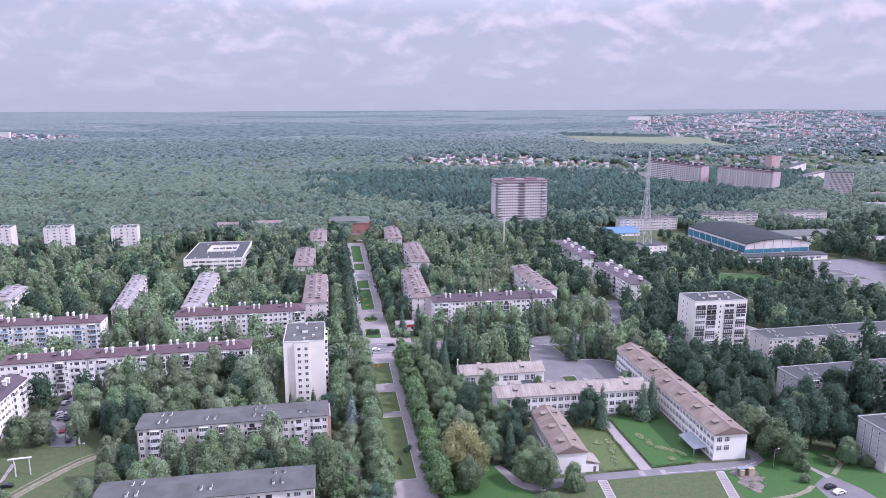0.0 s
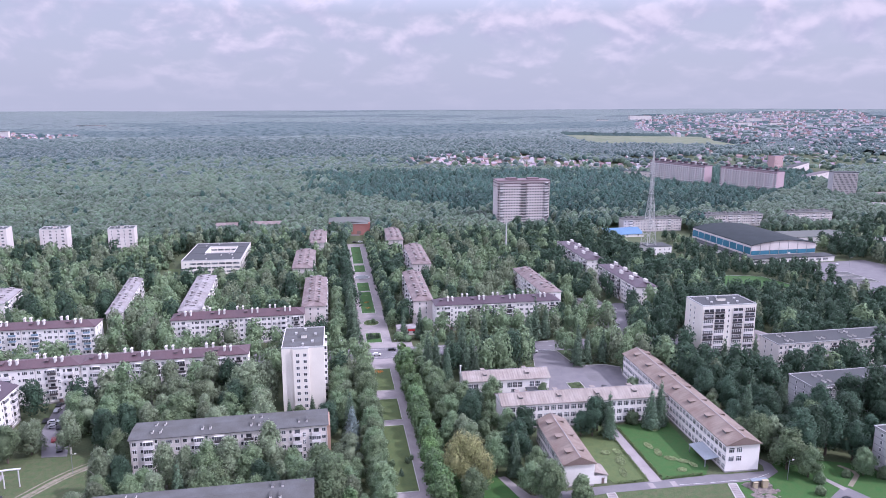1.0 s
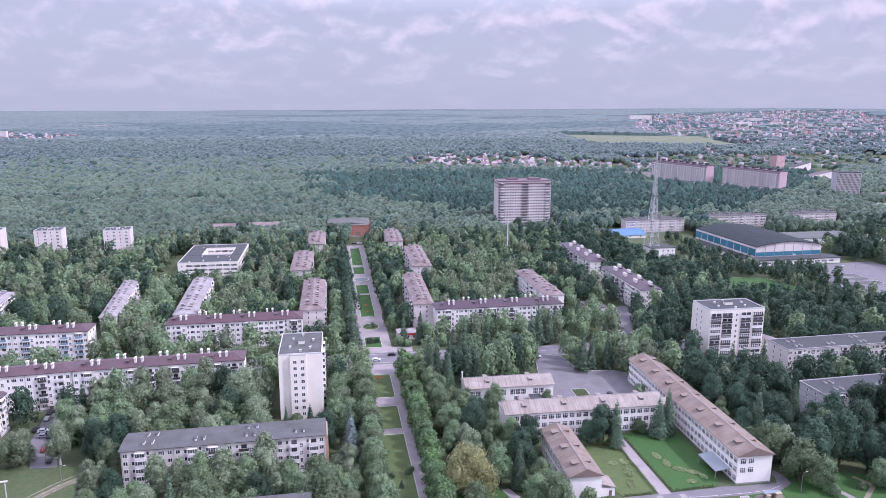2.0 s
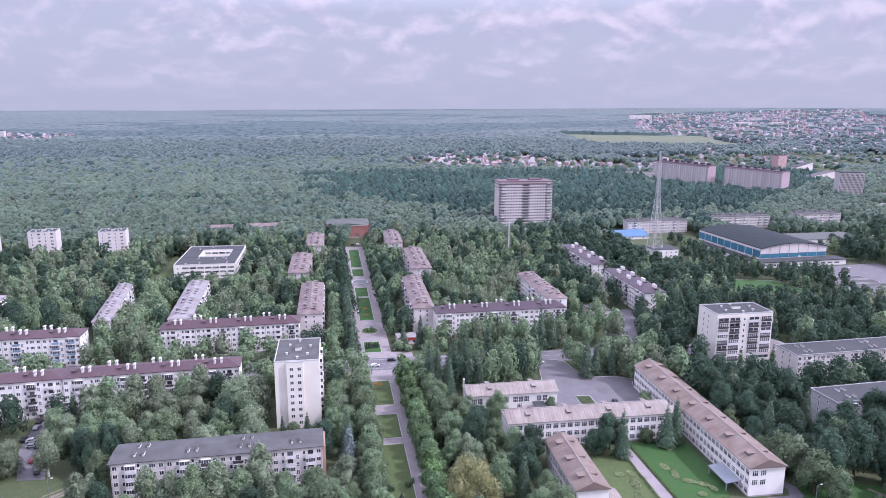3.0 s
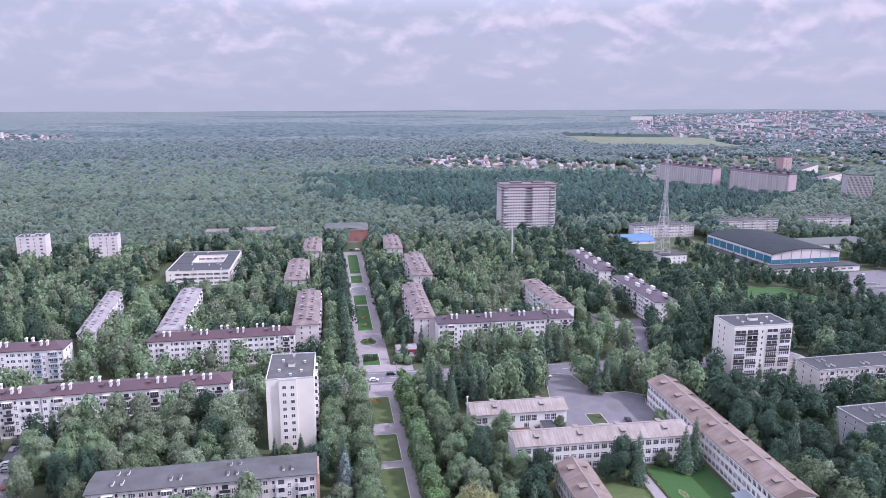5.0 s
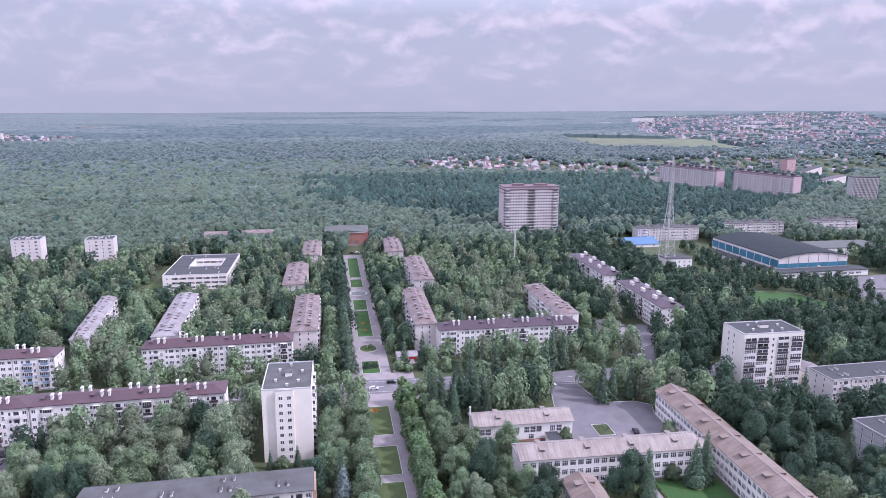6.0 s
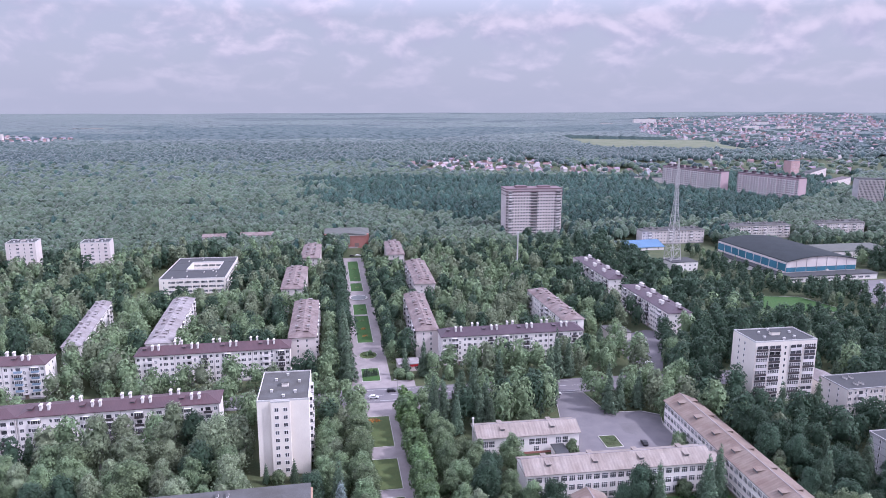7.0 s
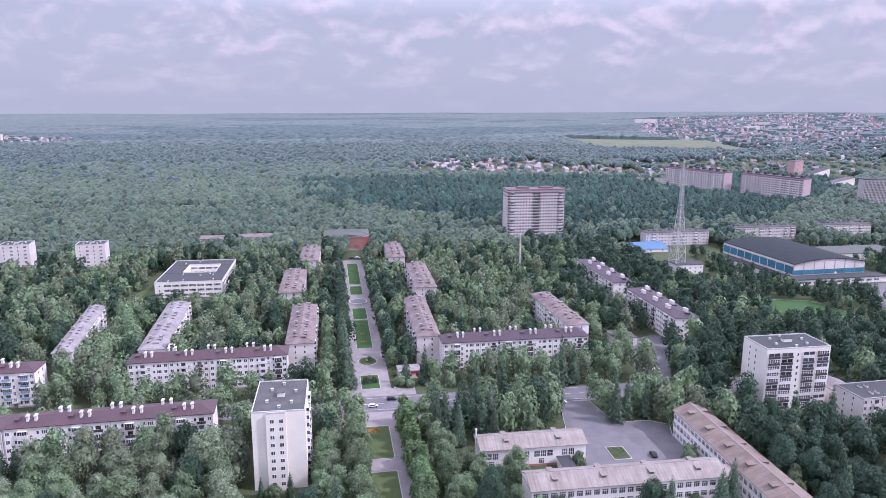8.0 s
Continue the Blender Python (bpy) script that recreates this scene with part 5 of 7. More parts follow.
# school grounds
slab("schoolyard", [(86, 303.5), (86, 270), (126, 270), (131.4, 285), (131.4, 306), (134.5, 315), (128, 319.5), (113.2, 320), (110, 342.2), (97, 342.2), (92, 318)], ASPHALT, "grey asphalt schoolyard with a planted island", "yard", 0.05, kerb=True)
slab("planter", rect(101.6, 108.1, 290, 299.4), GROUND, "sunken green bed with pale kerb in the schoolyard", "planter", 0.2, kerb=True, free=False)
flower_patch(pose(104.8, 295, 0.2), 2.4, 3.6, 150, HEDGE, "low green shrubs in the schoolyard bed", 1.0, seed=31)
slab("school_drive", [(60, 203.5), (86, 207.4), (111, 207.9), (134, 207.8), (144.5, 208.7), (150.6, 212.4), (151.4, 217.6), (149.2, 222.8), (147, 222.5), (147.6, 217), (146, 213.4), (131, 213.2), (126, 213.8), (122, 213.3), (84, 211.6), (62, 209.5)], ASPHALT, "asphalt drive before the school", "road", 0.05)
slab("school_walk", [(103.0, 211.9), (107.3, 212), (106.6, 256.2), (102.9, 256.2)], PAVING, "paved straight walk to the school door", "pavement", 0.06)
slab("school_lawn", [(85, 228), (90.5, 212.6), (102.3, 212.6), (102.2, 255), (88, 255), (84, 240)], LAWN, "mown school lawn with pale flower beds", "lawn", 0.1)
slab("school_lawn", [(108.2, 213), (124.3, 214), (128.2, 219), (130, 255), (107.5, 255)], LUSH, "deep green school lawn with pale flower beds", "lawn", 0.1)
for k, (x, y, rx, ry, a) in enumerate(((99.8, 233, 1.5, 3.0, 5), (98.3, 227, 1.8, 3.2, -10), (96.2, 219.5, 1.2, 3.4, -12), (95.2, 233.6, 1.8, 1.6, 0), (113.3, 236.5, 1.3, 2.6, 5), (114.6, 231, 1.3, 2.8, -12), (117.3, 226.3, 2.4, 1.4, -30), (121, 223.8, 2.2, 1.4, -25), (123.2, 220.8, 1.1, 1.8, 15), (117.6, 218.1, 1.7, 1.4, 0), (121.2, 249, 1.5, 1.5, 0))):
    flower_patch(pose(x, y, 0.1, 0, 0, a), rx, ry, int(200 + 130 * rx * ry), FLOWERS_P, "pale planted flower bed in the school lawn", 0.25, seed=50 + k)


def hedge(x0, y0, x1, y1, w=0.7, h=0.9, seed=1):
    r = np.random.default_rng(seed)
    n = int(math.hypot(x1 - x0, y1 - y0) * 26)
    t = r.uniform(0, 1, n)
    c = np.stack([x0 + (x1 - x0) * t + r.normal(0, w * 0.35, n), y0 + (y1 - y0) * t + r.normal(0, w * 0.35, n), r.uniform(0.05, h, n)], 1)
    V, F = leaf_quads(c, r.normal(size=(n, 3)) + (0, -0.5, 1), r.uniform(0.13, 0.26, n), r)
    tagged(new("hedge", mesh_np("hedge", V, F, HEDGE)), "low clipped green hedge along a path", "hedge", kind="stuff")


for k, (x0, y0, x1, y1) in enumerate(((26.6, 369, 33.5, 369), (26.6, 374, 30, 374), (26.4, 381, 30.5, 381.5), (26.2, 389, 31, 389), (26.2, 396, 33, 396.4), (5.0, 369, -1.5, 369), (4.9, 376, -1.5, 376))):
    hedge(x0, y0, x1, y1, 1.2, 1.2, seed=20 + k)
hedge(102.2, 213, 102.2, 250, seed=1)
hedge(108.0, 213, 107.4, 252, seed=2)
hedge(91, 212.6, 101.5, 212.8, seed=3)
hedge(108.6, 213.2, 123.5, 214.2, seed=4)
slab("grass_slope", [(62, 178), (128.6, 178), (131.3, 207.7), (111, 207.8), (86, 207.3), (64, 204.0)], WILDGRASS, "rough sloping grass before the school drive", "grass", 0.045)
slab("grass_verge", [(128.7, 178), (192, 178), (190, 200), (181, 214), (172, 217), (156, 221), (151.6, 217.6), (150.8, 212.2), (144.6, 208.5), (131.4, 207.7)], LUSH, "lush green grass beside a dirt path", "grass", 0.045)
for x0, y0, x1, y1 in ((112, 209.0, 122, 208.8), (123, 208.8, 134, 209.0), (134.6, 209.0, 141, 209.7), (141.5, 209.8, 146.5, 211.6)):
    d = Vector((x1 - x0, y1 - y0, 0)).normalized()
    q = Vector((-d.y, d.x, 0)) * 0.06
    mk = new("road_marking", MB().prism([(x0 - q.x, y0 - q.y), (x1 - q.x, y1 - q.y), (x1 + q.x, y1 + q.y), (x0 + q.x, y0 + q.y)], 0.05, 0.058).mesh("road_marking", MARK))
    tagged(mk, "worn white edge line on the school drive", "road marking", kind="structure")
slab("grass_verge", [(31, 178), (60, 178), (61, 203), (57, 214), (50, 226), (38, 226), (31, 210)], LUSH, "lush green grass under alley trees", "grass", 0.05)
slab("foot_path", [(52, 222), (54.5, 222.5), (60, 210), (66, 206), (66, 203.4), (59, 205.5), (56, 209)], PAVING, "narrow curved paved footpath", "path", 0.07)
for x0, x1, xa, xb in ((85.5, 88.4, 84.0, 86.8), (128.7, 131.5, 124.4, 127.6)):
    flight = slab("stairs", [(xa, 190), (xb, 190), (x1, 207.0), (x0, 207.0)], PAVING, "long outdoor stair with pale side kerbs", "stairs", 0.1, kerb=True)
    for k in range(16):
        f = (k + 0.5) / 16
        lx, rx, y = xa + (x0 - xa) * f, xb + (x1 - xb) * f, 190 + 17 * f
        part("tread", MB().box(lx + 0.12, rx - 0.12, y - 0.3, y + 0.3, 0.1, 0.2), flight, PAVING)
slab("dirt_path", [(134, 187.2), (141, 188.0), (148, 188.9), (153.5, 190.9), (157.4, 193.6), (156.4, 194.9), (152.6, 192.4), (147.6, 190.4), (141, 189.6), (134, 188.8)], DIRT, "trodden pale dirt path through grass", "path", 0.06)
slab("foot_path", [(162.6, 205.6), (164.2, 206.6), (167.2, 199.0), (165.0, 198.0)], PAVING, "narrow grey footpath to the car park", "path", 0.06)
slab("foot_path", [(174.0, 213.2), (175.2, 213.8), (178.0, 209.0), (177.2, 206.0), (169.6, 199.6), (168.4, 200.6), (175.8, 206.8), (176.4, 208.8)], DIRT, "narrow pale footpath between lawns", "path", 0.055)
slab("car_park", [(157.6, 194.6), (164.6, 199.2), (167.6, 199.6), (172, 190), (174, 178), (158, 178), (157, 188)], ASPHALT, "small asphalt car park in shade", "car park", 0.05)
slab("car_park", [(-110, 258.4), (-101, 258), (-107, 277), (-112, 299), (-114, 311), (-123, 310), (-118.5, 280)], ASPHALT, "asphalt parking yard before a white block", "car park", 0.06)
slab("grass_field", [(-122, 205), (-84, 205), (-80, 240), (-88, 258), (-127, 257)], WILDGRASS, "open rough grass crossed by a dirt track", "grass", 0.05)
TRACK = [(-120, 212), (-112.5, 219.5), (-108.5, 224.2), (-105.6, 229.6), (-102.8, 234.6), (-99.2, 239.6), (-94.8, 245.6), (-89, 251)]
for off, w in ((0.0, 0.85), (1.7, 0.5), (-2.6, 0.35)):
    row = [(x + off * 0.75 + 0.3 * math.sin(i * 2.1), y - off * 0.6, w * (0.8 + 0.4 * math.sin(i * 1.7 + off) ** 2)) for i, (x, y) in enumerate(TRACK)]
    slab("dirt_path", [(x - q * 0.75, y + q * 0.6) for x, y, q in row] + [(x + q * 0.75, y - q * 0.6) for x, y, q in row[::-1]], DIRT, "pale trodden track across the grass", "path", 0.07 + 0.004 * off, free=False)
slab("foot_path", [(-119.4, 228), (-117.2, 228), (-116.4, 236), (-117.3, 247), (-118.9, 247), (-117.6, 236)], PAVING, "narrow grey footpath along the grass", "path", 0.065)
slab("service_road", [(146, 362), (158, 362), (184, 420), (176, 424), (150, 412)], ASPHALT, "asphalt service yard with parked cars", "road", 0.06)
slab("sports_field", [(266, 450), (322, 440), (312, 478), (280, 486)], LUSH, "green sports field beside trees", "lawn", 0.08, kerb=True)
slab("plaza", [(362, 512), (356, 478), (346, 442), (342, 398), (354, 386), (396, 441), (440, 484), (430, 520)], ASPHALT, "wide grey paved plaza before the arena", "plaza", 0.05)
for dx, dy, wx, wy in ((0, 0, 22, 8), (-3, -11, 26, 8), (-6, -23, 30, 9)):
    slab("plaza_steps", rect(364 + dx, 364 + dx + wx, 474 + dy, 474 + dy + wy), GREYROOF, "grey stepped terrace with pale kerbs in the plaza", "steps", 0.35, kerb=True, free=False)
slab("meadow", [(-70, 640), (-44, 640), (-40, 560), (-62, 560)], LAWN, "small open grass patch between blocks", "grass", 0.04, free=False)
slab("yard_grass", [(-140, 520), (-122, 530), (-121, 560), (-135, 560)], LAWN, "grass beside the white building", "grass", 0.05)
keep_free(Matrix(), 84, 130, 204, 256)
keep_free(Matrix(), 130, 150, 196, 215)
keep_free(Matrix(), 138, 178, 172, 203)
keep_free(Matrix(), 150, 162, 200, 214)
keep_free(Matrix(), 64, 142, 172, 206)
keep_free(Matrix(), -130, -120, 222, 300)
keep_free(Matrix(), 66, 94, 262, 290)
for x in (101.5, 109.5):
    mk = new("road_marking", MB().box(x, x + 2.0, 208.2, 211.4, 0.05, 0.058).mesh("road_marking", PAVING))
    tagged(mk, "worn pale crossing patch on the school drive", "road marking", kind="structure")
keep_free(Matrix(), 27, 46, 362, 378)
slab("asphalt_patch", [(114, 309.5), (121, 309.3), (121.3, 301), (119.3, 297.6), (113.2, 301.4)], mat("worn_asphalt", (0.15, 0.14, 0.15), 0.85), "worn repaired asphalt patch on the schoolyard", "yard", 0.058, free=False, thick=0.01)


# ---- cars ----
def car_model(paint, label):
    t = thing("car", label, "car", pose(0, 0, 0), "parked cars")
    b = MB()
    prof = [(-2.1, 0.35), (2.1, 0.35), (2.15, 0.7), (1.2, 0.9), (0.6, 1.42), (-1.2, 1.45), (-1.9, 0.98), (-2.15, 0.85)]
    n = len(prof)
    b.solid([(x, -0.85, z) for x, z in prof] + [(x, 0.85, z) for x, z in prof], [tuple(range(n)), tuple(range(2 * n - 1, n - 1, -1))] + [(i, n + i, n + (i + 1) % n, (i + 1) % n) for i in range(n)])
    body = part("body", b, t, paint)
    part("side_window", MB().box(-1.3, 0.7, -0.87, 0.87, 0.98, 1.34), body, CARGLASS)
    part("windscreen", MB().face([(1.17, -0.7, 0.93), (1.17, 0.7, 0.93), (0.63, 0.66, 1.42), (0.63, -0.66, 1.42)]), body, CARGLASS)
    for x in (-1.3, 1.3):
        for y in (-0.8, 0.8):
            part("wheel", MB().tube((x, y - 0.1, 0.33), (x, y + 0.1, 0.33), 0.33, 0.33, 10), t, TYRE)
    return t


CARS = [(16.2, 347.5, 2, 0), (24.5, 353.8, 0, 1), (9.5, 354.5, 180, 2), (-119.3, 299, 80, 2), (-120.4, 304.5, 80, 1), (-116.8, 287.6, 15, 0), (-115.0, 283.2, 12, 2), (-120.2, 289, 100, 1), (-112.6, 282.6, 95, 1), (-110.4, 271.4, 102, 3), (-107.6, 271.2, 100, 1), (-105.2, 263, 98, 1), (-113.3, 230.6, 12, 1),
        (116.9, 291.2, 85, 1), (162.4, 188.6, 12, 0), (161.6, 192.0, 14, 1), (155, 372, 10, 0), (158, 380, 10, 2), (160, 390, 10, 1), (165, 402, 10, 0), (168, 410, 12, 2), (47.5, 380.5, 5, 2), (-2.0, 372, 90, 0), (10.5, 648, 0, 1), (15.5, 649, 0, 0), (97.5, 341, 0, 0), (-38, 268, 0, 1), (-36, 275, 90, 3), (350, 505, 20, 0), (375, 510, 20, 1), (395, 505, 60, 2)]
models = {}
for x, y, yaw, k in CARS:
    if k not in models:
        models[k] = car_model(PAINTS[k], ("white", "black", "silver", "dark red", "dark blue")[k] + " passenger car standing on asphalt")
        models[k].matrix_basis = pose(x, y, 0.06, 0, 0, yaw)
    else:
        copy_thing(models[k], pose(x, y, 0.06, 0, 0, yaw))

first = lamp_post()
first.matrix_basis = AL @ pose(11, -60, 0)
for k in range(1, 14):
    copy_thing(first, AL @ pose(10.6 if k % 2 else -10.6, -60 + k * 28, 0, 0, 0, 0 if k % 2 == 0 else 180))
for x, y in ((150.5, 207), (112, 262), (-94.4, 245), (-121.5, 232), (340, 505), (402, 500)):
    copy_thing(first, pose(x, y, 0))


# ---- trees ----
bm = bmesh.new()
bmesh.ops.create_icosphere(bm, subdivisions=2, radius=1)
bm.verts.ensure_lookup_table()
ico_v = np.array([v.co[:] for v in bm.verts])
ico_f = np.array([[v.index for v in f.verts] for f in bm.faces])
bm.free()
ico_f = ico_f[(ico_v[ico_f].mean(1)[:, 2] > -0.25)]



def unit(v):
    return v / (np.linalg.norm(v, axis=-1, keepdims=True) + 1e-9)


bm = bmesh.new()
bmesh.ops.create_icosphere(bm, subdivisions=1, radius=1)
bm.verts.ensure_lookup_table()
oct_v = np.array([v.co[:] for v in bm.verts])
oct_f = np.array([[v.index for v in f.verts] for f in bm.faces])
bm.free()
oct_up = oct_f[oct_v[oct_f].mean(1)[:, 2] > -0.3]


def shell(seed, centres, radii, tall=1.15, jitter=0.2):
    """Closed lumpy leaf masses inside the sprays: vertices, faces, normals."""
    r = np.random.default_rng(seed)
    V = np.concatenate([c + oct_v * q * (1, 1, tall) * (1 + jitter * r.normal(size=(12, 1)).clip(-1.2, 1.2)) for c, q in zip(centres, radii)])
    F = np.concatenate([oct_up + k * 12 for k in range(len(centres))])
    return V, F, np.tile(oct_v, (len(centres), 1))


def leaf_tris(c, nrm, shade, size, r):
    """Small three-cornered leaf sprays at the places c, facing nrm, shaded as part of a mass that faces shade."""
    nrm = unit(nrm)
    u = unit(np.cross(nrm, r.normal(size=c.shape)))
    w = np.cross(nrm, u)
    s = size[:, None]
    k = r.uniform(0.7, 1.35, (3, len(c), 1))
    V = np.stack([c + u * s * k[0], c + (-0.5 * u + 0.87 * w) * s * k[1], c + (-0.5 * u - 0.87 * w) * s * k[2]], 1).reshape(-1, 3)
    return V, np.arange(len(V)).reshape(-1, 3), np.repeat(unit(shade), 3, 0)


def joined(*some):
    """Sprays and leaf masses as one set of triangles."""
    starts = np.cumsum([0] + [len(q[0]) for q in some[:-1]])
    return np.concatenate([q[0] for q in some]), np.concatenate([q[1] + k for k, q in zip(starts, some)]), np.concatenate([q[2] for q in some])


def crown_round(seed, h, w, low, n, size, lobes=24, droop=0.0, coarse=False):
    """Leaf sprays on an egg-shaped heap of lobes: uneven outline, hollows between them."""
    r = np.random.default_rng(seed)
    ch = h - low
    zz = r.uniform(0.0, 0.93, lobes)
    a, q = np.arange(lobes) * 2.4 + r.uniform(-0.5, 0.5, lobes), r.uniform(0.45, 1.0, lobes)
    wid = np.sin(np.pi * (0.17 + 0.80 * zz) ** 0.85) ** 0.75
    c = np.stack([q * wid * np.cos(a) * w * 0.37, q * wid * np.sin(a) * w * 0.37, low + ch * (0.12 + 0.80 * zz)], 1)
    rad = w * r.uniform(0.13, 0.225, lobes) * (1.12 - 0.35 * zz)
    k = r.choice(lobes, 4 * n, p=rad**2 / (rad**2).sum())
    d = unit(r.normal(size=(4 * n, 3)))
    out = c[k] - (0, 0, low + ch * 0.45)
    keep = ((d * out).sum(1) > -0.25 * np.linalg.norm(out, axis=1)) & (d[:, 2] > -0.6)
    d, k = d[keep], k[keep]
    p = c[k] + d * (rad[k] * r.uniform(0.72, 1.3, len(d)))[:, None] * (1, 1, 1.15)
    inside = (np.linalg.norm((p[:, None] - c[None]) / (1, 1, 1.15), axis=2) < 0.74 * rad[None]).any(1)
    p, d = p[~inside][:n], d[~inside][:n]
    p[:, 2] -= droop * r.uniform(0, 1, len(p)) * np.hypot(p[:, 0], p[:, 1]) / w * 4
    away = unit(p - (0, 0, low + ch * 0.4))
    face = d + 0.5 * away + 0.5 * r.normal(size=d.shape) + (0, 0, 0.35)
    sprays = leaf_tris(p, face, 0.8 * d + 0.45 * away + (0.25 if coarse else 0.38) * r.normal(size=d.shape), size * r.uniform(0.55, 1.25, len(p)), r)
    core = shell(seed, np.array([[0, 0, low + ch * 0.47]]), np.array([w * 0.25]), ch * 0.33 / (w * 0.25), 0.15)
    if coarse:
        return joined(sprays, core)
    return joined(sprays, shell(seed, c, rad * 0.70, 1.15, 0.2), core)


def crown_cone(seed, h, w, low, n, size):
    """Drooping tiers of needle sprays on a narrow cone."""
    r = np.random.default_rng(seed)
    t = 1 - np.sqrt(r.uniform(0.0, 1, n))
    tiers = 11
    step = np.floor(t * tiers) / tiers
    f = (t - step) * tiers
    rad = w / 2 * (1 - step) ** 0.9 * (1.0 - 0.45 * f) * r.uniform(0.75, 1.08, n) + 0.12
    a = r.uniform(0, 6.283, n)
    rad *= 1 + 0.16 * np.sin(a * 7 + step * 40)
    p = np.stack([rad * np.cos(a), rad * np.sin(a), low + (h - low) * t], 1)
    nrm = np.stack([np.cos(a), np.sin(a), np.full(n, 0.75)], 1) + 0.45 * r.normal(size=(n, 3))
    shade = np.stack([np.cos(a), np.sin(a), 0.9 - 1.1 * (1 - f)], 1) + 0.3 * r.normal(size=(n, 3))
    sprays = leaf_tris(p, nrm, shade, size * r.uniform(0.6, 1.2, n) * (1.15 - 0.6 * t), r)
    zc = np.linspace(0.08, 0.85, 6)
    return joined(sprays, shell(seed, np.stack([0 * zc, 0 * zc, low + (h - low) * zc], 1), w * 0.30 * (1 - zc) ** 0.9 + 0.1, 1.5, 0.12))


def trunk_mesh(h, low, r0, bark, seed, conifer=False):
    r = random.Random(seed)
    b = MB().tube((0, 0, -0.2), (0, 0, low + (h - low) * 0.45), r0, r0 * 0.5, 7)
    if conifer:
        b.tube((0, 0, low + (h - low) * 0.45), (0, 0, h * 0.98), r0 * 0.5, 0.03, 5)
    else:
        for k in range(5):
            a, z = k * 1.3 + r.random(), low + (h - low) * r.uniform(0.0, 0.4)
            b.tube((0, 0, z), (math.cos(a) * (h - low) * 0.24, math.sin(a) * (h - low) * 0.24, z + (h - low) * 0.3), r0 * 0.4, 0.04, 5)
    return b.mesh("trunk", bark)


# kinds: leaves, bark, height, width, foot of the crown, style, label
KINDS = {
    "broad": (LEAF, BARK, 13, 9.5, 1.8, "round", "broad green deciduous tree with a dense rounded crown"),
    "dark": (LEAF_DARK_CLOUDED, BARK, 14, 9.5, 1.8, "round", "deciduous tree with a heavy crown, dark green partly as cloud shade"),
    "alley": (LEAF_BRIGHT, BARK, 8.6, 6.6, 0.7, "round", "bright green clipped lime tree lining the alley"),
    "birch": (LEAF_PALE, BIRCHBARK, 14, 7.5, 2.2, "weep", "pale green drooping birch tree"),
    "pale": (LEAF_PALE, BARK, 14.5, 11.5, 1.2, "round", "large pale green deciduous tree with a wide crown"),
    "yellow": (LEAF_YELLOW, BARK, 14, 14, 1.2, "round", "large yellowing deciduous tree"),
    "spruce": (NEEDLE, BARK, 16, 6.9, 0.8, "cone", "dark narrow spruce tree"),
    "blue": (NEEDLE_BLUE, BARK, 11, 5.6, 0.5, "cone", "silvery blue spruce tree"),
    "cypress": (NEEDLE, BARK, 2.6, 1.3, 0.05, "cone", "small clipped conical evergreen shrub"),
    "bush": (LEAF, BARK, 4.5, 5.0, 0.2, "round", "low rounded green shrub"),
}


def crown_of(kind, seed, n, size, coarse=False):
    _, _, h, w, low, style, _ = KINDS[kind]
    if style == "cone":
        return crown_cone(seed, h, w, low, n, size)
    return crown_round(seed, h, w, low, n, size, droop=1.4 if style == "weep" else 0.0, lobes=24 if style == "round" else 30, coarse=coarse)


NEAR, MID, FAR = {}, {}, {}
for ki, (kind, spec) in enumerate(KINDS.items()):
    NEAR[kind] = []
    MID[kind] = []
    FAR[kind] = []
    big = (spec[2] * spec[3]) / 120
    for v in range(4 if kind in ("broad", "dark") else 3):
        V, F, N = crown_of(kind, 100 * ki + v, 7000 if kind == "yellow" else int(3100 * max(0.4, min(big, 1.5))) if spec[5] != "cone" else 2000, 0.23 if kind == "yellow" else 0.29 if spec[5] != "cone" else 0.36)
        NEAR[kind].append((mesh_np("crown", V, F, spec[0], True, N), trunk_mesh(spec[2], spec[4], 0.22 + 0.012 * spec[2], spec[1], v, spec[5] == "cone")))
        MID[kind].append(crown_of(kind, 100 * ki + 50 + v, 620 if spec[5] != "cone" else 480, 0.54 if spec[5] != "cone" else 0.58, True))
        FAR[kind].append(crown_of(kind, 100 * ki + 70 + v, 310 if spec[5] != "cone" else 220, 0.80 if spec[5] != "cone" else 0.82, True))

PROTO = {}


def tree(kind, x, y, scale, turn, v):
    key = (kind, v)
    wide = scale * (0.92 + 0.16 * ((x * 7.3 + y * 3.1) % 1))
    m = Matrix.Translation((x, y, 0)) @ Matrix.Rotation(turn, 4, "Z") @ Matrix.Diagonal((wide, wide, scale * (0.95 + 0.25 * ((x * 3.7 + y * 5.3) % 1)), 1))
    if key not in PROTO:
        spec = KINDS[kind]
        t = thing("shrub" if kind in ("bush", "cypress") else "tree", spec[6], "shrub" if kind in ("bush", "cypress") else "tree", None, "trees of the town")
        part("trunk", NEAR[kind][v][1], t)
        part("crown", NEAR[kind][v][0], t)
        t.matrix_basis = m
        PROTO[key] = t
        return t
    t = copy_thing(PROTO[key], Matrix())
    t.matrix_basis = m
    return t


def blocked(x, y, r):
    for cx, cy, hx, hy, a in FOOT:
        dx, dy = x - cx, y - cy
        if abs(dx) + abs(dy) > hx + hy + 2 * r + 5:
            continue
        u, w = dx * math.cos(a) + dy * math.sin(a), -dx * math.sin(a) + dy * math.cos(a)
        if abs(u) < hx + r and abs(w) < hy + r:
            return True
    return any(in_poly(x, y, p) for p in OPEN)


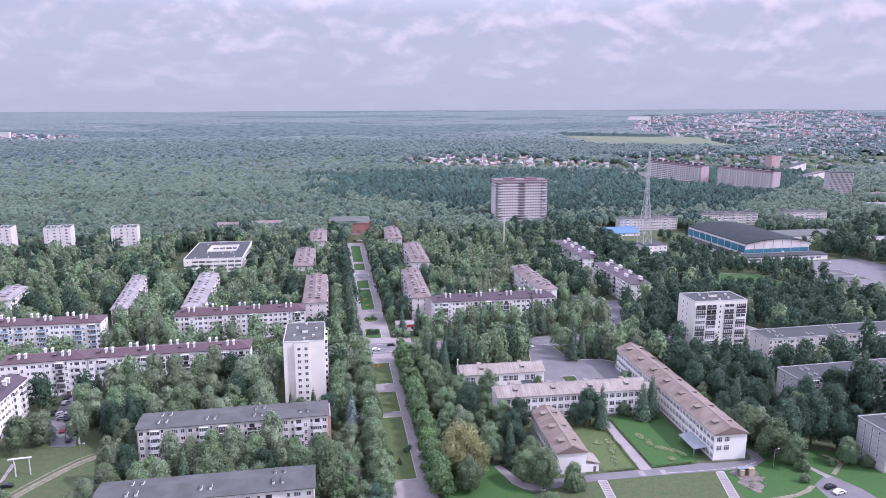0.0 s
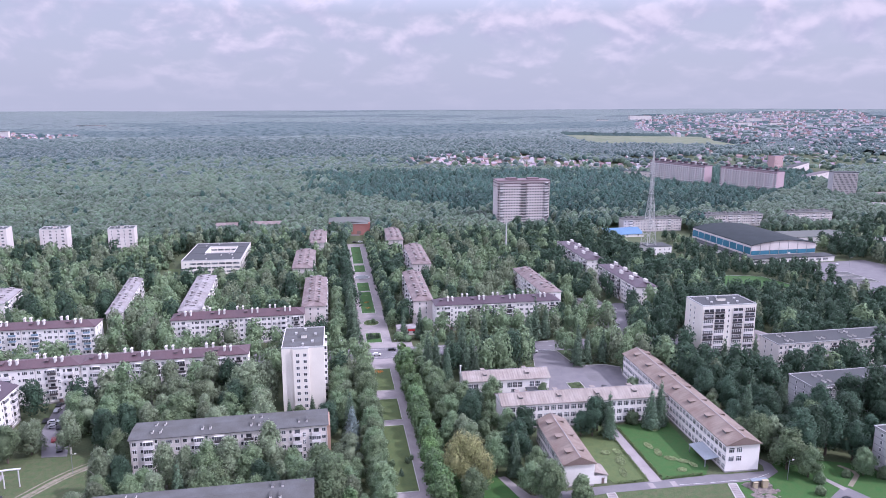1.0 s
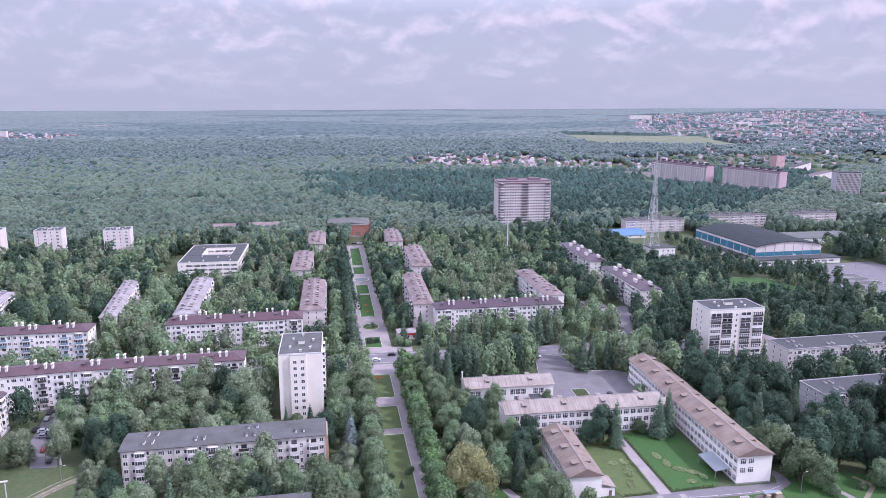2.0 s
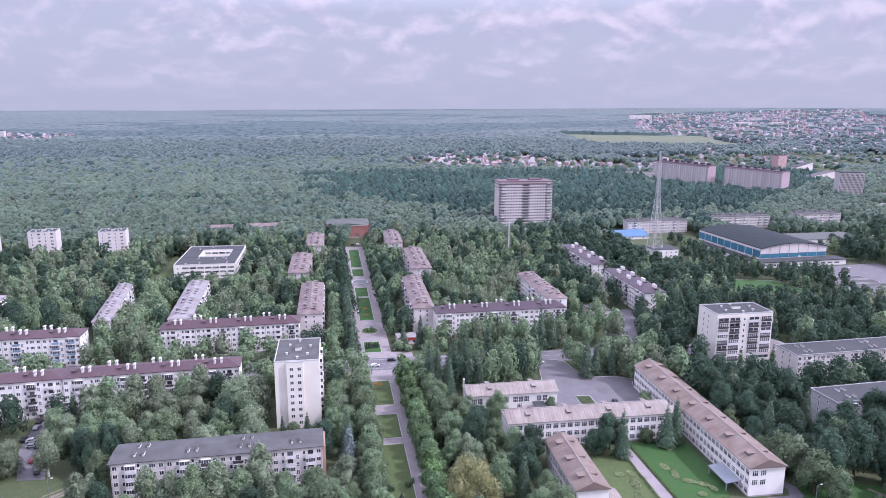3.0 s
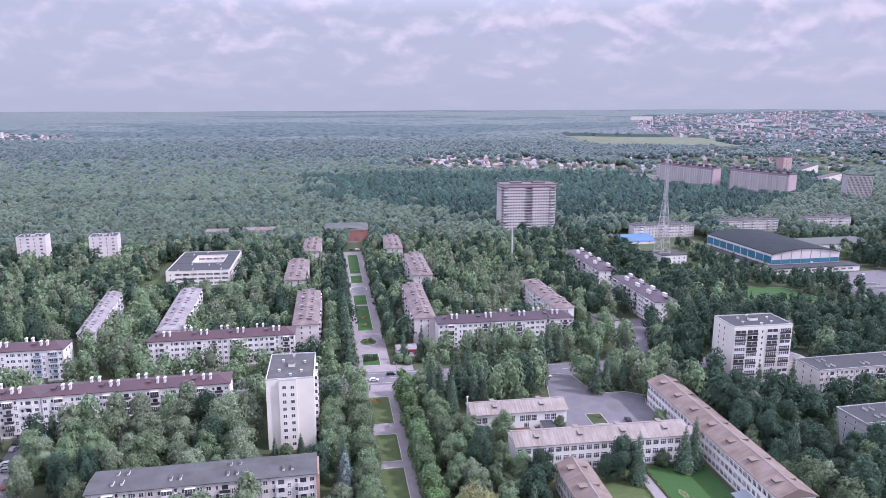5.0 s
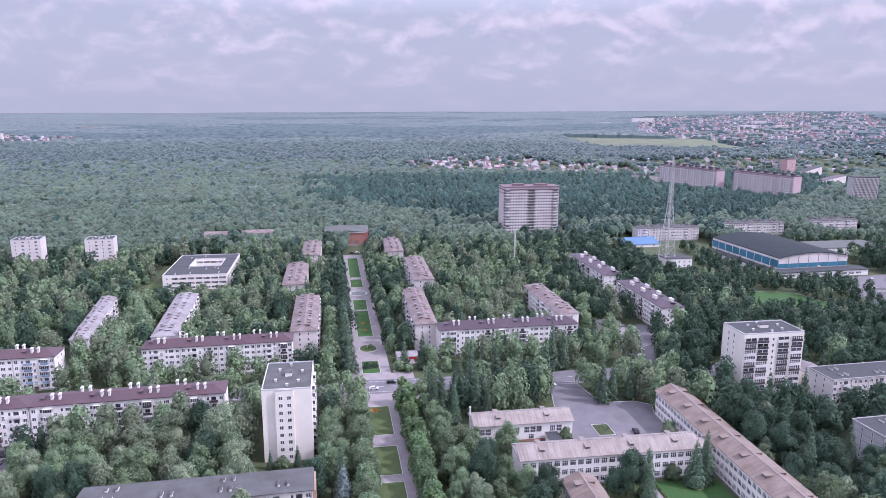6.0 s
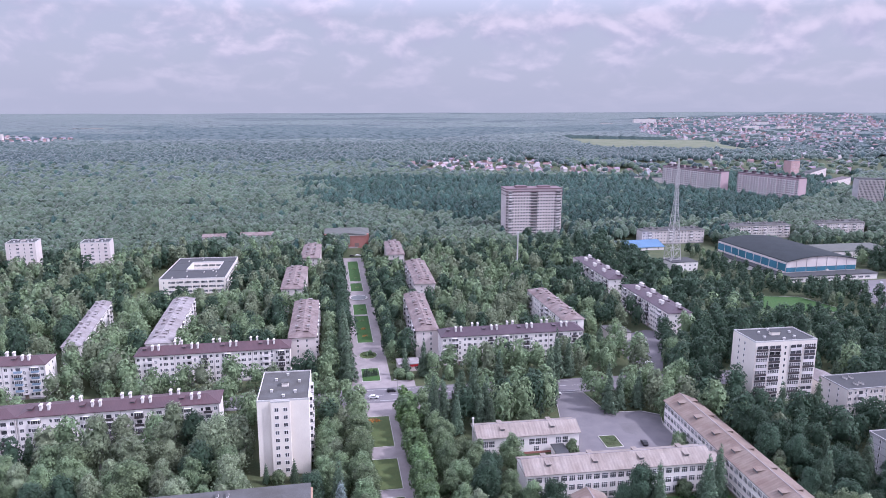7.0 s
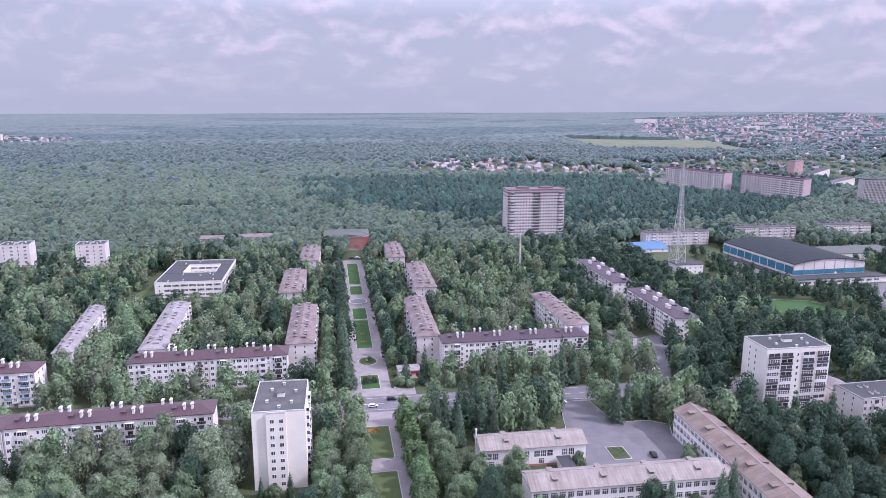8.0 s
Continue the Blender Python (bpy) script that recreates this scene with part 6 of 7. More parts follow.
def in_poly(x, y, poly):
    c = False
    for (x0, y0), (x1, y1) in zip(poly, poly[1:] + poly[:1]):
        if (y0 > y) != (y1 > y) and x < (x1 - x0) * (y - y0) / (y1 - y0) + x0:
            c = not c
    return c


rt = random.Random(11)
plan = []  # kind, x, y, scale
# rows along the alley
for k in range(19):
    y = 205 + k * 6.9
    if not 331 < y < 364:
        c = 18.2 - 0.0215 * (y - 270)
        plan.append(("alley", c + 11.2 + rt.uniform(-0.5, 0.5), y, rt.uniform(1.25, 1.5)))
        if k % 2 == 0:
            plan.append(("broad", c + 20 + rt.uniform(-1, 1), y + 2, rt.uniform(0.75, 1.0)))
for k in range(15):
    y = 203 + k * 8.8
    if y < 331:
        c = 18.2 - 0.0215 * (y - 270)
        plan.append(("broad", c - 8.6 + rt.uniform(-0.8, 0.8), y, rt.uniform(0.9, 1.15)))
        if not 236 < y < 262:
            plan.append(("pale" if k % 3 == 0 else "broad", c - 17 + rt.uniform(-1.5, 1.5), y + 4, rt.uniform(0.75, 1.0)))
for k in range(34):
    y = 368 + k * 8.2
    c = 18.2 - 0.0215 * (y - 270)
    plan.append(("spruce" if k < 7 else "dark", c - 11.6 + rt.uniform(-0.6, 0.6), y, rt.uniform(1.25, 1.55) if k < 8 else rt.uniform(0.85, 1.1)))
    if k > 2:
        plan.append(("dark" if k % 3 else "broad", c + 11.8 + rt.uniform(-0.8, 0.8), y, rt.uniform(0.8, 1.05)))
    if k < 10:
        plan.append(("spruce" if k in (1, 4) else "broad", c - 18.5 + rt.uniform(-0.8, 0.8), y + 4, rt.uniform(0.9, 1.1)))
# single trees that stand out
plan += [("yellow", 39.5, 217, 1.4), ("broad", 52.5, 231, 0.95), ("broad", 65.5, 205.0, 1.0), ("broad", 65.0, 219, 0.95), ("broad", -12.5, 203, 1.1), ("broad", -6, 207, 1.45), ("alley", 0.5, 204, 1.4), ("blue", 2.5, 250.5, 1.35), ("spruce", 101.0, 245.5, 1.05), ("dark", 95.0, 247, 1.05),
         ("dark", 98.5, 251, 0.95), ("spruce", 120.5, 251.0, 1.1), ("spruce", 125.0, 252.5, 1.1), ("spruce", 32.2, 371.5, 0.85), ("spruce", 41, 370, 1.1), ("spruce", 39.5, 319, 1.2), ("bush", 115, 255.3, 1.1), ("broad", 61.5, 249.5, 0.85), ("broad", 62, 284.5, 0.7), ("bush", 86.5, 286, 1.2), ("birch", 124.5, 279, 0.6), ("bush", 127.5, 284, 1.4), ("bush", 75.5, 203.5, 1.7),
         ("birch", -59.5, 229.5, 1.3), ("birch", -52.5, 229, 1.1), ("broad", -45, 229, 1.35), ("birch", -38.5, 229, 1.35), ("birch", -25.5, 232.5, 1.35), ("broad", -31.5, 229, 1.2), ("broad", -9, 230.5, 0.95), ("dark", -73, 226, 0.95), ("broad", -65, 224, 0.8), ("broad", -18, 227, 0.8)]
plan += [("broad", -2, 340.5, 1.05), ("broad", -10, 342, 1.15), ("broad", 4.5, 337, 1.0), ("dark", -19, 341, 1.1), ("broad", -4, 361, 1.1), ("dark", -12, 362, 1.15), ("birch", -28, 362, 1.1), ("broad", -2.5, 292, 1.0), ("broad", -2.6, 303, 1.0), ("dark", -2.2, 314, 1.1), ("broad", -4, 325, 1.1), ("broad", -13, 322, 1.1), ("broad", -2.2, 281, 0.95), ("broad", -3, 270, 1.0), ("broad", 45, 368, 0.95), ("bush", 29.5, 369, 1.1), ("bush", 34, 366.5, 0.9)]
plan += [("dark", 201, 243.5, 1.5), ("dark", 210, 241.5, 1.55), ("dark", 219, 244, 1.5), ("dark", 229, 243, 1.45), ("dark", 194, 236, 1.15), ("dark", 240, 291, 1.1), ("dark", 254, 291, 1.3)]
plan += [("spruce", -23, 281.5, 0.42), ("spruce", -13.5, 281, 0.55), ("bush", -19, 280, 1.0), ("birch", -101, 303, 1.15), ("birch", -80, 293, 1.5), ("birch", -97, 294.5, 1.4), ("broad", -92, 299, 1.25), ("birch", -57, 302, 1.5), ("pale", -41, 290, 1.5), ("birch", -33, 291, 1.55), ("broad", -63, 300, 1.3), ("dark", -49, 300, 1.25), ("pale", -66, 283, 1.2), ("dark", -45, 280, 1.2), ("broad", -36, 280.5, 1.15), ("spruce", -108, 306, 0.85), ("dark", -129, 299, 1.1), ("dark", -124, 291, 0.9),
         ("broad", -120, 255.5, 1.2), ("broad", -90.0, 272, 1.2), ("broad", -91.5, 284, 1.2), ("dark", -89, 262, 1.1), ("birch", -72, 294, 1.45), ("pale", -57, 289, 1.2), ("broad", -86, 286, 1.25), ("dark", -86, 258, 1.15), ("broad", -80, 250, 1.1), ("broad", -78, 272, 1.2), ("broad", 150, 226, 1.1), ("broad", 154.5, 213.5, 1.25), ("dark", 160.5, 216, 1.35), ("broad", 158.5, 207.5, 0.95), ("dark", 167, 219, 1.35), ("broad", 178.5, 206, 0.8), ("bush", 160, 203.5, 0.8), ("bush", 155.5, 196.8, 0.7), ("bush", 172, 206, 0.6), ("dark", 175, 221, 1.3), ("dark", 182, 216, 1.1), ("bush", 184, 203, 0.9), ("dark", 90.5, 247.5, 0.7), ("spruce", 39, 312, 1.05), ("spruce", 43, 318, 1.15), ("spruce", 40, 326, 1.0), ("spruce", 47, 309, 1.05), ("spruce", 57, 313, 1.15), ("spruce", 60, 306.5, 1.0), ("dark", 52, 318, 1.1), ("broad", 66, 312, 1.2), ("broad", 74, 313, 1.25), ("dark", 80, 318, 1.2), ("broad", 87, 322, 1.15), ("dark", 69, 322, 1.2)]
plan += [("broad", 90, 334, 1.25), ("dark", 83.5, 331, 1.3), ("broad", 77, 335, 1.25), ("dark", 88.5, 326, 1.05), ("bush", 15.2, 251.5, 0.42), ("bush", 16.2, 234.5, 0.5), ("cypress", 18.9, 228, 1.0), ("bush", 21.8, 236.5, 0.45), ("bush", 23.4, 238.5, 0.4), ("bush", 16.8, 402.5, 0.55), ("bush", 15.0, 401.6, 0.4)]
for k in range(6):
    q = AL @ Vector((-2.8 + 1.1 * k, 103.5 + 0.2 * k, 0))
    plan.append(("cypress", q.x, q.y, rt.uniform(0.85, 1.15)))
for k in range(15):
    plan.append((("spruce", "dark", "dark")[k % 3], 320 + (k % 5) * 8.5 + rt.uniform(-2, 2), 462 + (k // 5) * 8 + rt.uniform(-2, 2), rt.uniform(0.75, 1.05)))
done = [(x, y, 3.2 * s) for _, x, y, s in plan]
cell = {}
for x, y, r in done:
    cell.setdefault((int(x // 8), int(y // 8)), []).append((x, y, r))


def crowded(x, y, r):
    cx, cy = int(x // 8), int(y // 8)
    return any((x - a) ** 2 + (y - b) ** 2 < (r + q) ** 2 for i in (-1, 0, 1) for j in (-1, 0, 1) for a, b, q in cell.get((cx + i, cy + j), ()))


def low_ground(x, y):
    """Young planting: before the courtyard building, round the sports field and the mast."""
    return (-128 < x < -70 and 492 < y < 540) or (244 < x < 326 and 398 < y < 486) or (236 < x < 300 and 478 < y < 570) or (270 < x < 520 and 600 < y < 680)


yy = 176.0
while yy < 655:
    step = 5.6 if yy < 420 else 6.6
    xx = -0.47 * yy - 28
    while xx < 0.88 * yy + 25:
        x, y = xx + rt.uniform(-2.4, 2.4), yy + rt.uniform(-2.4, 2.4)
        s = rt.uniform(0.78, 1.3) if y > 250 or x > 140 else rt.uniform(0.7, 1.15)
        if -140 < x < -20 and 385 < y < 480:
            s = rt.uniform(1.0, 1.45)
        if low_ground(x, y):
            s = rt.uniform(0.5, 0.75)
        if rt.random() < 0.93 and not blocked(x, y, 2.4 * s) and not crowded(x, y, 2.7 * s):
            q = rt.random()
            # More dark leaves in the east and beyond y 380 paint in cloud shade.
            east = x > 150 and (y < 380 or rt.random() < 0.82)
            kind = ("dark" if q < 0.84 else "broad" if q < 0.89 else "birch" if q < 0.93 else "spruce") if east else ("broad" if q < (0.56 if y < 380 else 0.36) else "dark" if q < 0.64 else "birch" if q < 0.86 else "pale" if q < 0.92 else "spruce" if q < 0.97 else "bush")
            if 45 < x < 125 and 316 < y < 342 and rt.random() < 0.6:
                kind = "spruce"
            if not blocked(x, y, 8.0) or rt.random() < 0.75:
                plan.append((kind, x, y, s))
                cell.setdefault((int(x // 8), int(y // 8)), []).append((x, y, 2.7 * s))
        xx += step
    yy += step

# the planting round the arena and its field is low
plan = [(k, x, y, min(s, 0.85 if 316 < x < 360 and 458 < y < 486 else 0.46 if x < 330 and y < 452 else 0.64) if 244 < x < 420 and 405 < y < 600 else s) for k, x, y, s in plan]
plan.sort(key=lambda p: math.hypot(p[1] - 20, p[2]))
heaps = {}
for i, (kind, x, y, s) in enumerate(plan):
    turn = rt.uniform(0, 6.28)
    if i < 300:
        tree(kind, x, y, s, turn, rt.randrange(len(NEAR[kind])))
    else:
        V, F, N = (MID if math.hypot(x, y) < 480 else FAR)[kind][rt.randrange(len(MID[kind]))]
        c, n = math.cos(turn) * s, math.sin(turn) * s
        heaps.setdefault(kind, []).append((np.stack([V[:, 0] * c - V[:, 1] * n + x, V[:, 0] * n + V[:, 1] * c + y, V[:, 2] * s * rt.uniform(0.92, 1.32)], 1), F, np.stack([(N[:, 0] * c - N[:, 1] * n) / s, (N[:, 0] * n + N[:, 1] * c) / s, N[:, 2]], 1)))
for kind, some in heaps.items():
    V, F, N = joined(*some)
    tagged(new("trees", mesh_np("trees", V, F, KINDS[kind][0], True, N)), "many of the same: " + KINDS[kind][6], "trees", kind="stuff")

# ---- woods beyond the town ----
VILLAGES = [[(95, 1390), (330, 1290), (600, 1230), (640, 1400), (480, 1560), (450, 1800), (300, 1800), (150, 1600)],
            [(640, 1330), (900, 1250), (1250, 1300), (2600, 2900), (3000, 3900), (1700, 3950), (1250, 2900), (1180, 2050), (900, 1700), (640, 1600)],
            [(-1400, 2500), (-960, 2450), (-900, 2650), (-1300, 2800)]]
FIELDS = [[(760, 2050), (1230, 1930), (1330, 2500), (850, 2700)]]


def clouded_share(x, y):
    """Share of crowns darkened to paint in a cloud's shadow: a broad stand behind the alley's end, with a ragged edge.
    """
    edge = noise.noise((x * 0.006, y * 0.006, 3.3)) * 90 + noise.noise((x * 0.03, y * 0.03, 1.3)) * 50
    west = -5 - 0.18 * (y - 915) if y > 915 else -5 + 0.87 * (915 - y)
    if y > 1225 + edge * 0.4 or x < west + edge or x > 1.05 * y - 330:
        return 0.03
    return 0.95 if y > 815 + 0.5 * edge else 0.75 if y > 745 else 0.3


def soft_normals(V):
    """Normals of a crown as seen from far: leaning to the sky."""
    return unit(unit(V) + (0, 0, 0.7))


def woods():
    sets = {"deciduous": [], "clouded": [], "distant": []}
    leafy = []
    r = random.Random(21)
    rn = np.random.default_rng(22)
    shapes = [ico_v * (1 + 0.17 * rn.normal(size=(len(ico_v), 1)).clip(-1.3, 1.3)) for _ in range(12)]
    low_shapes = [oct_v * (1 + 0.27 * rn.normal(size=(12, 1)).clip(-1.3, 1.3)) for _ in range(12)]
    y = 640.0
    while y < 1620:
        step = 6.4 + (y - 640) * 0.0062
        x = -0.46 * y - 15
        while x < 0.88 * y + 15:
            px, py = x + r.uniform(-0.45, 0.45) * step, y + r.uniform(-0.45, 0.45) * step
            x += step
            if blocked(px, py, 3) or (any(in_poly(px, py, v) for v in VILLAGES) and r.random() < 0.92):
                continue
            clouded = r.random() < clouded_share(px, py)
            h = r.uniform(11, 16) if not clouded else r.uniform(12, 19)
            w = step * r.uniform(0.55, 0.8) if not clouded else step * r.uniform(0.45, 0.65)
            V = shapes[r.randrange(12)] if py < 900 or (clouded and py < 960) else low_shapes[r.randrange(12)]
            a = r.uniform(0, 6.28)
            c, s = math.cos(a) * w, math.sin(a) * w
            top = V[:, 2]
            taper = 1.0 if not clouded else (1.1 - 0.5 * np.clip((top + 0.6) / 1.6, 0, 1))
            hz = h * 0.42
            # The colour with painted haze grows more common with distance.
            key = "clouded" if clouded else "distant" if r.random() < (py - 1050) / 900 else "deciduous"
            if py < 960 and not (clouded and py > 900):
                many = 40 if py < 780 else 24
                q = rn.normal(size=(many, 3))
                q /= np.linalg.norm(q, axis=1, keepdims=True)
                q[:, 2] = np.abs(q[:, 2])
                leafy.append((leaf_quads(q * (w, w, h * 0.42) * rn.uniform(0.92, 1.1, (many, 1)) + (px, py, h * 0.58), q + 0.4 * rn.normal(size=q.shape), rn.uniform(0.6, 1.2, many), rn)[0], unit(q + 0.3 * rn.normal(size=q.shape) + (0, 0, 0.4)), clouded))
            sets[key].append((np.stack([(V[:, 0] * c - V[:, 1] * s) * taper + px, (V[:, 0] * s + V[:, 1] * c) * taper + py, h - hz + top * hz], 1), ico_f if len(V) > 12 else oct_up, soft_normals(np.stack([(V[:, 0] * c - V[:, 1] * s) / w, (V[:, 0] * s + V[:, 1] * c) / w, top], 1))))
        y += step
    belt = []
    while y < 2330:
        step = 10.6 + (y - 1600) * 0.006
        x = -0.46 * y - 15
        while x < 0.88 * y + 15:
            px, py = x + r.uniform(-0.45, 0.45) * step, y + r.uniform(-0.45, 0.45) * step
            x += step
            if (any(in_poly(px, py, v) for v in VILLAGES) and r.random() < 0.76) or any(in_poly(px, py, f) for f in FIELDS):
                continue
            w, h = step * r.uniform(0.45, 0.8), r.uniform(9, 20)
            belt.append(oct_v * (w, w, h * 0.45) * (1 + 0.28 * rn.normal(size=(12, 1)).clip(-1.3, 1.3)) + (px, py, h * 0.55 + rise_of(px, py)))
        y += step
    for dark, material in ((False, WOODS), (True, CLOUDED_WOODS)):
        V, N = np.concatenate([q for q, _, p in leafy if p == dark]), np.repeat(np.concatenate([q for _, q, p in leafy if p == dark]), 4, 0)
        tagged(new("woods", mesh_np("woods", V, np.arange(len(V)).reshape(-1, 4), material, True, N)), "sprays at the wood's near edge, darkened as a cloud's shadow" if dark else "leafy crowns at the near edge of the wood", "forest", kind="stuff")
    V, k = np.concatenate(belt), len(belt)
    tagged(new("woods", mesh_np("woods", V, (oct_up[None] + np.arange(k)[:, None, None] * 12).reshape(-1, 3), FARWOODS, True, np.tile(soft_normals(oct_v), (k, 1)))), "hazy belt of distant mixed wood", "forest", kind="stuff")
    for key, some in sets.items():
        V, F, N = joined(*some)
        tagged(new("woods", mesh_np("woods", V, F, {"clouded": CLOUDED_WOODS, "deciduous": WOODS, "distant": FARWOODS}[key], True, N)), "dense wood beyond the town, darkened as a cloud's shadow" if key == "clouded" else "dense green mixed wood beyond the town", "forest", kind="stuff")


woods()


def far_canopy():
    """The distant woods as one rough canopy with clearings for fields and settlements."""
    radii = [2150.0]
    while radii[-1] < 4930:
        radii.append(radii[-1] + 10 + (radii[-1] - 2150) * 0.008)
    radii = np.array(radii)
    ang = np.linspace(radians(-31), radians(47), 330)
    rn = np.random.default_rng(5)

    def lift(R, A):
        X, Y = R * np.sin(A), R * np.cos(A)
        big = np.array([[noise.noise((x * 0.0016, y * 0.0016, 1.0)) for x, y in zip(xr, yr)] for xr, yr in zip(X[::4, ::4], Y[::4, ::4])])
        big = np.repeat(np.repeat(big, 4, 0), 4, 1)[: R.shape[0], : R.shape[1]]
        return 11 + 4 * big + rn.uniform(-1, 1, R.shape) ** 3 * 4.5 * np.clip(1.15 - (R - 2150) / 2400, 0.15, 1)

    V, F = fan(radii, ang, lift)
    for poly in VILLAGES + FIELDS:
        xs, ys = [p[0] for p in poly], [p[1] for p in poly]
        idx = np.nonzero((V[:, 0] > min(xs)) & (V[:, 0] < max(xs)) & (V[:, 1] > min(ys)) & (V[:, 1] < max(ys)))[0]
        for i in idx:
            if in_poly(V[i, 0], V[i, 1], poly) and (poly in FIELDS or noise.noise((V[i, 0] * 0.012, V[i, 1] * 0.012, 7)) < 0.12):
                V[i, 2] = rise_of(V[i, 0], V[i, 1]) + 0.4
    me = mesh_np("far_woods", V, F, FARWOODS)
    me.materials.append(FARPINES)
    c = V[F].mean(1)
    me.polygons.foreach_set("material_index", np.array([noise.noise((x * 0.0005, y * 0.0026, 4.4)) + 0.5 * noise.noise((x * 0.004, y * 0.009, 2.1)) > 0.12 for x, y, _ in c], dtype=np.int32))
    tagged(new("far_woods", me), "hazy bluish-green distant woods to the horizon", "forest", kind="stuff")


far_canopy()


# ---- distant settlements ----
for poly in FIELDS:
    edge = []
    for (x0, y0), (x1, y1) in zip(poly, poly[1:] + poly[:1]):
        for k in range(8):
            f = k / 8
            x, y = x0 + (x1 - x0) * f, y0 + (y1 - y0) * f
            edge.append((x + 45 * noise.noise((x * 0.01, y * 0.01, 2)), y + 45 * noise.noise((x * 0.01, y * 0.01, 9))))
    b = MB().face([(x, y, rise_of(x, y) + 2.0) for x, y in edge])
    tagged(new("meadow", b.mesh("meadow", FIELD)), "pale dry meadow among distant woods", "field", kind="structure")

ROOFS = [mat("house_roof_" + k, c, 0.7, vary=0.08) for k, c in (("grey", (0.30, 0.30, 0.32)), ("pale", (0.36, 0.32, 0.34)), ("red", (0.25, 0.165, 0.165)), ("violet", (0.26, 0.20, 0.26)), ("brown", (0.17, 0.11, 0.10)), ("mauve", (0.36, 0.28, 0.33)))]
WALLS = [PINKWALL, SLABWALL, PINKBRICK, GREYWALL]


def house_shape(L, W, H, rise):
    w = MB().box(-L / 2, L / 2, -W / 2, W / 2, -1, H)
    w.solid([(-L / 2, -W / 2, H), (-L / 2, W / 2, H), (-L / 2, 0, H + rise), (L / 2, -W / 2, H), (L / 2, W / 2, H), (L / 2, 0, H + rise)], [(0, 2, 1), (3, 4, 5)])
    o = 0.5
    q = MB().solid([(-L / 2 - o, -W / 2 - o, H - 0.3), (L / 2 + o, -W / 2 - o, H - 0.3), (L / 2 + o, 0, H + rise), (-L / 2 - o, 0, H + rise), (-L / 2 - o, W / 2 + o, H - 0.3), (L / 2 + o, W / 2 + o, H - 0.3), (-L / 2 - o, -W / 2 - o, H), (L / 2 + o, -W / 2 - o, H), (L / 2 + o, 0, H + rise + 0.3), (-L / 2 - o, 0, H + rise + 0.3), (-L / 2 - o, W / 2 + o, H), (L / 2 + o, W / 2 + o, H)],
                   [(3, 2, 1, 0), (4, 5, 2, 3), (6, 7, 8, 9), (9, 8, 11, 10), (0, 1, 7, 6), (5, 4, 10, 11)])
    return w, q


r6 = random.Random(6)
shapes6 = [(house_shape(L, W, H, q)) for L, W, H, q in ((9, 7, 4.5, 3), (11, 8, 5, 3.2), (9, 9, 6, 3.5), (13, 8, 4.5, 3))]
wall_meshes = [[s[0].mesh("wall", m) for m in WALLS] for s in shapes6]
roof_meshes = [[s[1].mesh("roof", m) for m in ROOFS] for s in shapes6]
made = 0
while made < 300:
    poly = VILLAGES[0] if made < 230 else VILLAGES[1]
    x, y = (r6.uniform(95, 640), r6.uniform(1230, 1800)) if made < 230 else (r6.uniform(640, 1200), r6.uniform(1260, 1700))
    if not in_poly(x, y, poly) or blocked(x, y, 5):
        continue
    k, ro = r6.randrange(4), r6.randrange(6)
    t = thing("cottage", ("grey", "pale", "red", "violet", "brown", "mauve")[ro] + "-roofed village house among gardens", "house", pose(x, y, rise_of(x, y), 0, 0, r6.uniform(0, 180)), "village houses")
    part("wall", wall_meshes[k][r6.randrange(4)], t)
    part("roof", roof_meshes[k][ro], t)
    made += 1
far_b = {}
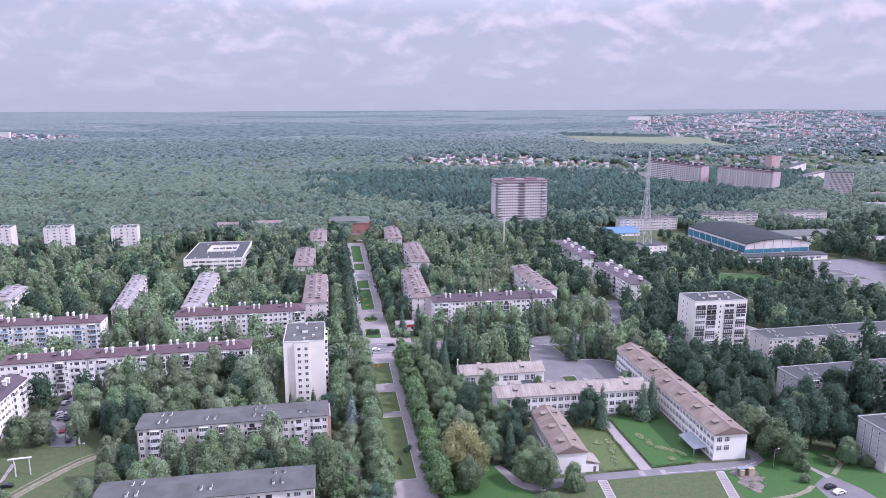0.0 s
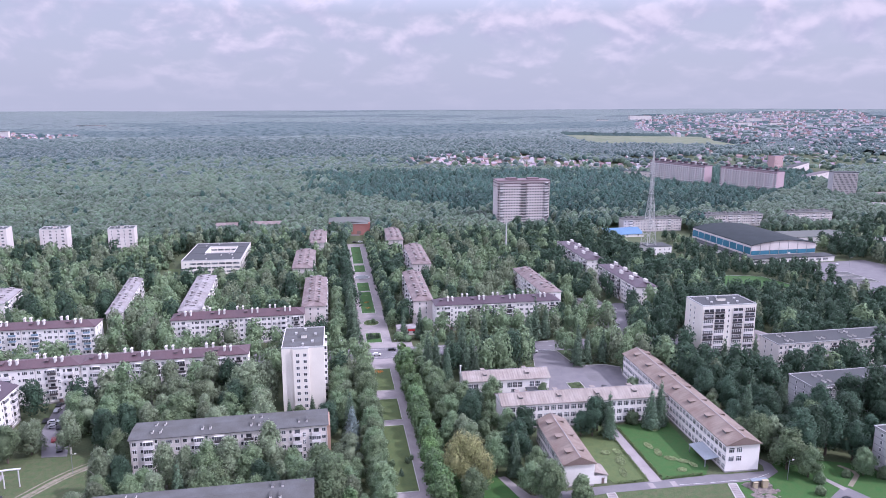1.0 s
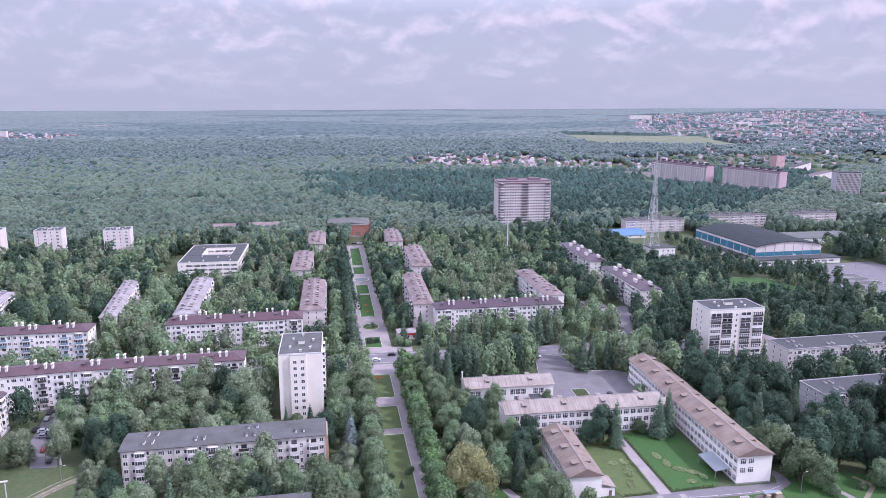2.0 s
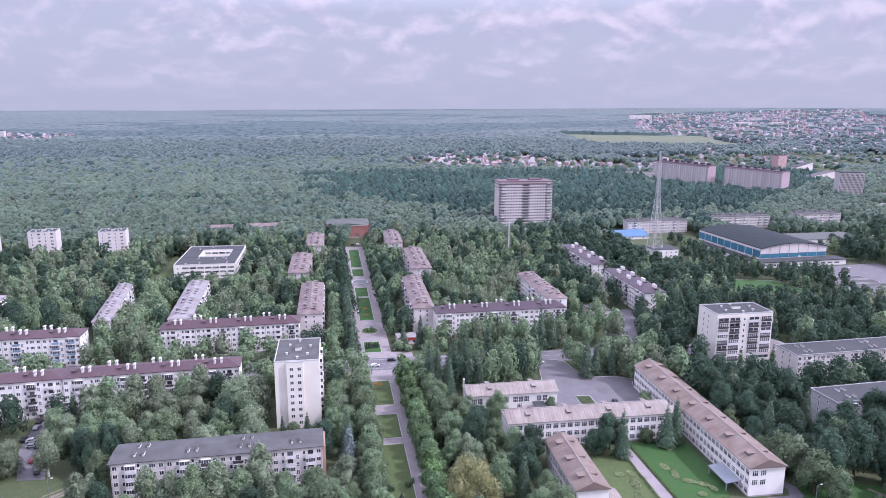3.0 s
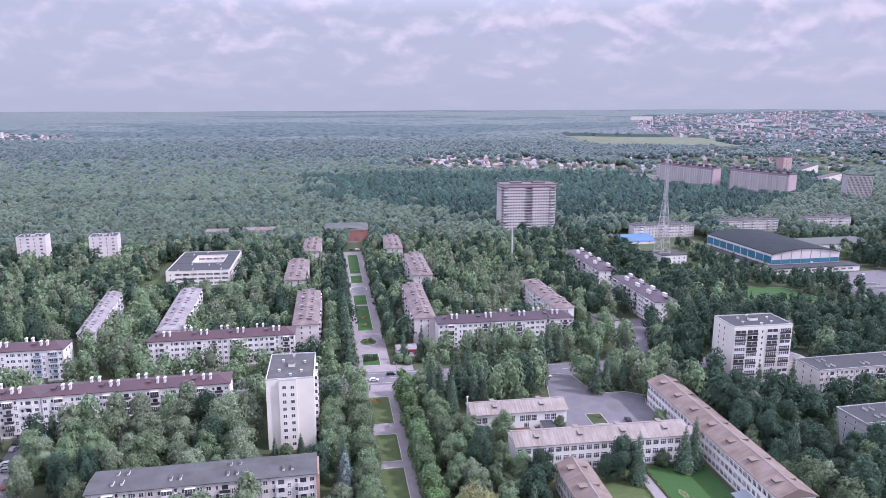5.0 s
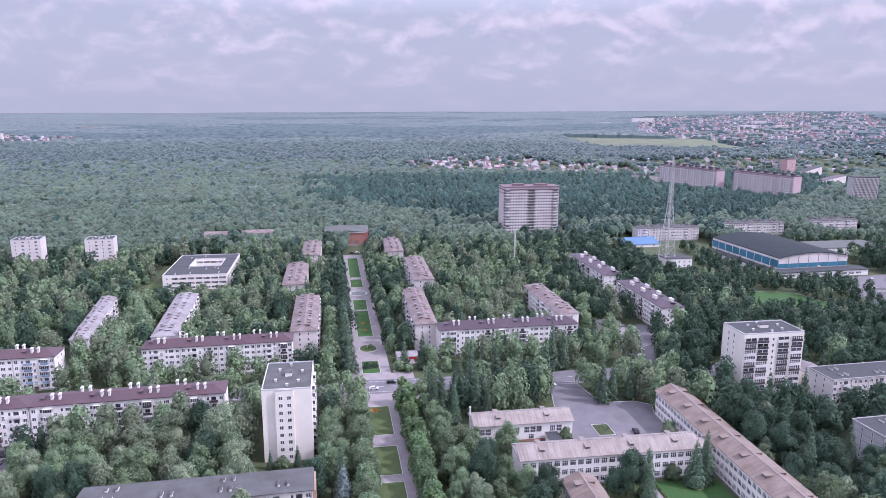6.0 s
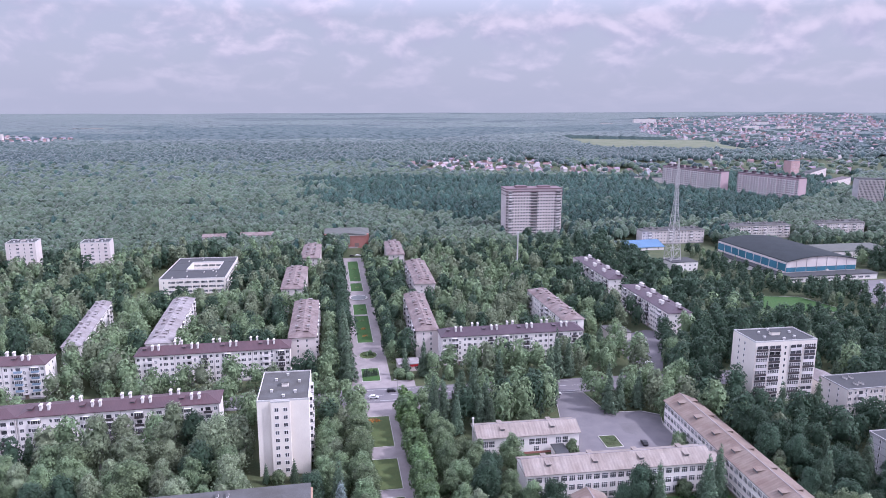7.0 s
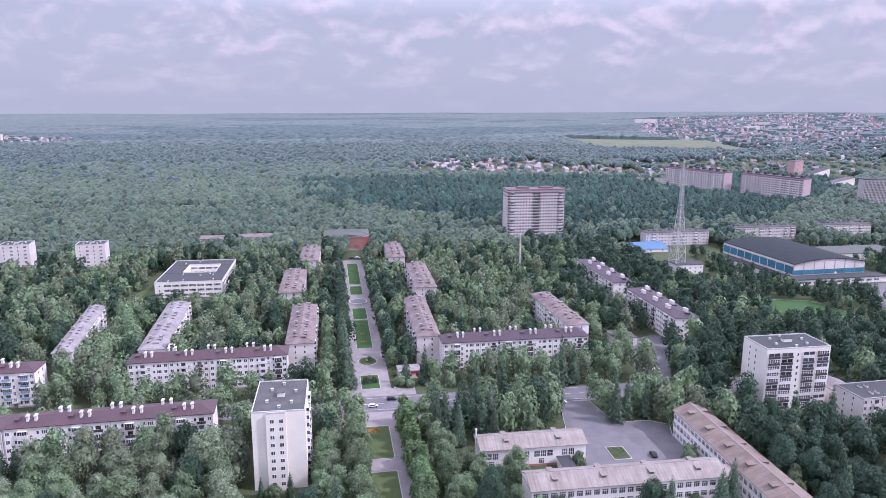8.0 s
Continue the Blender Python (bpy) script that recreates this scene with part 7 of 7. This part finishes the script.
for i in range(2600):
    poly = VILLAGES[1] if i < 2450 else VILLAGES[2]
    x, y = (r6.uniform(900, 3000), r6.uniform(1650, 3950)) if i < 2450 else (r6.uniform(-1400, -900), r6.uniform(2450, 2800))
    if not in_poly(x, y, poly) or any(in_poly(x, y, f) for f in FIELDS):
        continue
    L, W, H = r6.uniform(8, 14), r6.uniform(6.5, 9.5), r6.uniform(4.5, 8)
    a, z = r6.uniform(0, 3.14), rise_of(x, y) + 3
    ro, wa = r6.randrange(6), r6.randrange(4)
    c, s = math.cos(a), math.sin(a)
    for key, pts, fs in ((("w", wa), [(-L / 2, -W / 2, -3), (L / 2, -W / 2, -3), (L / 2, W / 2, -3), (-L / 2, W / 2, -3), (-L / 2, -W / 2, H), (L / 2, -W / 2, H), (L / 2, W / 2, H), (-L / 2, W / 2, H)], [(0, 1, 5, 4), (1, 2, 6, 5), (2, 3, 7, 6), (3, 0, 4, 7)]),
                         (("r", ro), [(-L / 2 - 0.6, -W / 2 - 0.6, H), (L / 2 + 0.6, -W / 2 - 0.6, H), (L / 2 + 0.6, W / 2 + 0.6, H), (-L / 2 - 0.6, W / 2 + 0.6, H), (-L / 2, 0, H + 4), (L / 2, 0, H + 4)], [(0, 1, 5, 4), (1, 2, 5), (2, 3, 4, 5), (3, 0, 4)])):
        far_b.setdefault(key, MB()).solid([(x + p * c - q * s, y + p * s + q * c, z + h) for p, q, h in pts], fs)
for (k, i), b in far_b.items():
    mm = (WALLS if k == "w" else ROOFS)[i]
    tagged(new("far_houses", b.mesh("far_houses", mm)), "scattered distant low houses of the outskirts", "houses", kind="stuff")
for x, y, L, H, a in ((1560, 3560, 130, 26, 8), (1840, 3050, 90, 14, 10), (1960, 2980, 70, 14, 5), (2050, 3300, 80, 16, 0), (1330, 3500, 60, 12, 0), (-1330, 2620, 60, 22, 0), (-1240, 2640, 70, 24, 5), (-1150, 2610, 40, 22, 0), (-1090, 3300, 120, 8, 5)):
    t = thing("distant_block", "pale distant apartment slab on the outskirts", "apartment building", pose(x, y, rise_of(x, y) - 2, 0, 0, a), "distant slabs")
    part("wall", MB().box(-L / 2, L / 2, -7, 7, 0, H + 6), t, PINKWALL)
    for f in range(int((H + 4) / 3.2)):
        part("window_row", MB().box(-L / 2 + 2, L / 2 - 2, -7.06, -6.98, 2 + f * 3.2, 3.4 + f * 3.2), t, VENT)
    part("roof", MB().box(-L / 2 - 0.5, L / 2 + 0.5, -7.5, 7.5, H + 6, H + 7), t, DARKROOF)
